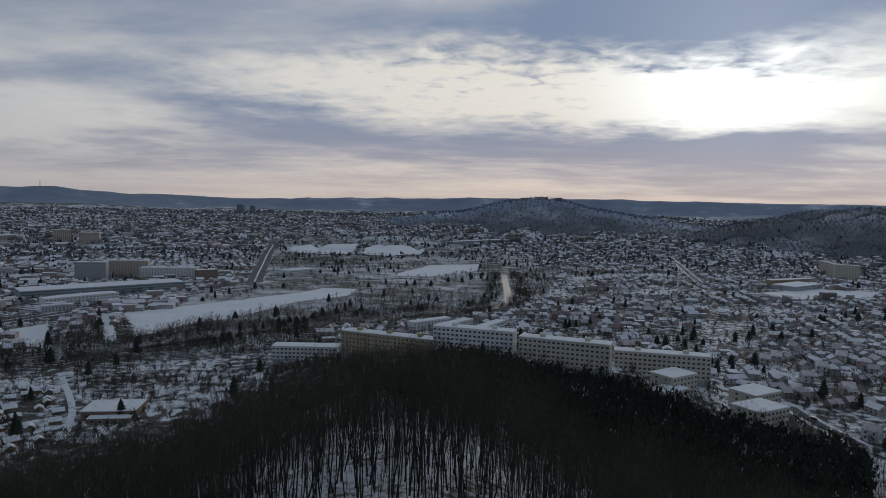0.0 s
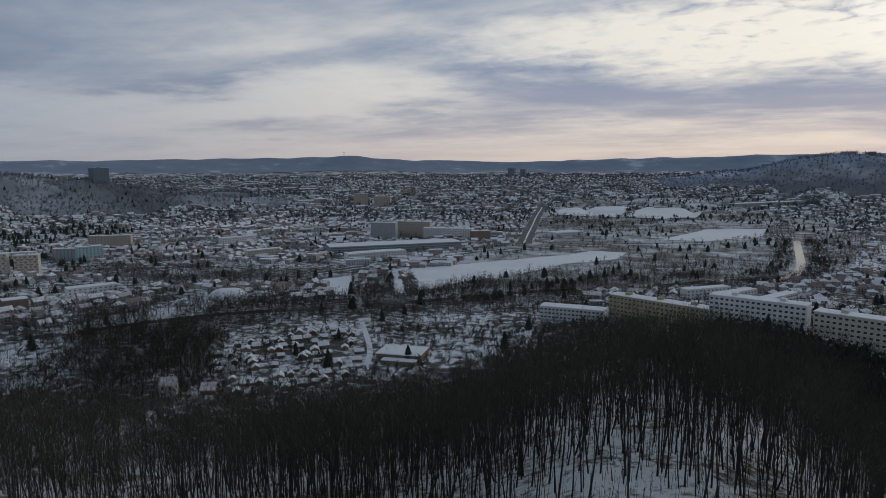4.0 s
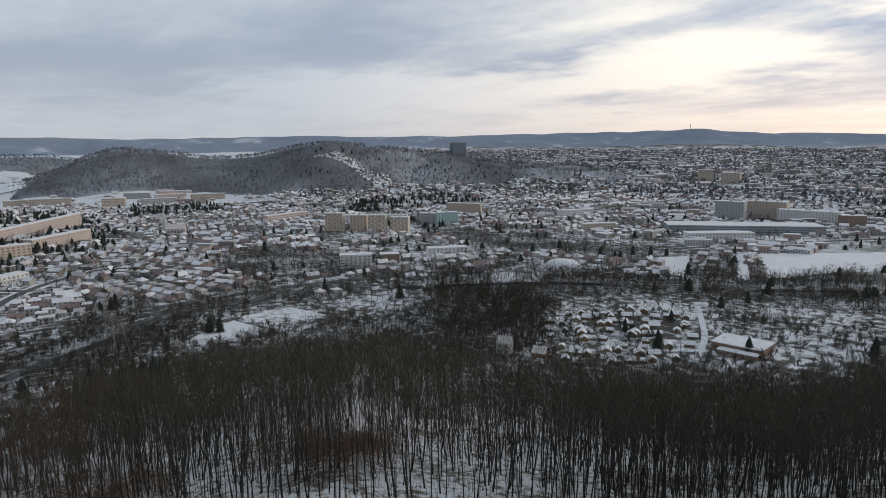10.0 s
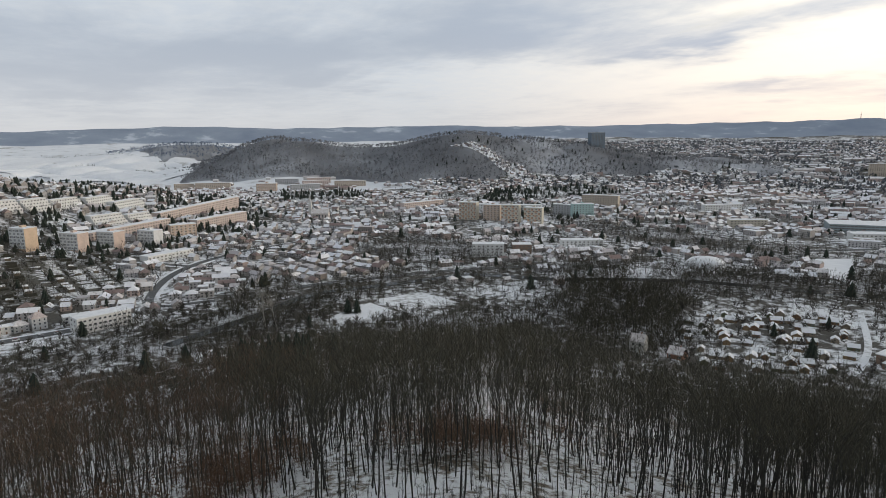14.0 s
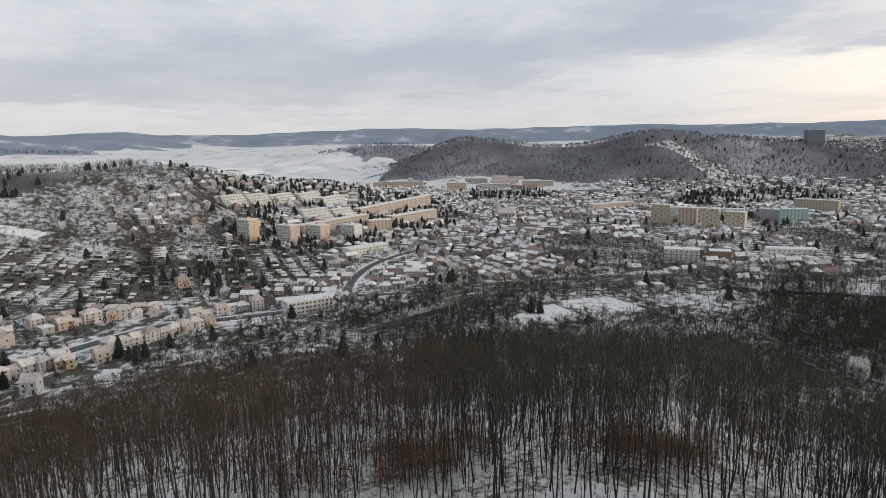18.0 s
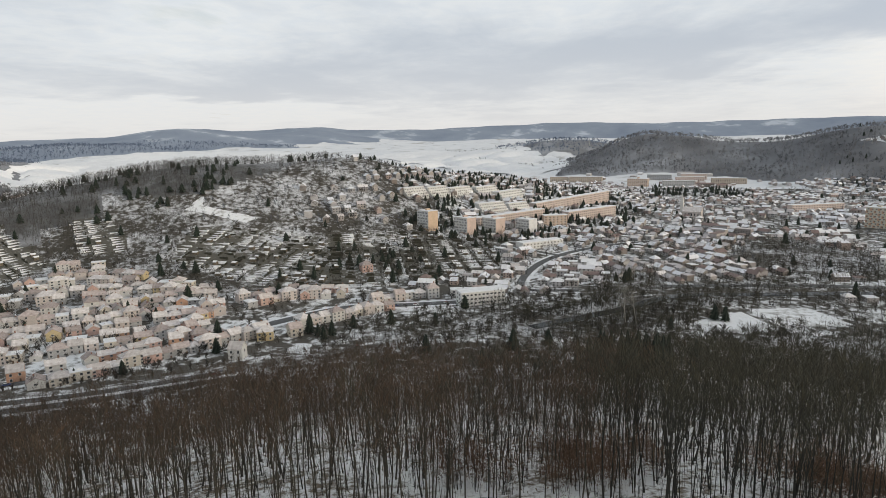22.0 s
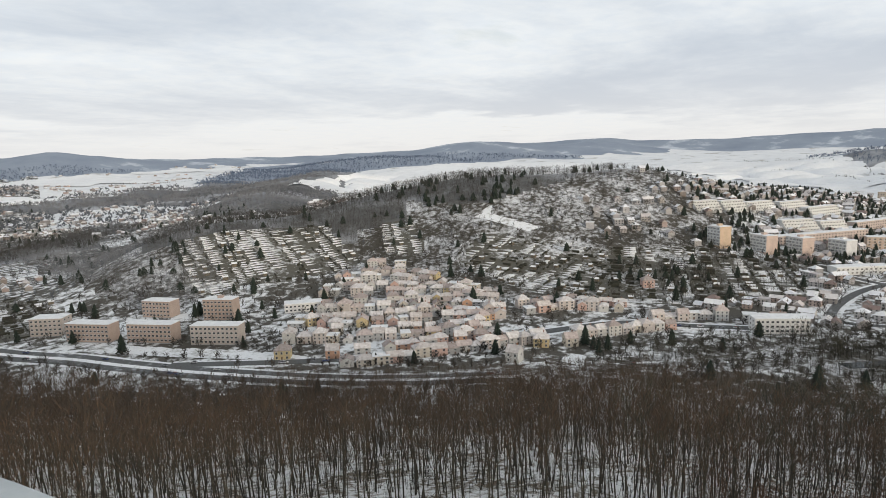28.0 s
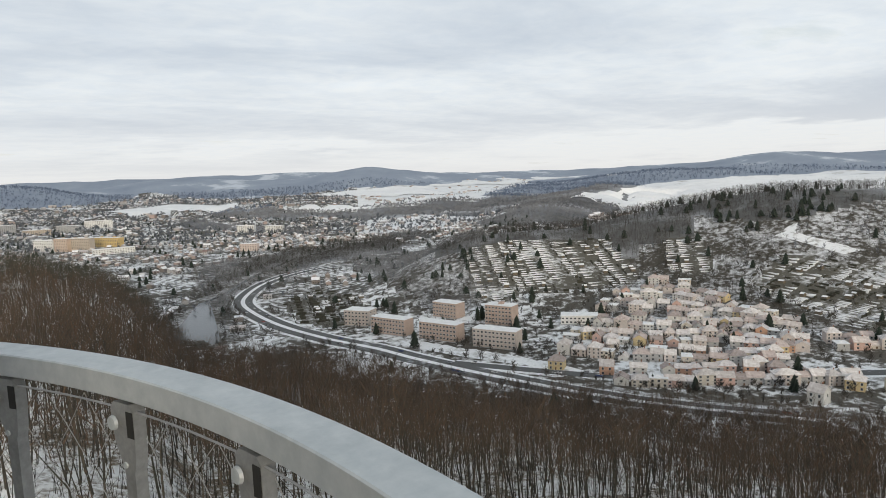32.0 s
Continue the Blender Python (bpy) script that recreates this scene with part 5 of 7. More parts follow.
    keep = (wobble(x, y, 45, 51) > 0.85) & own_wood(x, y)
    x, y = x[keep], y[keep]
    for cx, cy in BEECH_CLUMPS:
        x, y = np.concatenate([x, cx + r2.normal(0, 6, 22)]), np.concatenate([y, cy + r2.normal(0, 6, 22)])
    young = Soup()
    young.many(leafy, x, y, height(x, y) - 0.1, r2.uniform(0, 6, len(x)), *(r2.uniform(0.45, 0.95, len(x)),) * 3)
    young.thing("young_beeches", [MAT["beech_leaf"], MAT["bark"]], "young beeches with withered red-brown leaves in the wood", "young trees")


def conifer_pieces(seed, tiers, sides):
    r = np.random.RandomState(seed)
    pieces = []
    for k in range(tiers):
        f = k / tiers
        z0, z1 = 1.2 + 12 * f, 1.2 + 12 * f + 13.5 / tiers * 1.9
        wide = 2.7 * (1 - f) ** 0.62 + 0.2
        v = []
        for s in range(sides * 2):
            a = math.pi * s / sides + k
            w = wide * (r.uniform(0.85, 1.15) if s % 2 else r.uniform(0.45, 0.65))
            v.append((w * math.cos(a), w * math.sin(a), z0 + (r.uniform(-0.5, 0.1) if s % 2 else 0.4)))
        v.append((r.uniform(-0.1, 0.1), r.uniform(-0.1, 0.1), min(z1, 14.6)))
        n = len(v) - 1
        pieces.append((np.array(v), np.array([(s, (s + 1) % n, n) for s in range(n)]), 0))
    return pieces


def build_pale_trees():
    """Tall poplars with pale bark that stand out of the river trees."""
    proto = None
    for n, (px, py) in enumerate(PALE_TREES):
        if proto is None:
            trunk, crown, twigs = bare_tree(170, 21.0, 26, 90, 5, span=3.0)
            proto = tagged(new("poplar"), "tall bare poplar with pale grey bark by the river", "tree", "poplars by the river")
            a = shape_of([(v * (1, 1, 1), t, 0) for v, t in trunk])
            same_part("trunk", from_arrays("trunk", a[0], a[1], [MAT["pale_bark"]]), proto, Matrix())
            a = shape_of([(v, t, 0) for v, t in crown] + [(*twigs, 0)])
            same_part("crown", from_arrays("crown", a[0], a[1], [MAT["pale_bark"]]), proto, Matrix())
            ob = proto
        else:
            ob = copy_thing(proto, Matrix())
        ob.matrix_basis = pose(px, py, float(height(px, py)) - 0.3, 0, 0, 70 * n)
        ob.scale = (2.1, 2.1, 1.0 + 0.12 * (n % 3))


def build_conifers():
    protos = []
    stem = stick(np.array([(0, 0, -0.3), (0, 0, 5), (0, 0, 13)], float), [0.22, 0.15], 5)
    for k in range(4):
        top = tagged(new("spruce"), "dark green spruce with dense drooping branches", "conifer", "spruces among the houses")
        same_part("trunk", from_arrays("trunk", *stem, [MAT["bark"]]), top, Matrix())
        a = shape_of(conifer_pieces(70 + k, 9, 7))
        same_part("crown", from_arrays("crown", a[0], a[1], [MAT["needle"]]), top, Matrix())
        protos.append(top)
    rs = np.random.RandomState(5)
    spots = list(CONIFERS)
    x, y = scatter(34, 330, 640, 85, 150, 23)
    k = ~own_wood(x, y) & clear_of(x, y, 4) & ~in_field(x, y) & (rs.uniform(0, 1, len(x)) < 0.4)
    spots += list(zip(x[k], y[k]))
    x, y = scatter(40, 330, 620, -36, 85, 24)
    k = ~own_wood(x, y) & clear_of(x, y, 4) & ~in_field(x, y) & (rs.uniform(0, 1, len(x)) < 0.22)
    spots += list(zip(x[k], y[k]))
    for n, (px, py) in enumerate(spots[:210]):
        s, turn = rs.uniform(0.5, 1.0), rs.uniform(0, 360)
        wide = s * rs.uniform(1.4, 2.0)
        ob = protos[n] if n < 4 else copy_thing(protos[n % 4], Matrix())
        ob.matrix_basis = pose(px, py, float(height(px, py)), 0, 0, turn)
        ob.scale = (wide, wide, s)
    low = shape_of(conifer_pieces(90, 4, 5))
    far = Soup()
    x, y = scatter(19, 600, 2300, -37, 178, 25)
    dense = wobble(x, y, 160, 61) + 0.6 * wobble(x, y, 60, 62)
    k = clear_of(x, y, 4) & ~in_field(x, y) & (dense > 0.25) & (rs.uniform(0, 1, len(x)) < 0.25)
    k |= hill_wood(x, y) & (np.hypot(x, y) < 1300) & (rs.uniform(0, 1, len(x)) < 0.19)
    k &= ~((np.hypot(x, y) > 1500) & (bearing_of(x, y) > 64) & (bearing_of(x, y) < 150))
    x, y = x[k], y[k]
    far.many(low, x, y, height(x, y), rs.uniform(0, 6, len(x)), *(rs.uniform(0.9, 1.6, len(x)),) * 2, rs.uniform(0.45, 0.85, len(x)))
    for p in [*PINE_BELTS.values(), *SLOPE_PINES.values()]:
        bx, by = np.array(p).T
        x, y = scatter(14 if np.hypot(bx, by).mean() < 750 else 10, 250, 1900, -40, 179, 82)
        k = inside(p, x + 20 * wobble(x, y, 70, 88), y + 20 * wobble(x, y, 60, 89)) & clear_of(x, y, 2) & (wobble(x, y, 90, 90) + rs.uniform(-1, 1, len(x)) < (-0.1 if np.hypot(bx, by).mean() < 750 else -0.6))
        far.many(low, x[k], y[k], height(x[k], y[k]), rs.uniform(0, 6, k.sum()), *(rs.uniform(0.9, 1.7, k.sum()),) * 2, rs.uniform(0.4, 0.85, k.sum()))
    # dark trees between the flats of the hillside estate
    x, y = scatter(11, 600, 1250, 78, 108, 97)
    k = inside(ESTATE, x, y) & clear_of(x, y, 2) & (wobble(x, y, 60, 98) + rs.uniform(-0.8, 0.8, len(x)) > 0.1)
    for tx, ty, ta, tl in TERRACES:
        c, q = math.cos(radians(ta)), math.sin(radians(ta))
        k &= ~((((x - tx) * c + (y - ty) * q) > -3) & (((x - tx) * c + (y - ty) * q) < tl + 3) & ((-(x - tx) * q + (y - ty) * c) > -4) & ((-(x - tx) * q + (y - ty) * c) < 24))
    far.many(low, x[k], y[k], height(x[k], y[k]), rs.uniform(0, 6, k.sum()), *(rs.uniform(0.8, 1.5, k.sum()),) * 2, rs.uniform(0.4, 0.8, k.sum()))
    # a dark stand at the wood's edge
    x, y = EDGE_STAND[0] + rs.normal(0, 11, 34), EDGE_STAND[1] + rs.normal(0, 13, 34)
    far.many(low, x, y, height(x, y), rs.uniform(0, 6, 34), *(rs.uniform(1.0, 1.6, 34),) * 2, rs.uniform(1.15, 1.55, 34))
    x, y = scatter(5.2, 210, 440, -34, 0, 27)
    k = own_wood(x, y) & (wobble(x, y, 70, 64) > -0.7) & clear_of(x, y, 3)
    pine = far_tree(350, 30)
    far.many(pine, x[k], y[k], height(x[k], y[k]), rs.uniform(0, 6, k.sum()), *(rs.uniform(0.8, 1.05, k.sum()),) * 2, rs.uniform(0.95, 1.45, k.sum()))
    far.thing("conifers", [MAT["needle"]], "dark conifers scattered through the town and the woods", "conifers")


def far_tree(seed, blades):
    r = np.random.RandomState(seed)
    v, t = [], []
    for k in range(blades):
        d = r.normal(0, 1, 3)
        d *= r.uniform(0.3, 1.0) / np.linalg.norm(d)
        p = d * np.array([3.1, 3.1, 4.2]) + np.array([0, 0, 7.6])
        n = len(v)
        v += [p + r.uniform(-1.7, 1.7, 3) * np.array([1, 1, 1.4]) for _ in range(3)]
        t.append((n, n + 1, n + 2))
    v += [(-0.25, 0, -0.5), (0.25, 0, -0.5), (0, 0.1, 11)]
    t.append((len(v) - 3, len(v) - 2, len(v) - 1))
    return np.array(v), np.array(t), np.zeros(len(t), int)


def soft_tree(seed, twigs, tall=12.0):
    """A bare broadleaf tree in the valley: a stem, a few limbs and a broad brush of twigs."""
    r = np.random.RandomState(seed)
    pieces = [(*stick(np.array([(0, 0, -0.4), (r.uniform(-.3, .3), r.uniform(-.3, .3), tall * 0.4), (r.uniform(-.6, .6), r.uniform(-.6, .6), tall * 0.85)]), [0.2, 0.13], 3), 0)]
    v, t = [], []
    for k in range(twigs):
        a, f = r.uniform(0, 6.283), r.uniform(0.25, 0.85)
        wide = tall * 0.3 * math.sin(math.pi * (f * 0.8 + 0.15)) * math.sqrt(r.uniform(0, 1))
        p = np.array([wide * math.cos(a), wide * math.sin(a), tall * f])
        w = np.array([math.cos(a) * r.uniform(0.1, 0.8), math.sin(a) * r.uniform(0.1, 0.8), r.uniform(0.4, 1.2)])
        w /= np.linalg.norm(w)
        side = np.cross(w, r.uniform(-1, 1, 3))
        side *= r.uniform(0.07, 0.17) / (np.linalg.norm(side) + 1e-6)
        n = len(v)
        v += [p - side, p + side, p + w * tall * r.uniform(0.12, 0.26)]
        t.append((n, n + 1, n + 2))
    return shape_of(pieces + [(np.array(v), np.array(t), 1)])


def bush_shape(seed, blades):
    r = np.random.RandomState(seed)
    v, t = [], []
    for k in range(blades):
        if blades < 12:
            d = r.normal(0, 1, 3)
            d *= r.uniform(0.3, 1.0) / np.linalg.norm(d)
            p = d * np.array([0.55, 0.55, 0.42]) + np.array([0, 0, 0.52])
            n = len(v)
            v += [p + r.uniform(-0.38, 0.38, 3) for _ in range(3)]
            t.append((n, n + 1, n + 2))
            continue
        a, steep = r.uniform(0, 6.283), r.uniform(0.5, 1.5)
        d = np.array([math.cos(a), math.sin(a), steep])
        d /= np.linalg.norm(d)
        p = np.array([0, 0, r.uniform(0.05, 0.6)]) + r.uniform(-0.2, 0.2, 3) * np.array([1, 1, 0.2])
        q = p + d * r.uniform(0.25, 0.6)
        side = np.cross(d, r.uniform(-1, 1, 3))
        side *= r.uniform(0.02, 0.048) / (np.linalg.norm(side) + 1e-6)
        n = len(v)
        v += [p - side, p + side, q]
        t.append((n, n + 1, n + 2))
    return np.array(v), np.array(t), np.zeros(len(t), int)


def build_far_woods():
    rs = np.random.RandomState(8)
    kinds = [far_tree(300 + k, 12) for k in range(6)]
    brushes = [tuple(q if n < 2 else q * 0 for n, q in enumerate(soft_tree(310 + k, 26, 11.5))) for k in range(6)]
    wood, blue, crest = Soup(), Soup(), Soup()
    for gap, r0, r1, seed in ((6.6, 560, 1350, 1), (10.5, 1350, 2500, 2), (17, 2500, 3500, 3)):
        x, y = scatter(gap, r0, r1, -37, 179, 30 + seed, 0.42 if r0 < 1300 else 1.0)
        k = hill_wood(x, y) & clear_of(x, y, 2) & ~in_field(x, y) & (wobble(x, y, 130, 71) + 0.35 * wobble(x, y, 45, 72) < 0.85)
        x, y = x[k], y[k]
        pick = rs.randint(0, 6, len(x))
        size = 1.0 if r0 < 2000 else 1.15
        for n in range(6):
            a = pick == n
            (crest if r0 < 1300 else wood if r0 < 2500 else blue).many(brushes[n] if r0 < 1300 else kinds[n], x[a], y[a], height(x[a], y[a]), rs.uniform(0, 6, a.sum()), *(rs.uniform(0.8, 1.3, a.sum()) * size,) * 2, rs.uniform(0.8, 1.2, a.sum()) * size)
    wood.thing("hill_woods", [MAT["far_twig"]], "grey bare woods over the snowy hills, paled for haze", "woodland")
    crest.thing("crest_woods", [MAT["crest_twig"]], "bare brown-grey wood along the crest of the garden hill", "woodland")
    blue.thing("far_hill_woods", [MAT["hazed_wood"]], "far woods on the hills at the horizon, tinted blue-grey for haze", "woodland")
    groves = Soup()
    plain = [soft_tree(240 + k, 46, 11.0 + k) for k in range(5)]
    slim = [soft_tree(270 + k, 30, 10.0 + k) for k in range(4)]
    for name, p in GROVES.items():
        mid = np.hypot(*np.array(p).T).mean()
        if mid > 600 or name.startswith("bend"):
            continue
        x, y = scatter(6.2, 250, 1000, -40, 179, 81)
        k = inside(p, x + 14 * wobble(x, y, 50, 85), y + 14 * wobble(x, y, 45, 86)) & clear_of(x, y, 2) & (rs.uniform(0, 1, len(x)) < 0.85) & (wobble(x, y, 70, 87) < 0.75)
        x, y = x[k], y[k]
        pick = rs.randint(0, 5, len(x))
        for n in range(5):
            a = pick == n
            groves.many(plain[n], x[a], y[a], height(x[a], y[a]) - 0.2, rs.uniform(0, 6, a.sum()), *(rs.uniform(0.65, 1.15, a.sum()),) * 3)
    # the valley floor: clumps of trees between gardens, fields and river
    x, y = scatter(7.6, 330, 800, -36, 100, 94)
    k = clear_of(x, y, 2) & ~in_field(x, y) & ~own_wood(x, y) & ~inside(ZONES["village"], x, y) & ~inside(ZONES["lower_town"], x, y)
    dense = wobble(x, y, 85, 95) + 0.7 * wobble(x, y, 38, 96) + rs.uniform(-0.5, 0.5, len(x)) + 1.0 * (from_line(RIVER[:17], x, y) < 65) - 0.5 * (bearing_of(x, y) > 180)
    k &= (dense > np.where(bearing_of(x, y) < 60, -0.25, 0.1)) & (~inside(ZONES["allotments"], x, y) | (rs.uniform(0, 1, len(x)) < 0.3))
    for p in CLEARINGS.values():
        k &= ~inside(p, x, y)
    x, y = x[k], y[k]
    pick = rs.randint(0, 4, len(x))
    for n in range(4):
        a = pick == n
        groves.many(slim[n], x[a], y[a], height(x[a], y[a]) - 0.2, rs.uniform(0, 6, a.sum()), *(rs.uniform(0.55, 1.05, a.sum()),) * 3)
    park, grey = Soup(), Soup()
    for name, p in GROVES.items():
        mid = np.hypot(*np.array(p).T).mean()
        if mid <= 600 and not name.startswith("bend"):
            continue
        x, y = scatter(7 if name.startswith("bend") else 9 if mid < 1000 else 13, 400, 1800, -40, 179, 83)
        k = inside(p, x, y) & clear_of(x, y, 1) & ~in_field(x, y) & (wobble(x, y, 60, 84) + rs.uniform(-0.6, 0.6, len(x)) < 0.65)
        x, y = x[k], y[k]
        pick = rs.randint(0, 6, len(x))
        for n in range(6):
            a = pick == n
            s = rs.uniform(0.7, 1.25, a.sum())
            (grey if name.startswith("bend") else park).many(brushes[n], x[a], y[a], height(x[a], y[a]), rs.uniform(0, 6, a.sum()), s * 1.1, s * 1.1, s)
    # single grey trees over the garden slope
    x, y = scatter(7.0, 540, 930, 90, 128, 92, 0.6)
    k = ~hill_wood(x, y) & ~in_field(x, y) & clear_of(x, y, 3) & (wobble(x, y, 80, 93) + rs.uniform(-0.5, 0.5, len(x)) > -0.2) & ~inside(ZONES["village"], x, y) & ~inside(ZONES["slope_gardens"], x, y) & ~inside(ZONES["slope_gardens_2"], x, y) & ~inside(ZONES["slope_gardens_4"], x, y)
    x, y = x[k], y[k]
    s, pick = rs.uniform(0.5, 1.05, len(x)), rs.randint(0, 3, len(x))
    slope = Soup()
    brush = [soft_tree(250 + k, 34, 10.0) for k in range(3)]
    for n in range(3):
        a = pick == n
        slope.many(brush[n], x[a], y[a], height(x[a], y[a]), rs.uniform(0, 6, a.sum()), s[a], s[a], s[a])
    slope.thing("slope_trees", [MAT["bush"], MAT["slope_twig"]], "bare grey-brown trees in clumps on the garden slope", "trees")
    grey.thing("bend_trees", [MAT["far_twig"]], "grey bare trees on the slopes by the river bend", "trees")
    park.thing("river_trees", [MAT["bush"]], "dark belts of bare trees along the river and the fields", "trees")
    # bare trees and bushes between the houses and along the river
    bush = [bush_shape(400 + k, 34) for k in range(6)]
    small = [bush_shape(420 + k, 17) for k in range(6)]
    tiny = [bush_shape(440 + k, 9) for k in range(6)]
    green, haze = Soup(), Soup()
    for gap, r0, r1, shapes, share in ((7.5, 300, 520, bush, 0.6), (9, 520, 700, small, 0.62), (12, 700, 1500, small, 0.55), (20, 1500, 3800, tiny, 0.75)):
        x, y = scatter(gap, r0, r1, -37, 179, 40 + int(gap * 2))
        b = bearing_of(x, y)
        d = wobble(x, y, 75, 73) * 0.5 + wobble(x, y, 260, 74) * 0.3 + rs.uniform(0, 1, len(x))
        k = clear_of(x, y, 2) & ~in_field(x, y) & ~own_wood(x, y) & ~hill_wood(x, y) & (d < share + 0.1)
        k &= ~(inside(ZONES["village"], x, y) | inside(ZONES["allotments"], x, y)) | (rs.uniform(0, 1, len(x)) < 0.65)
        for n, share_ in (("slope_gardens", 0.12), ("slope_gardens_2", 0.2), ("slope_gardens_3", 0.4), ("slope_gardens_4", 0.05)):
            k &= ~inside(ZONES[n], x, y) | (rs.uniform(0, 1, len(x)) < share_)
        k &= ~inside(ZONES["parkland"], x, y) | (rs.uniform(0, 1, len(x)) < 0.6)
        for p in CLEARINGS.values():
            k &= ~inside(p, x, y)
        k &= (np.hypot(x, y) < 1500) | (b < 64) | (b > 150) | (b > 128) & (np.hypot(x, y) < 2600)
        x, y = x[k], y[k]
        pick = rs.randint(0, 6, len(x))
        tall = rs.uniform(2.5, 8, len(x)) * (1.2 if r0 < 500 else 1.35 if r0 < 1500 else 1.9)
        for n in range(6):
            a = pick == n
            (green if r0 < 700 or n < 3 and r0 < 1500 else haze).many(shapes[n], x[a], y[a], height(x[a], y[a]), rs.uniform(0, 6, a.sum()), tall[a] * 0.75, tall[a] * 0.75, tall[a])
    # thick growth on both banks of the river and along the tram line
    for line, w0, w1, gap in ((RIVER[:17], 9, 32, 5.0), (RIVER[17:21], 20, 44, 3.5), (RIVER[20:], 8, 34, 4.0), (ROADS["tram_line"], 6, 14, 9.0)):
        p = smooth_line(line, gap)
        d = np.gradient(p, axis=0)
        nrm = np.stack([-d[:, 1], d[:, 0]], 1) / np.maximum(np.hypot(d[:, 0], d[:, 1]), 1e-6)[:, None]
        for rep in range(5):
            o = rs.uniform(w0, w1, len(p)) * rs.choice([-1, 1], len(p))
            x, y = (p + nrm * o[:, None]).T
            k = clear_of(x, y, 1) & ~in_field(x, y) & (from_line(line, x, y) > w0 - 3)
            x, y = x[k], y[k]
            if w0 > 7 and rep < 4:
                s = rs.uniform(0.45, 1.05, len(x)) * (0.62 if w0 == 20 else 0.7 if w0 == 8 else 1)
                groves.many(plain[rep], x, y, height(x, y), rs.uniform(0, 6, len(x)), s, s, s)
                continue
            tall = rs.uniform(4, 11, len(x)) * (0.5 if w0 < 7 else 1)
            green.many(bush[rep], x, y, height(x, y), rs.uniform(0, 6, len(x)), tall * 0.6, tall * 0.6, tall)
    for line in HEDGEROWS.values():
        p = smooth_line(line, 9.0)
        x, y = (p + rs.uniform(-4, 4, p.shape)).T
        tall = rs.uniform(4, 9, len(x)) * 1.3
        green.many(small[rs.randint(6)], x, y, height(x, y), rs.uniform(0, 6, len(x)), tall * 0.7, tall * 0.7, tall)
    groves.thing("groves", [MAT["bark_dark"], MAT["twig_dark"]], "small groves of bare trees in the valley", "grove")
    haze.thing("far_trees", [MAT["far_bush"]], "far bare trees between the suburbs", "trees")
    green.thing("bare_bushes", [MAT["slope_twig"]], "bare bushes and small trees between houses and along the river", "bushes")


build_own_wood()
build_conifers()
build_pale_trees()
build_far_woods()


# ---------------------------------------------------------------- houses
def window_mesh(wide, tall):
    """One window: a frame with two sashes round dark panes."""
    f = []
    for b in ((-wide / 2, wide / 2, -0.06, 0.05, -tall / 2, -tall / 2 + 0.12), (-wide / 2, wide / 2, -0.06, 0.05, tall / 2 - 0.12, tall / 2), (-wide / 2, -wide / 2 + 0.12, -0.06, 0.05, -tall / 2 + 0.12, tall / 2 - 0.12),
              (wide / 2 - 0.12, wide / 2, -0.06, 0.05, -tall / 2 + 0.12, tall / 2 - 0.12)):
        f.append((*box_arrays(*b), 0))
    f.append((*box_arrays(-wide / 2 + 0.12, wide / 2 - 0.12, -0.02, 0.05, -tall / 2 + 0.12, tall / 2 - 0.12), 1))
    a = shape_of(f)
    return from_arrays("window", a[0], a[1], [MAT["frame"], MAT["glass"]], a[2])


WINDOW = window_mesh(1.55, 1.7)
PANEL_WINDOW = window_mesh(1.95, 1.5)


def gable_wall(long, deep, eaves, ridge, foot=1.5):
    bm = bmesh.new()
    x, y = long / 2, deep / 2
    v = [bm.verts.new(p) for p in ((-x, -y, -foot), (x, -y, -foot), (x, y, -foot), (-x, y, -foot), (-x, -y, eaves), (x, -y, eaves), (x, y, eaves), (-x, y, eaves), (-x, 0, ridge), (x, 0, ridge))]
    for f in ((0, 3, 2, 1), (0, 1, 5, 4), (2, 3, 7, 6), (1, 2, 6, 9, 5), (3, 0, 4, 8, 7), (4, 5, 9, 8), (6, 7, 8, 9)):
        bm.faces.new([v[k] for k in f])
    return bm


def gable_roof(long, deep, eaves, ridge, thick=0.35, over=0.45):
    bm = bmesh.new()
    slope = (ridge - eaves) / (deep / 2)
    x, y = long / 2 + over * 0.6, deep / 2 + over
    low = eaves - over * slope + 0.06
    for s in (-1, 1):
        v = [bm.verts.new(p) for p in ((-x, s * y, low), (x, s * y, low), (x, 0, ridge + 0.06), (-x, 0, ridge + 0.06), (-x, s * y, low + thick), (x, s * y, low + thick), (x, 0, ridge + 0.06 + thick), (-x, 0, ridge + 0.06 + thick))]
        for f in ((0, 1, 2, 3), (4, 5, 6, 7), (0, 1, 5, 4), (1, 2, 6, 5), (3, 0, 4, 7)):
            bm.faces.new([v[k] for k in f])
    bmesh.ops.recalc_face_normals(bm, faces=bm.faces)
    return bm


def hip_roof(long, deep, eaves, ridge, over=0.45):
    bm = bmesh.new()
    x, y = long / 2 + over, deep / 2 + over
    k = max(0.4, long / 2 - deep / 2 * 0.85)
    base = eaves - 0.1
    v = [bm.verts.new(p) for p in ((-x, -y, base), (x, -y, base), (x, y, base), (-x, y, base), (-x, -y, base + 0.3), (x, -y, base + 0.3), (x, y, base + 0.3), (-x, y, base + 0.3), (-k, 0, ridge), (k, 0, ridge))]
    for f in ((0, 3, 2, 1), (0, 1, 5, 4), (1, 2, 6, 5), (2, 3, 7, 6), (3, 0, 4, 7), (4, 5, 9, 8), (5, 6, 9), (6, 7, 8, 9), (7, 4, 8)):
        bm.faces.new([v[k_] for k_ in f])
    return bm


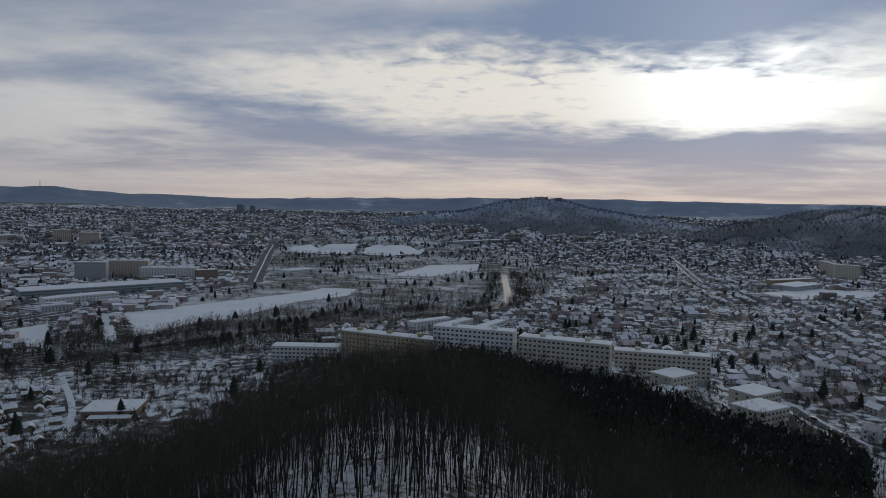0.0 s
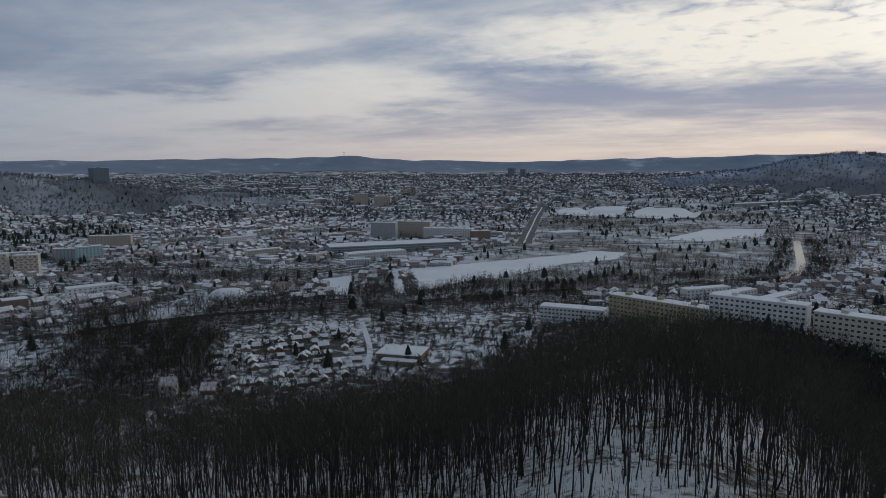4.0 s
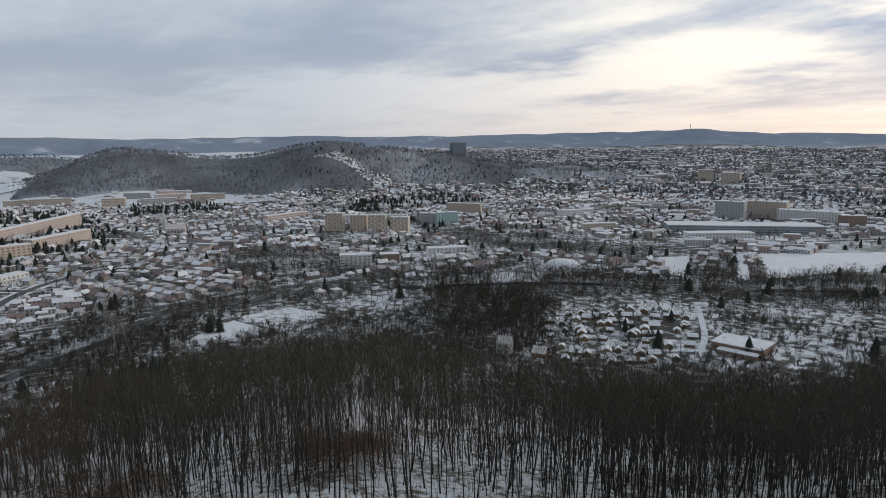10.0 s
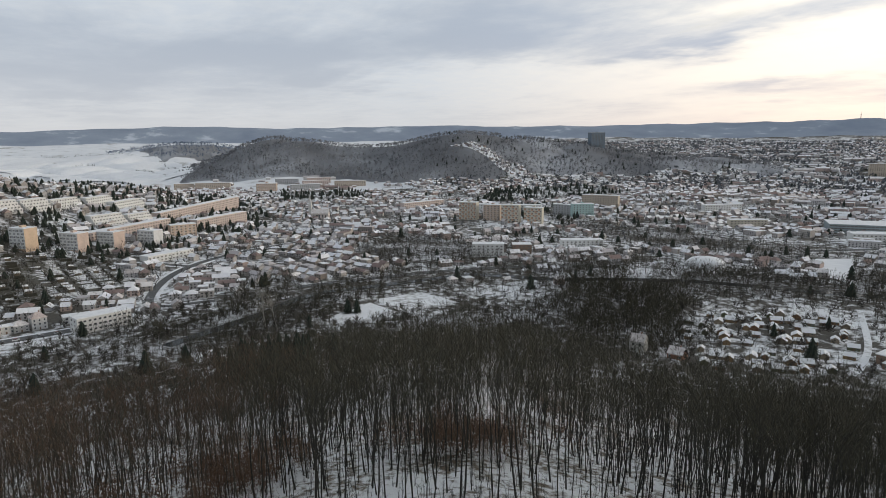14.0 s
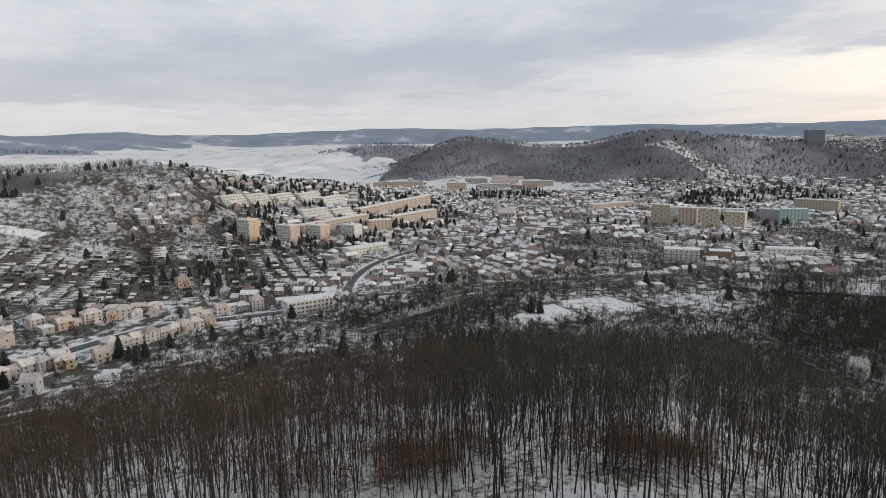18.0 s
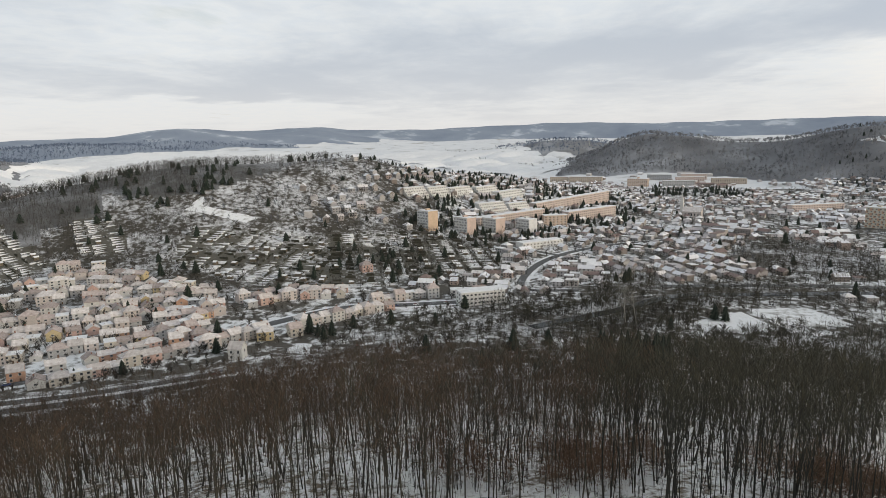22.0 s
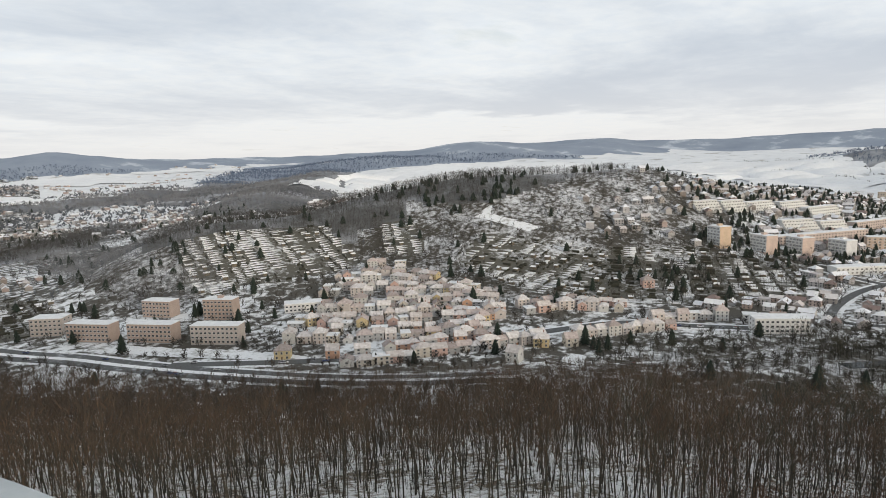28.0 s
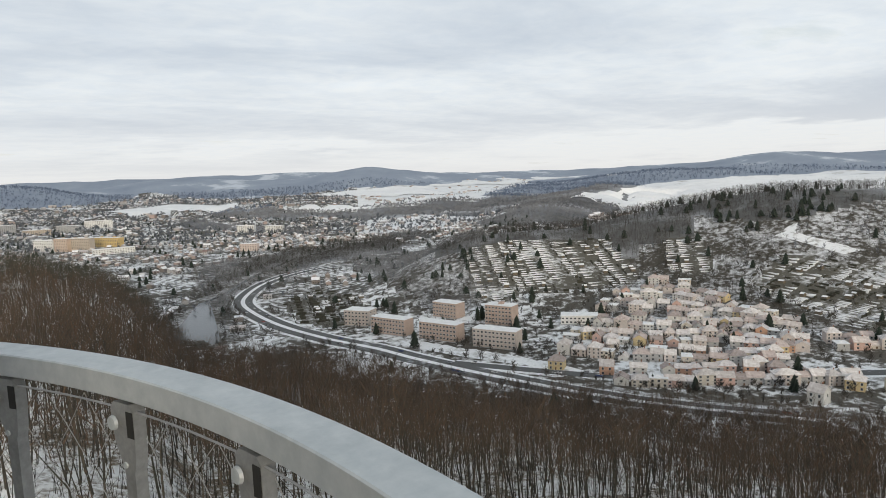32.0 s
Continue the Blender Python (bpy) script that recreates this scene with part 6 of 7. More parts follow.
TINT = {"white": (0.62, 0.61, 0.59), "cream": (0.62, 0.57, 0.5), "yellow": (0.62, 0.5, 0.3), "pink": (0.58, 0.4, 0.35), "orange": (0.56, 0.34, 0.24), "grey": (0.42, 0.42, 0.42), "green": (0.45, 0.5, 0.38), "brick": (0.3, 0.15, 0.1), "pale": (0.6, 0.54, 0.51)}
for _n, _c in TINT.items():
    MAT["house_" + _n] = surface(_n + "_house_plaster", tuple(v * 0.8 for v in _c), _c, 2.5, 0.9, 0.06)


def house(tint, kind, long=10.0, deep=9.0, floors=2, windows=True):
    """A family house: walls, snowy roof, chimney, door and windows."""
    eaves, words = 2.9 * floors + 0.3, {"gable": "gabled", "hip": "hipped", "flat": "flat"}[kind]
    top = tagged(new("house"), f"{tint} plastered house with snowy {words} roof in a street", "house", "houses of the village")
    ridge = eaves + deep * 0.36
    wall = MAT["house_" + tint]
    if kind == "gable":
        part("wall", gable_wall(long, deep, eaves, ridge), wall, top)
        part("roof", gable_roof(long, deep, eaves, ridge), MAT["roof"], top, "snow-covered tiled roof")
    elif kind == "hip":
        part("wall", boxed((-long / 2, long / 2, -deep / 2, deep / 2, -1.5, eaves)), wall, top)
        part("roof", hip_roof(long, deep, eaves, ridge), MAT["roof"], top, "snow-covered hipped roof")
    else:
        part("wall", boxed((-long / 2, long / 2, -deep / 2, deep / 2, -1.5, eaves)), wall, top)
        part("roof", boxed((-long / 2 - 0.3, long / 2 + 0.3, -deep / 2 - 0.3, deep / 2 + 0.3, eaves, eaves + 0.4), (-1.5, 1.2, -1.5, 1.0, eaves + 0.4, eaves + 1.2)), MAT["flat_snow"], top, "flat roof under snow")
    if kind != "flat":
        part("chimney", boxed((1.3, 1.9, 0.6, 1.2, eaves + 0.6, ridge + 0.9), (1.2, 2.0, 0.5, 1.3, ridge + 0.9, ridge + 1.05)), MAT["brick"], top, "brick chimney")
    n = max(2, int(long / 3.3))
    for side in (-1,):
        for f in range(floors):
            for k in range(n):
                x = (k + 0.5) * long / n - long / 2
                if side < 0 and f == 0 and k == n // 2:
                    continue
                same_part("window", WINDOW, top, pose(x, side * (deep / 2 + 0.02), 1.6 + 2.9 * f, 0, 0, 0 if side > 0 else 180))
    for side in (-1, 1):
        same_part("window", WINDOW, top, pose(side * (long / 2 + 0.02), 0.4, 1.6 + 2.9 * (floors - 1), 0, 0, 90 * -side))
    x = (n // 2 + 0.5) * long / n - long / 2
    part("door", boxed((x - 0.5, x + 0.5, -deep / 2 - 0.06, -deep / 2 + 0.02, 0.0, 2.1)), MAT["door"], top, "brown front door")
    return top


def build_village():
    rs = np.random.RandomState(33)
    protos, shown = {}, set()
    for t in ("white", "cream", "pale", "pink", "yellow", "grey", "orange"):
        for kind, long, deep in (("gable", 9.5, 9.0), ("hip", 11.0, 10.0), ("flat", 10.0, 9.5)):
            if kind == "flat" and t not in ("white", "grey", "cream"):
                continue
            protos[t, kind] = house(t, kind, long, deep)
    for t in ("white", "cream", "pale"):
        protos[t, "tall"] = house(t, "hip", 12.0, 11.0, 3)
        protos[t, "low"] = house(t, "gable", 13.0, 8.0, 1)
    protos["brick", "gable"] = house("brick", "gable", 10, 9, 1)

    def put(key, x, y, ang, s):
        ob = protos[key] if key not in shown else copy_thing(protos[key], Matrix())
        shown.add(key)
        # the front with its windows looks to the valley
        a = radians(ang)
        if math.sin(a) * -x + math.cos(a) * y < 0:
            ang += 180
        ob.matrix_basis = pose(x, y, float(height(x, y)), 0, 0, ang)
        ob.scale = s
    taken = []

    def free(x, y, gap):
        return all((x - a) ** 2 + (y - b) ** 2 > gap * gap for a, b in taken)
    for x, y, t in SINGLES:
        key = (t, "hip" if t in ("yellow", "pink") else "gable")
        put(key, x, y, math.degrees(math.atan2(y, x)) + 90 + rs.uniform(-25, 25), (0.9, 0.9, rs.uniform(0.9, 1.1)))
        taken.append((x, y))
    tints = ["white"] * 10 + ["cream"] * 3 + ["pale"] * 6 + ["pink"] * 3 + ["yellow"] + ["grey"] * 4 + ["orange"]
    for name, line in STREETS.items():
        front = name in ("row_a", "row_b", "row_c")
        p = smooth_line(line, 1.0)
        d = np.gradient(p, axis=0)
        away = 0.0
        step = np.concatenate([[0], np.cumsum(np.hypot(*np.diff(p, axis=0).T))])
        while away < step[-1]:
            k = int(np.searchsorted(step, away))
            k = min(k, len(p) - 1)
            ang = math.degrees(math.atan2(d[k, 1], d[k, 0]))
            n = np.array([-d[k, 1], d[k, 0]]) / np.hypot(*d[k])
            for side in (-1, 1):
                if rs.uniform() < 0.12:
                    continue
                x, y = p[k] + n * side * (rs.uniform(10.0, 13.0) if front else rs.uniform(5.8, 10.0))
                if not free(x, y, 7.4) or not clear_of(np.array([x]), np.array([y]), 4.5)[0]:
                    continue
                t = tints[rs.randint(len(tints))]
                kind = ("gable", "gable", "hip", "flat", "tall", "low")[rs.randint(6)]
                if (t, kind) not in protos:
                    kind = "gable"
                put((t, kind), x, y, ang + (180 if side > 0 else 0) + rs.uniform(-4, 4) + (90 if rs.uniform() < (0.1 if front else 0.3) else 0), (rs.uniform(0.75, 1.25), rs.uniform(0.7, 0.98), rs.uniform(0.62, 0.88)))
                taken.append((x, y))
            away += rs.uniform(7.6, 11.0)
    for key, ob in protos.items():
        if key not in shown:
            for c in list(ob.children_recursive) + [ob]:
                bpy.data.objects.remove(c)
    return taken


CHEQUERED = {"chequer": "chequered cream", "amber": "yellow-ended chequered", "salmon": "pink-ended chequered", "snowy": "white chequered"}


def block(x, y, ang, long, floors, deep, colour):
    """A block of flats, offices or a hall, with its front along the line from (x, y)."""
    tall = floors * 3.1 + 1.3
    kinds = {"glass": ("long glazed hall with a flat snowy roof", "hall"), "dark": ("dark high-rise tower block seen far over the town", "tower block")}
    words, cat = kinds.get(colour, (f"{CHEQUERED.get(colour, colour)} panel block of flats with flat snowy roof", "apartment block"))
    top = tagged(new("apartment_block"), words, cat)
    c, s = math.cos(radians(ang)), math.sin(radians(ang))
    mx, my = x + c * long / 2, y + s * long / 2
    base = float(min(height(x, y), height(mx, my), height(x + c * long, y + s * long)))
    level = float(height(mx, my))
    top.matrix_basis = pose(x, y, level, 0, 0, ang)
    wall = MAT["wall_" + colour]
    part("wall", boxed((0, long, 0, deep, base - level - 2.0, tall)), wall, top)
    part("roof", boxed((-0.25, long + 0.25, -0.25, deep + 0.25, tall, tall + 0.45)), MAT["flat_snow"], top, "flat roof under snow")
    r = math.hypot(x, y)
    if floors >= 5:
        n = max(1, int(long / 24))
        for k in range(n):
            u = (k + 0.5) * long / n
            part("roof_hut", boxed((u - 1.8, u + 1.8, deep * 0.35, deep * 0.7, tall + 0.45, tall + 2.1), (u - 1.9, u + 1.9, deep * 0.35 - 0.1, deep * 0.7 + 0.1, tall + 2.1, tall + 2.3)), wall, top)
    bays = max(2, int(long / (3.1 if r < 620 else 4.4)))
    if r < 620:
        for f in range(floors):
            for k in range(bays):
                same_part("window", PANEL_WINDOW, top, pose((k + 0.5) * long / bays, -0.03, 2.4 + 3.1 * f, 0, 0, 180))
            for end, turn in ((-0.03, 90), (long + 0.03, -90)):
                if deep > 13:
                    for k in range(2):
                        same_part("window", PANEL_WINDOW, top, pose(end, deep * (0.3 + 0.4 * k), 2.4 + 3.1 * f, 0, 0, turn))
        part("plinth", boxed((-0.08, long + 0.08, -0.08, deep + 0.08, base - level - 2.0, 0.5)), MAT["wall_grey"], top)
    else:
        bm = bmesh.new()
        for f in range(floors):
            shift = (f % 2) * 0.5 if colour == "chequer" else 0
            wide = 0.38 if colour != "glass" else 0.85
            for k in range(bays):
                u = (k + 0.25 + shift * 0.5) * long / bays
                bm_box(bm, u, u + wide * long / bays, -0.12, 0.1, 1.6 + 3.1 * f, 2.95 + 3.1 * f)
        part("glazing", bm, MAT["far_glass"], top, "rows of small dark windows")["kind"] = "stuff"
        if colour in ("amber", "salmon", "snowy"):
            part("front", boxed((0.1, long - 0.1, -0.08, 0.02, 0.4, tall - 0.2)), MAT["wall_white"], top, "white front with dark chequers")
            bm = bmesh.new()
            cols = max(5, int(long / 2.6))
            for f in range(floors):
                for k in range(f % 2, cols, 2):
                    bm_box(bm, (k + 0.1) * long / cols, (k + 0.95) * long / cols, -0.14, 0.0, 1.3 + 3.1 * f, 3.4 + 3.1 * f)
            part("facade_panel", bm, MAT["wall_grey"], top, "grey chequer panels")["kind"] = "stuff"
        if colour in ("chequer", "orange"):
            bm = bmesh.new()
            for f in range(floors):
                for k in range(f % 2, bays, 2):
                    u = k * long / bays
                    bm_box(bm, u, u + 0.24 * long / bays + (1.6 if colour == "chequer" else 0.4), -0.09, 0.05, 0.3 + 3.1 * f, 3.3 + 3.1 * f)
            part("facade_panel", bm, MAT["house_orange" if colour == "chequer" else "house_pale"], top, "alternating coloured facade panels")["kind"] = "stuff"
    return top


def town_house_shape(long, deep, eaves, ridge, kind):
    x, y, o = long / 2, deep / 2, 0.5
    pieces = [(*box_arrays(-x, x, -y, y, -2, eaves), 0)]
    if kind == "gable":
        pieces.append((np.array([(-x, -y, eaves), (-x, y, eaves), (-x, 0, ridge), (x, -y, eaves), (x, y, eaves), (x, 0, ridge)]), np.array([(0, 2, 1), (3, 4, 5)]), 0))
        drop = o * (ridge - eaves) / y
        pieces.append((np.array([(-x - o, -y - o, eaves - drop), (x + o, -y - o, eaves - drop), (x + o, 0, ridge + 0.2), (-x - o, 0, ridge + 0.2), (x + o, y + o, eaves - drop), (-x - o, y + o, eaves - drop), (-x - o, 0, ridge - 0.3), (x + o, 0, ridge - 0.3)]),
                       np.array([(0, 1, 2), (0, 2, 3), (3, 2, 4), (3, 4, 5), (0, 3, 6), (5, 6, 3), (1, 7, 2), (4, 2, 7)]), 1))
    elif kind == "hip":
        k = max(0.3, x - y)
        pieces.append((np.array([(-x - o, -y - o, eaves - 0.2), (x + o, -y - o, eaves - 0.2), (x + o, y + o, eaves - 0.2), (-x - o, y + o, eaves - 0.2), (-k, 0, ridge), (k, 0, ridge)]), np.array([(0, 1, 5), (0, 5, 4), (1, 2, 5), (2, 3, 4), (2, 4, 5), (3, 0, 4)]), 1))
    else:
        pieces.append((*box_arrays(-x - 0.3, x + 0.3, -y - 0.3, y + 0.3, eaves, eaves + 0.45), 1))
    for s in (-1, 1):
        n = max(2, int(long / 3.5))
        for f in range(max(1, int(eaves / 2.8))):
            for k in range(n):
                u, z0 = (k + 0.5) * long / n - x, 0.9 + 2.8 * f
                v = np.array([(u - 0.7, s * (y + 0.05), z0), (u + 0.7, s * (y + 0.05), z0), (u + 0.7, s * (y + 0.05), z0 + 1.5), (u - 0.7, s * (y + 0.05), z0 + 1.5)])
                pieces.append((v, np.array([(0, 1, 2), (0, 2, 3)]) if s < 0 else np.array([(0, 2, 1), (0, 3, 2)]), 2))
    return shape_of(pieces)


def build_town(taken):
    rs = np.random.RandomState(44)
    shapes = [town_house_shape(*a) for a in ((10, 9, 5.6, 9, "gable"), (13, 9, 5.6, 9, "gable"), (11, 10, 6, 9.5, "hip"), (17, 10, 6, 9.2, "gable"), (12, 10, 6.5, 7, "flat"), (9, 8, 3.2, 6.5, "gable"), (24, 12, 11, 12, "flat"), (30, 11, 8.6, 12, "gable"))]
    # districts, each with its own street grid
    seeds = np.array([at(b, r) for b in range(-40, 181, 11) for r in (520, 760, 1060, 1450, 1950, 2600, 3300)]) + rs.uniform(-120, 120, (147, 2))
    turn = rs.uniform(0, math.pi / 2, len(seeds))
    town, far = Soup(), Soup()
    spots = []
    for r0, r1, along, across in ((330, 900, 13, 34), (900, 1600, 15, 40), (1600, 4150, 26, 62)):
        for k, (sx, sy) in enumerate(seeds):
            if not r0 - 500 < math.hypot(sx, sy) < r1 + 700:
                continue
            g = 520 if r0 > 1500 else 330
            u, v = [a.ravel() for a in np.meshgrid(np.arange(-g, g, along), np.arange(-g, g, across))]
            u, v = np.concatenate([u, u + along / 2]), np.concatenate([v - across * 0.27, v + across * 0.27])
            c, s = math.cos(turn[k]), math.sin(turn[k])
            u = u + rs.uniform(-2, 2, len(u))
            v = v + rs.uniform(-1.5, 1.5, len(v))
            x, y = sx + u * c - v * s, sy + u * s + v * c
            r, b = np.hypot(x, y), bearing_of(x, y)
            b = np.where(b > 270, b - 360, b)
            own = ((x[:, None] - seeds[None, :, 0]) ** 2 + (y[:, None] - seeds[None, :, 1]) ** 2).argmin(1) == k
            ok = own & (r > r0) & (r < r1) & (b > -38) & (b < 179)
            x, y, r, b, u = x[ok], y[ok], r[ok], b[ok], u[ok]
            ok = ~own_wood(x, y) & ~hill_wood(x, y) & ~in_field(x, y) & clear_of(x, y, 8)
            for p in [*GROVES.values(), *PINE_BELTS.values(), *CLEARINGS.values()]:
                ok &= ~inside(p, x, y)
            for n in ("village", "allotments", "parkland", "slope_gardens", "slope_gardens_2", "slope_gardens_3", "slope_gardens_4", "scrub", "bend_gardens"):
                ok &= ~inside(ZONES[n], x, y)
            open_ = wobble(x, y, 260, 81) + 0.6 * wobble(x, y, 110, 82)
            ok &= (open_ < np.where(r < 1600, 0.5, 0.6)) | inside(ZONES["lower_town"], x, y)
            ok &= (b > 2) | (r > 1500) | (wobble(x, y, 130, 84) < 0.35)
            ok &= ~((b < -1) & (r < 500)) & ~((b > -12) & (b < 14) & (r < 600))
            # country without houses: the park by the river, the ridge and the fields beyond
            low = inside(ZONES["lower_town"], x, y)
            ok &= low | ~((b > 46) & (b < 84) & (r < 560)) & ~((b > 10) & (b < 48) & (r < 640)) & (low | ~((b > 84) & (b < 160) & (r < 640)))
            villas = inside(ZONES["villa_slope"], x, y)
            ok &= (villas | ~((b > 98) & (b < 150) & (r < 1250))) & ~((b > 66) & (b < 130) & (r > 1750)) & ~((b > 130) & (b < 146) & (r > 2100) & (open_ > -0.3))
            ok &= ~((b > 150) & (r > 700) & (r < 1150) & (open_ > -0.2)) & (rs.uniform(0, 1, len(x)) < np.where(r < 700, 0.7, np.where(r < 1600, 0.85, 0.65)) * np.where(b > 130, 0.42, 1) * np.where(villas, 0.6, 1) + 0.4 * low)
            ok &= ~((r > 3400) & (open_ > 0))
            x, y, r, b = x[ok], y[ok], r[ok], b[ok]
            big = wobble(x, y, 500, 83) + 0.55 * ((b > 8) & (b < 40) & (r > 800)) + rs.uniform(-0.7, 0.7, len(x)) - (r < 800)
            pick = np.where(big > 1.15, rs.choice([6, 7], len(x)), rs.choice([0, 1, 2, 3, 4, 5], len(x), p=[0.3, 0.15, 0.2, 0.12, 0.13, 0.1]))
            ang = turn[k] + rs.uniform(-0.06, 0.06, len(x)) + (rs.uniform(0, 1, len(x)) < 0.25) * math.pi / 2
            for n in range(8):
                a = pick == n
                plain = tuple(q[shapes[n][2] < 2] if i else q for i, q in enumerate(shapes[n]))
                grow = 0.76 if r0 < 1500 else 1.2
                for soup, model, sel in ((town, shapes[n], a & (r < 1600)), (far, plain, a & (r >= 1600))):
                    soup.many(model, x[sel], y[sel], height(x[sel], y[sel]), ang[sel], rs.uniform(0.85, 1.15, sel.sum()) * grow, rs.uniform(0.85, 1.1, sel.sum()) * grow, rs.uniform(0.55, 0.9, sel.sum()))
    # cottages on the cleared strip of the hill
    for name in ("cottage_slope", "cottage_slope_2"):
        x, y = scatter(17, 1400, 1900, 40, 75, 91)
        ok = inside(CLEARINGS[name], x, y)
        x, y = x[ok], y[ok]
        town.many(shapes[5], x, y, height(x, y), rs.uniform(0, 3, len(x)), *(rs.uniform(0.7, 1.1, len(x)),) * 3)
    mats = [MAT["town_wall"], MAT["town_roof"], MAT["glass"]]
    town.thing("town_houses", mats, "close-built town houses with snowy roofs in the valley", "houses")
    far.thing("far_town", mats, "far suburbs with snowy roofs spreading to the hills", "town")


TAKEN = build_village()
for _b in BLOCKS:
    block(*_b)
build_town(TAKEN)


# ---------------------------------------------------------------- the tower's platform and handrail
RING_X, RING_Y, RING_R, RAIL_TOP = 2.178, -0.679, 2.625, 129.6


def ring_mesh(name, r0, r1, z0, z1, mat, steps=160, bevel=0.004):
    """A closed ring of box section, its edges slightly rounded."""
    sec = ((r0, z0 + bevel), (r0 + bevel, z0), (r1 - bevel, z0), (r1, z0 + bevel), (r1, z1 - bevel), (r1 - bevel, z1), (r0 + bevel, z1), (r0, z1 - bevel))
    a = np.arange(steps) * 2 * math.pi / steps
    v = np.stack([np.stack([r * np.cos(a), r * np.sin(a), np.full(steps, z)], 1) for r, z in sec], 1).reshape(-1, 3)
    k = len(sec)
    i, j = np.meshgrid(np.arange(steps), np.arange(k), indexing="ij")
    i2, j2 = (i + 1) % steps, (j + 1) % k
    f = np.stack([i * k + j, i2 * k + j, i2 * k + j2, i * k + j2], 2).reshape(-1, 4)
    return from_arrays(name, v, f, [mat])


def build_tower():
    top = tagged(new("lookout_platform"), "round steel lookout platform on a tall central column", "platform", kind="structure")
    top.matrix_basis = pose(RING_X, RING_Y, 0)
    ground = float(height(RING_X, RING_Y))
    # the unseen deck is darkened to dim the handrail's inner face
    same_part("deck", ring_mesh("deck", 0.35, 2.72, 128.3, 128.45, MAT["shade_steel"], 96), top, Matrix())
    same_part("edge_beam", ring_mesh("edge_beam", 2.66, 2.78, 128.1, 128.5, MAT["zinc"], 96), top, Matrix())
    same_part("column", ring_mesh("column", 0.1, 0.35, ground - 1, 128.4, MAT["zinc"], 48), top, Matrix())
    # unseen core, added only to block light from the handrail's inner face
    same_part("stair_core", ring_mesh("stair_core", 1.3, 1.65, 128.45, 133.5, MAT["shade_steel"], 64), top, Matrix())
    rail = tagged(new("railing"), "curved galvanised steel railing with cable net round the platform", "railing")
    rail.matrix_basis = pose(RING_X, RING_Y, 0)
    same_part("handrail", ring_mesh("handrail", 2.592, 2.684, RAIL_TOP - 0.056, RAIL_TOP, MAT["zinc"], 240, 0.003), rail, Matrix())
    same_part("cable", ring_mesh("cable", 2.5975, 2.6025, RAIL_TOP - 0.0805, RAIL_TOP - 0.0755, MAT["wire"], 200, 0.002), rail, Matrix())
    # posts: a tapering flat bar, the head's slot a black block, held by one bolt
    bm = bmesh.new()
    outline = ((-0.03, -0.062), (0.03, -0.062), (0.042, -0.075), (0.043, -0.115), (0.03, -0.165), (0.012, -0.2), (0.006, -0.215), (0.004, -1.12), (-0.03, -1.12), (-0.03, -0.215), (-0.036, -0.19), (-0.042, -0.13), (-0.042, -0.075))
    lo = [bm.verts.new((-0.014, u, v)) for u, v in outline]
    hi = [bm.verts.new((0.014, u, v)) for u, v in outline]
    bm.faces.new(lo)
    bm.faces.new(hi[::-1])
    for k in range(len(outline)):
        bm.faces.new((lo[k], hi[k], hi[(k + 1) % len(outline)], lo[(k + 1) % len(outline)]))
    bmesh.ops.recalc_face_normals(bm, faces=bm.faces)
    post = bpy.data.meshes.new("post")
    bm.to_mesh(post)
    bm.free()
    post.materials.append(MAT["zinc_dark"])
    bm = bmesh.new()
    bmesh.ops.create_cone(bm, cap_ends=True, segments=12, radius1=0.017, radius2=0.015, depth=0.007)
    bolt = bpy.data.meshes.new("bolt")
    bm.to_mesh(bolt)
    bm.free()
    bolt.materials.append(MAT["zinc"])
    fork = bpy.data.meshes.new("bracket")
    bm = boxed((-0.03, -0.014, -0.02, 0.02, -0.14, -0.055), (0.014, 0.03, -0.02, 0.02, -0.14, -0.055), (-0.03, 0.03, -0.02, 0.02, -0.075, -0.06))
    bm.to_mesh(fork)
    bm.free()
    fork.materials.append(MAT["zinc_dark"])
    # solid black block that paints the shade inside an open slot
    hole = bpy.data.meshes.new("slot")
    bm = boxed((-0.0155, 0.0155, -0.04, -0.016, -0.135, -0.078))
    bm.to_mesh(hole)
    bm.free()
    hole.materials.append(MAT["tyre_and_slot"])
    n = 36
    for k in range(n):
        ang = 360 * (k + POST_SHIFT) / n
        m = pose(0, 0, 0, 0, 0, ang) @ pose(RING_R - 0.02, 0, RAIL_TOP)
        p = same_part("post", post, rail, m)
        same_part("bolt", bolt, p, pose(-0.022, 0.026, -0.108, 0, -90, 0))
        same_part("bolt", bolt, p, pose(-0.016, 0.0, -0.2, 0, -90, 0) @ Matrix.Scale(0.45, 4))
        same_part("slot", hole, p, Matrix())
    # the net: wires that cross in diamonds below the handrail
    net = Soup()
    cells, rows, drop = 100, 11, 0.091
    bow = np.random.RandomState(3).uniform(-0.012, 0.012, (rows + 1, cells * 2))
    for way_ in (1, -1):
        for c in range(cells):
            pts = []
            for q in range(rows + 1):
                a = 2 * math.pi * (c + 0.5 * way_ * q + 0.35) / cells
                z = RAIL_TOP - 0.078 - drop * q + bow[q, c]
                pts.append(((RING_R - 0.008) * math.cos(a), (RING_R - 0.008) * math.sin(a), z))
            v, t = stick(np.array(pts), [0.0013] * rows, 3)
            net.add(v, t)
    ob = same_part("cable_net", net.mesh("cable_net", [MAT["wire"]]), rail, Matrix())
    ob["kind"], ob["label"] = "stuff", "thin steel wire net"


POST_SHIFT = 0.88
build_tower()


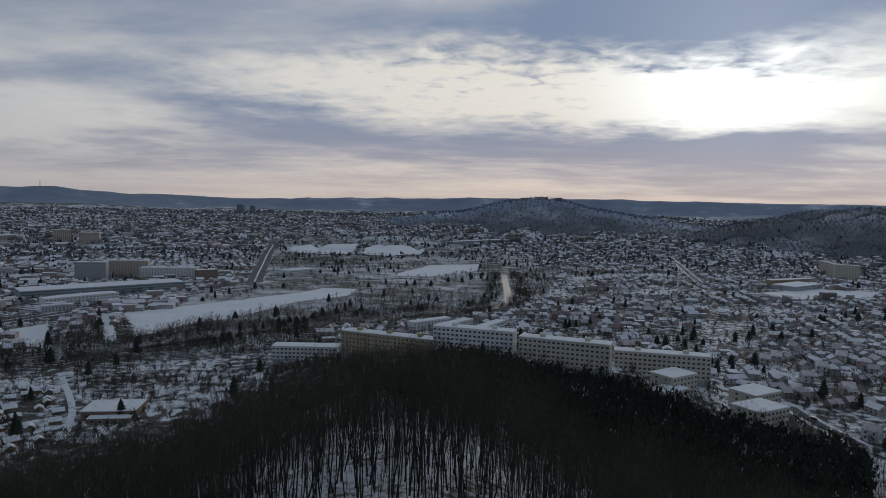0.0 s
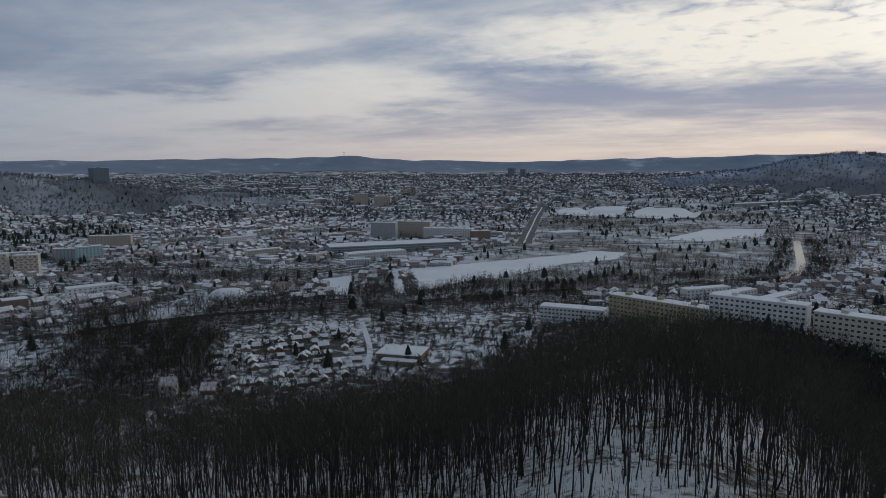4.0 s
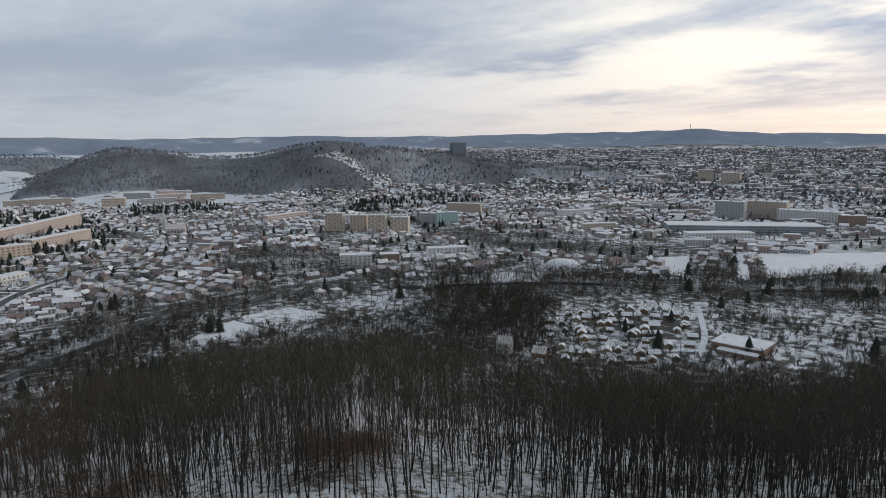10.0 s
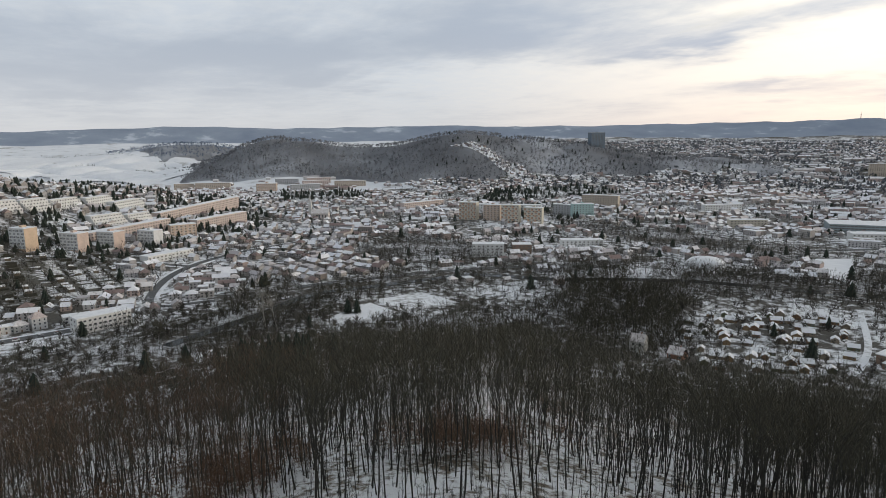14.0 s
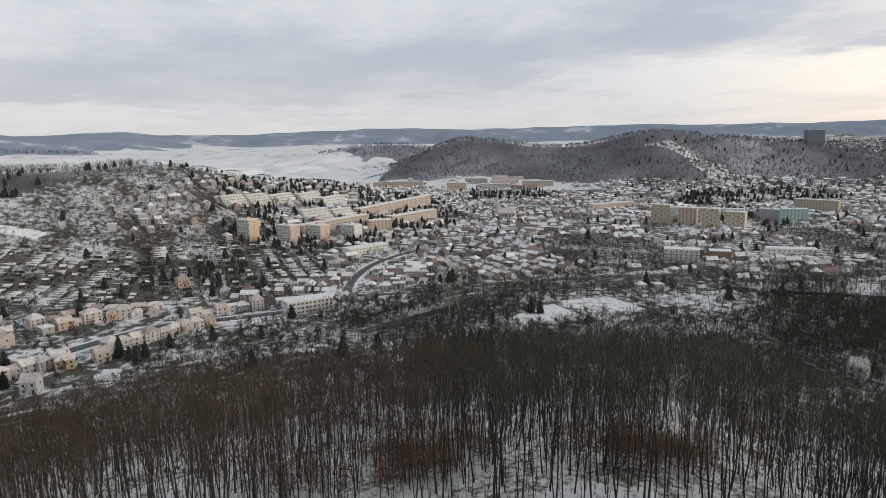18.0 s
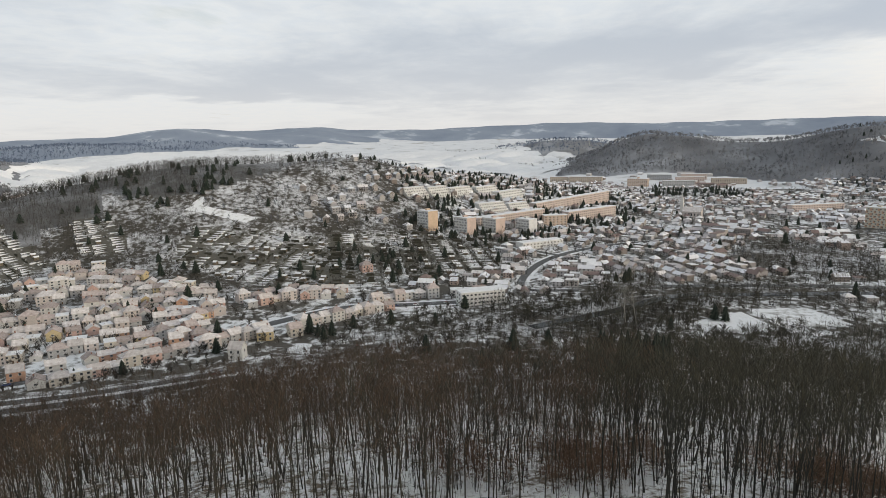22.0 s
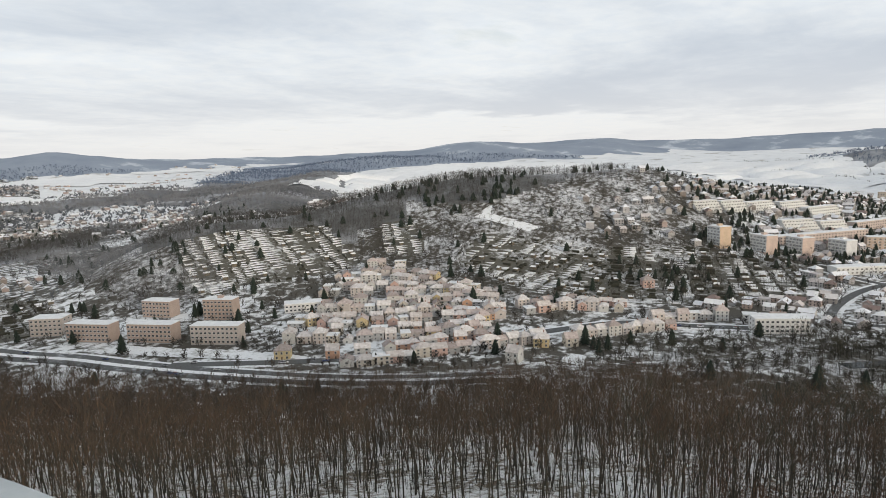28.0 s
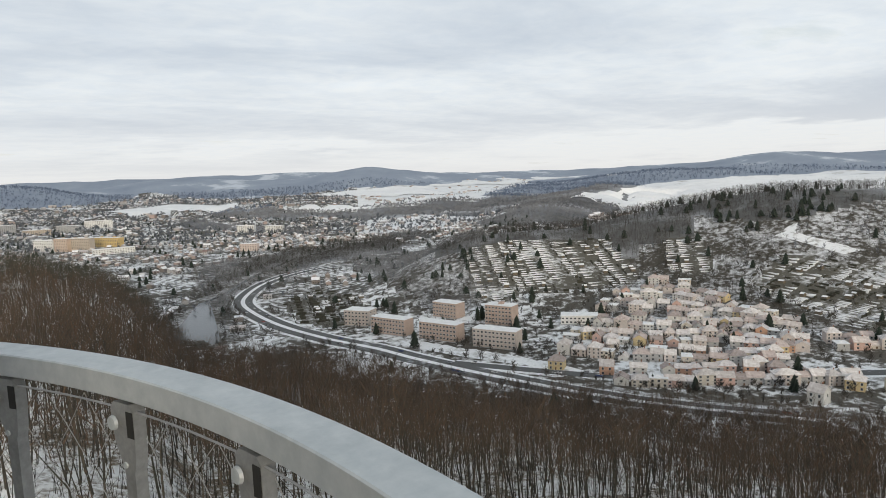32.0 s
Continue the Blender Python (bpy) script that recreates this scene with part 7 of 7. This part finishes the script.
# ---------------------------------------------------------------- cars
def build_cars():
    bm = bmesh.new()
    side = ((-2.1, 0.35), (2.1, 0.35), (2.12, 0.75), (1.9, 0.95), (1.0, 1.0), (-1.75, 1.0), (-2.1, 0.9))
    lo = [bm.verts.new((x, -0.86, z)) for x, z in side]
    hi = [bm.verts.new((x, 0.86, z)) for x, z in side]
    bm.faces.new(lo)
    bm.faces.new(hi[::-1])
    for k in range(len(side)):
        bm.faces.new((lo[k], hi[k], hi[(k + 1) % len(side)], lo[(k + 1) % len(side)]))
    bmesh.ops.recalc_face_normals(bm, faces=bm.faces)
    proto = tagged(new("car"), "car with snow-dusted roof on the wet road", "car", "cars on the roads")
    part("body", bm, MAT["car_paint"], proto)
    bm = bmesh.new()
    base = [bm.verts.new(p) for p in ((-1.7, -0.8, 1.0), (1.0, -0.8, 1.0), (1.0, 0.8, 1.0), (-1.7, 0.8, 1.0))]
    roof = [bm.verts.new(p) for p in ((-1.25, -0.62, 1.45), (0.35, -0.62, 1.45), (0.35, 0.62, 1.45), (-1.25, 0.62, 1.45))]
    bm.faces.new(roof)
    for k in range(4):
        bm.faces.new((base[k], base[(k + 1) % 4], roof[(k + 1) % 4], roof[k]))
    part("glazing", bm, MAT["glass"], proto, "dark car windows")
    part("roof", boxed((-1.27, 0.37, -0.64, 0.64, 1.45, 1.52)), MAT["car_paint"], proto)
    bm = bmesh.new()
    bmesh.ops.create_cone(bm, cap_ends=True, segments=14, radius1=0.33, radius2=0.33, depth=0.22)
    wheel = bpy.data.meshes.new("wheel")
    bm.to_mesh(wheel)
    bm.free()
    wheel.materials.append(MAT["tyre_and_slot"])
    for x in (-1.3, 1.3):
        for y in (-0.78, 0.78):
            same_part("wheel", wheel, proto, pose(x, y, 0.33, 90, 0, 0))
    rs, first = np.random.RandomState(9), True
    for name, count, side_ in (("riverside_road", 34, 6.0), ("village_street", 22, 2.6), ("motorway", 10, 8.0), ("tram_line", 3, 2.0), ("near_lane", 4, 2.0), ("field_road", 4, 2.5)):
        p = smooth_line(ROADS[name], 2.0)
        d = np.gradient(p, axis=0)
        for k in rs.choice(np.arange(4, len(p) - 4), min(count, len(p) // 5), replace=False):
            s = rs.choice([-1, 1])
            n = np.array([-d[k, 1], d[k, 0]]) / np.hypot(*d[k])
            x, y = p[k] + n * s * side_
            z = max(float(height(x, y)), float(height(*p[k])) - 0.4) + 0.47
            m = pose(x, y, z, 0, 0, math.degrees(math.atan2(d[k, 1], d[k, 0])) + (180 if s > 0 else 0))
            if first:
                proto.matrix_basis, first = m, False
            else:
                copy_thing(proto, m)


build_cars()


# ---------------------------------------------------------------- garden huts, terraces and hedges
def build_gardens():
    rs = np.random.RandomState(61)
    protos = []
    for k, (long, deep) in enumerate(((5.5, 4.4), (6.5, 5.0), (4.6, 3.8), (7.5, 6.0))):
        top = tagged(new("garden_hut"), "small wooden garden hut with snowy pitched roof", "hut", "huts in the allotments")
        part("wall", gable_wall(long, deep, 2.2, 2.2 + deep * 0.3, 0.6), MAT["hut"], top)
        part("roof", gable_roof(long, deep, 2.2, 2.2 + deep * 0.3, 0.25, 0.4), MAT["flat_snow"], top, "roof under thick snow")
        part("door", boxed((-0.4, 0.4, -deep / 2 - 0.05, -deep / 2 + 0.02, 0, 1.9)), MAT["door"], top)
        same_part("window", WINDOW, top, pose(long * 0.3, -deep / 2 - 0.02, 1.3, 0, 0, 180) @ Matrix.Scale(0.6, 4))
        protos.append(top)
    x, y = scatter(10.5, 250, 520, 15, 60, 62)
    k = inside(ZONES["allotments"], x, y) & clear_of(x, y, 3) & (rs.uniform(0, 1, len(x)) < 0.62)
    for n, (px, py) in enumerate(zip(x[k][:110], y[k][:110])):
        ob = protos[n] if n < 4 else copy_thing(protos[n % 4], Matrix())
        ob.matrix_basis = pose(px, py, float(height(px, py)), 0, 0, rs.choice([38, 128]) + rs.uniform(-8, 8))
    hut = shape_of([(*box_arrays(-2, 2, -1.6, 1.6, -1, 2.2), 0), (np.array([(-2.3, -2, 2.0), (2.3, -2, 2.0), (2.3, 0, 3.2), (-2.3, 0, 3.2), (2.3, 2, 2.0), (-2.3, 2, 2.0)]), np.array([(0, 1, 2), (0, 2, 3), (3, 2, 4), (3, 4, 5)]), 1)])
    hedge = shape_of([(*box_arrays(-3.2, 3.2, -0.5, 0.5, -0.6, 1.3), 0)])
    strip = shape_of([(*box_arrays(-5, 5, -1.0, 1.0, -1.6, 0.35), 0)])
    huts, hedges, snow = Soup(), Soup(), Soup()
    for zone in ("slope_gardens", "slope_gardens_2", "slope_gardens_3", "slope_gardens_4", "bend_gardens"):
        p = np.array(ZONES[zone], float)
        cx, cy = p.mean(0)
        fall = math.atan2(cy, cx) + {"slope_gardens": 0.25, "slope_gardens_2": -0.45}.get(zone, 0.1)
        c, s = math.cos(fall), math.sin(fall)
        # plots run up the slope side by side, each a ladder of small terraces
        col = -200.0
        while col < 200:
            plot = rs.uniform(9, 19)
            col += plot
            wide, gap, length = plot / 11.5, rs.uniform(3.2, 6.6), rs.uniform(22, 60)
            start = rs.uniform(0, length)
            plot_kinds = rs.uniform(0, 1, 24)
            for row in np.arange(-190, 190, gap):
                kind = plot_kinds[int((row + 190 + start) / length) % 24]
                u, v = row + rs.uniform(-0.5, 0.5), col + rs.uniform(-0.7, 0.7)
                x, y = cx + u * c - v * s, cy + u * s + v * c
                if not inside(p, np.array([x]), np.array([y]))[0] or not clear_of(np.array([x]), np.array([y]), 4)[0]:
                    continue
                one = [np.array([q]) for q in (x, y, float(height(x, y)))]
                turn = np.array([fall + math.pi / 2 + rs.uniform(-0.05, 0.05)])
                luck = rs.uniform()
                if luck < 0.07:
                    huts.many(hut, *one, turn, *[np.array([rs.uniform(0.8, 1.3)]) for _ in range(3)])
                elif kind > 0.93 and luck < 0.9:
                    snow.many(strip, *one, turn, np.array([wide * rs.uniform(0.6, 0.95)]), np.array([gap * rs.uniform(0.4, 0.56)]), np.array([0.6]))
                elif kind < {"bend_gardens": 0.25, "slope_gardens_3": 0.4}.get(zone, 0.85 if zone in ("slope_gardens", "slope_gardens_4") else 0.6) and luck < 0.84:
                    snow.many(strip, *one, turn, np.array([wide * rs.uniform(0.5, 1.0)]), np.array([gap * rs.uniform(0.16, 0.32)]), np.array([0.7]))
                elif luck < 0.5:
                    hedges.many(hedge, *one, turn, np.array([rs.uniform(0.5, 1.6)]), np.array([rs.uniform(0.6, 2.2)]), np.array([rs.uniform(0.6, 1.8)]))
                if rs.uniform() < 0.3:
                    ex, ey = x - s * plot * 0.5, y + c * plot * 0.5
                    if not clear_of(np.array([ex]), np.array([ey]), 4)[0]:
                        continue
                    hedges.many(hedge, np.array([ex]), np.array([ey]), np.array([float(height(ex, ey))]), turn + math.pi / 2, np.array([gap / 6.5]), np.array([rs.uniform(0.5, 1.3)]), np.array([rs.uniform(0.5, 1.4)]))
    huts.thing("slope_huts", [MAT["hut"], MAT["flat_snow"]], "small snowy huts on the terraced garden slope", "huts")
    hedges.thing("hedges", [MAT["hedge"]], "dark hedges along the garden terraces", "hedges")
    snow.thing("garden_terraces", [MAT["flat_snow"]], "snow-covered garden terraces on the hillside", "terraces")


build_gardens()


# ---------------------------------------------------------------- landmarks
def church():
    x, y = CHURCH
    top = tagged(new("church"), "pale church with a tall pointed spire among the houses", "church")
    top.matrix_basis = pose(x, y, float(height(x, y)), 0, 0, 62)
    part("nave", gable_wall(26, 12, 9, 15), MAT["house_pale"], top)
    part("roof", gable_roof(26, 12, 9, 15), MAT["roof"], top)
    part("tower", boxed((-17.5, -12.9, -2.4, 2.4, -1.5, 20)), MAT["house_white"], top, "white church tower")
    bm = bmesh.new()
    v = [bm.verts.new(p) for p in ((-17.8, -2.7, 20), (-12.6, -2.7, 20), (-12.6, 2.7, 20), (-17.8, 2.7, 20), (-15.2, 0, 36))]
    for k in range(4):
        bm.faces.new((v[k], v[(k + 1) % 4], v[4]))
    part("spire", bm, MAT["house_white"], top, "pale pointed spire")
    for k in range(5):
        same_part("window", WINDOW, top, pose(-9 + 4.5 * k, -6.03, 4.5, 0, 0, 180) @ Matrix.Diagonal((1, 1, 2.6, 1)))


def dome():
    x, y = DOME
    top = tagged(new("air_dome"), "white inflated sports dome beside the river", "dome")
    top.matrix_basis = pose(x, y, float(height(x, y)), 0, 0, 35)
    v, n, m = [], 32, 10
    for i in range(m + 1):
        e = math.pi / 2 * i / m
        for j in range(n):
            a = 2 * math.pi * j / n
            c, s = math.cos(a), math.sin(a)
            c, s = math.copysign(abs(c) ** 0.75, c), math.copysign(abs(s) ** 0.75, s)
            v.append((19 * c * math.cos(e) ** 0.7, 14 * s * math.cos(e) ** 0.7, 10 * math.sin(e) - 0.3))
    f = [(i * n + j, i * n + (j + 1) % n, (i + 1) * n + (j + 1) % n, (i + 1) * n + j) for i in range(m) for j in range(n)]
    same_part("skin", from_arrays("skin", v, f, [MAT["flat_snow"]]), top, Matrix())
    same_part("kerb", ring_mesh("kerb", 0.97, 1.03, -0.5, 0.4, MAT["wall_grey"], 48), top, Matrix.Diagonal((19, 14, 1, 1)))


def mast(bearing, r, tall):
    x, y = at(bearing, r)
    top = tagged(new("radio_mast"), "thin radio mast on the far ridge", "mast")
    top.matrix_basis = pose(x, y, float(height(x, y)) - 1)
    v, t = stick(np.array([(0, 0, 0), (0, 0, tall * 0.5), (0, 0, tall * 0.8), (0, 0, tall)], float), [2.2, 1.8, 0.8], 6)
    same_part("shaft", from_arrays("shaft", v, t, [MAT["zinc_dark"]]), top, Matrix())
    same_part("gallery", ring_mesh("gallery", 0.5, 3.6, tall * 0.62, tall * 0.68, MAT["zinc_dark"], 16, 0.1), top, Matrix())


def hall():
    x, y = HALL
    top = tagged(new("warehouse"), "low brown-walled warehouse with broad snowy roof", "warehouse")
    top.matrix_basis = pose(x, y, float(height(x, y)), 0, 0, 8)
    part("wall", boxed((0, 30, 0, 22, -2, 5.5)), MAT["wall_brown"], top, "dull red-brown wall")
    part("roof", boxed((-0.4, 30.4, -0.4, 22.4, 5.5, 6.0)), MAT["flat_snow"], top)
    part("annex", boxed((6, 29, -7, -0.4, -2, 3.4)), MAT["wall_brown"], top)
    part("annex_roof", boxed((5.7, 29.3, -7.3, -0.45, 3.4, 3.75)), MAT["flat_snow"], top)
    for k in range(5):
        same_part("window", PANEL_WINDOW, top, pose(8.5 + 4.4 * k, -7.04, 1.7, 0, 0, 180))


def terrace_house(x, y, ang, long):
    """White stepped flats: each storey stands back behind a balcony."""
    top = tagged(new("terrace_house"), "white stepped terrace flats with dark balconies on the slope", "apartment block", "stepped flats on the slope")
    top.matrix_basis = pose(x, y, float(height(x, y)), 0, 0, ang)
    for k in range(4):
        back = k * 3.0
        part("storey", boxed((0, long, back, back + 11, -2.5 if k == 0 else k * 3.1, k * 3.1 + 2.7), (-0.1, long + 0.1, back + 1.4, back + 11.2, k * 3.1 + 2.7, k * 3.1 + 3.1)), MAT["wall_white"], top)
        part("parapet", boxed((-0.1, long + 0.1, back - 0.1, back + 0.1, k * 3.1 + 2.7, k * 3.1 + 3.6)), MAT["wall_white"], top)
        n = max(3, int(long / 4))
        for q in range(n):
            same_part("window", PANEL_WINDOW, top, pose((q + 0.5) * long / n, back - 0.03, k * 3.1 + 1.4, 0, 0, 180))
    part("roof", boxed((-0.2, long + 0.2, 9.2, 20.4, 12.4, 12.8)), MAT["flat_snow"], top)


for _t in TERRACES:
    terrace_house(*_t)
church()
dome()
mast(31.3, 4560, 42)
mast(82, 2650, 36)
hall()
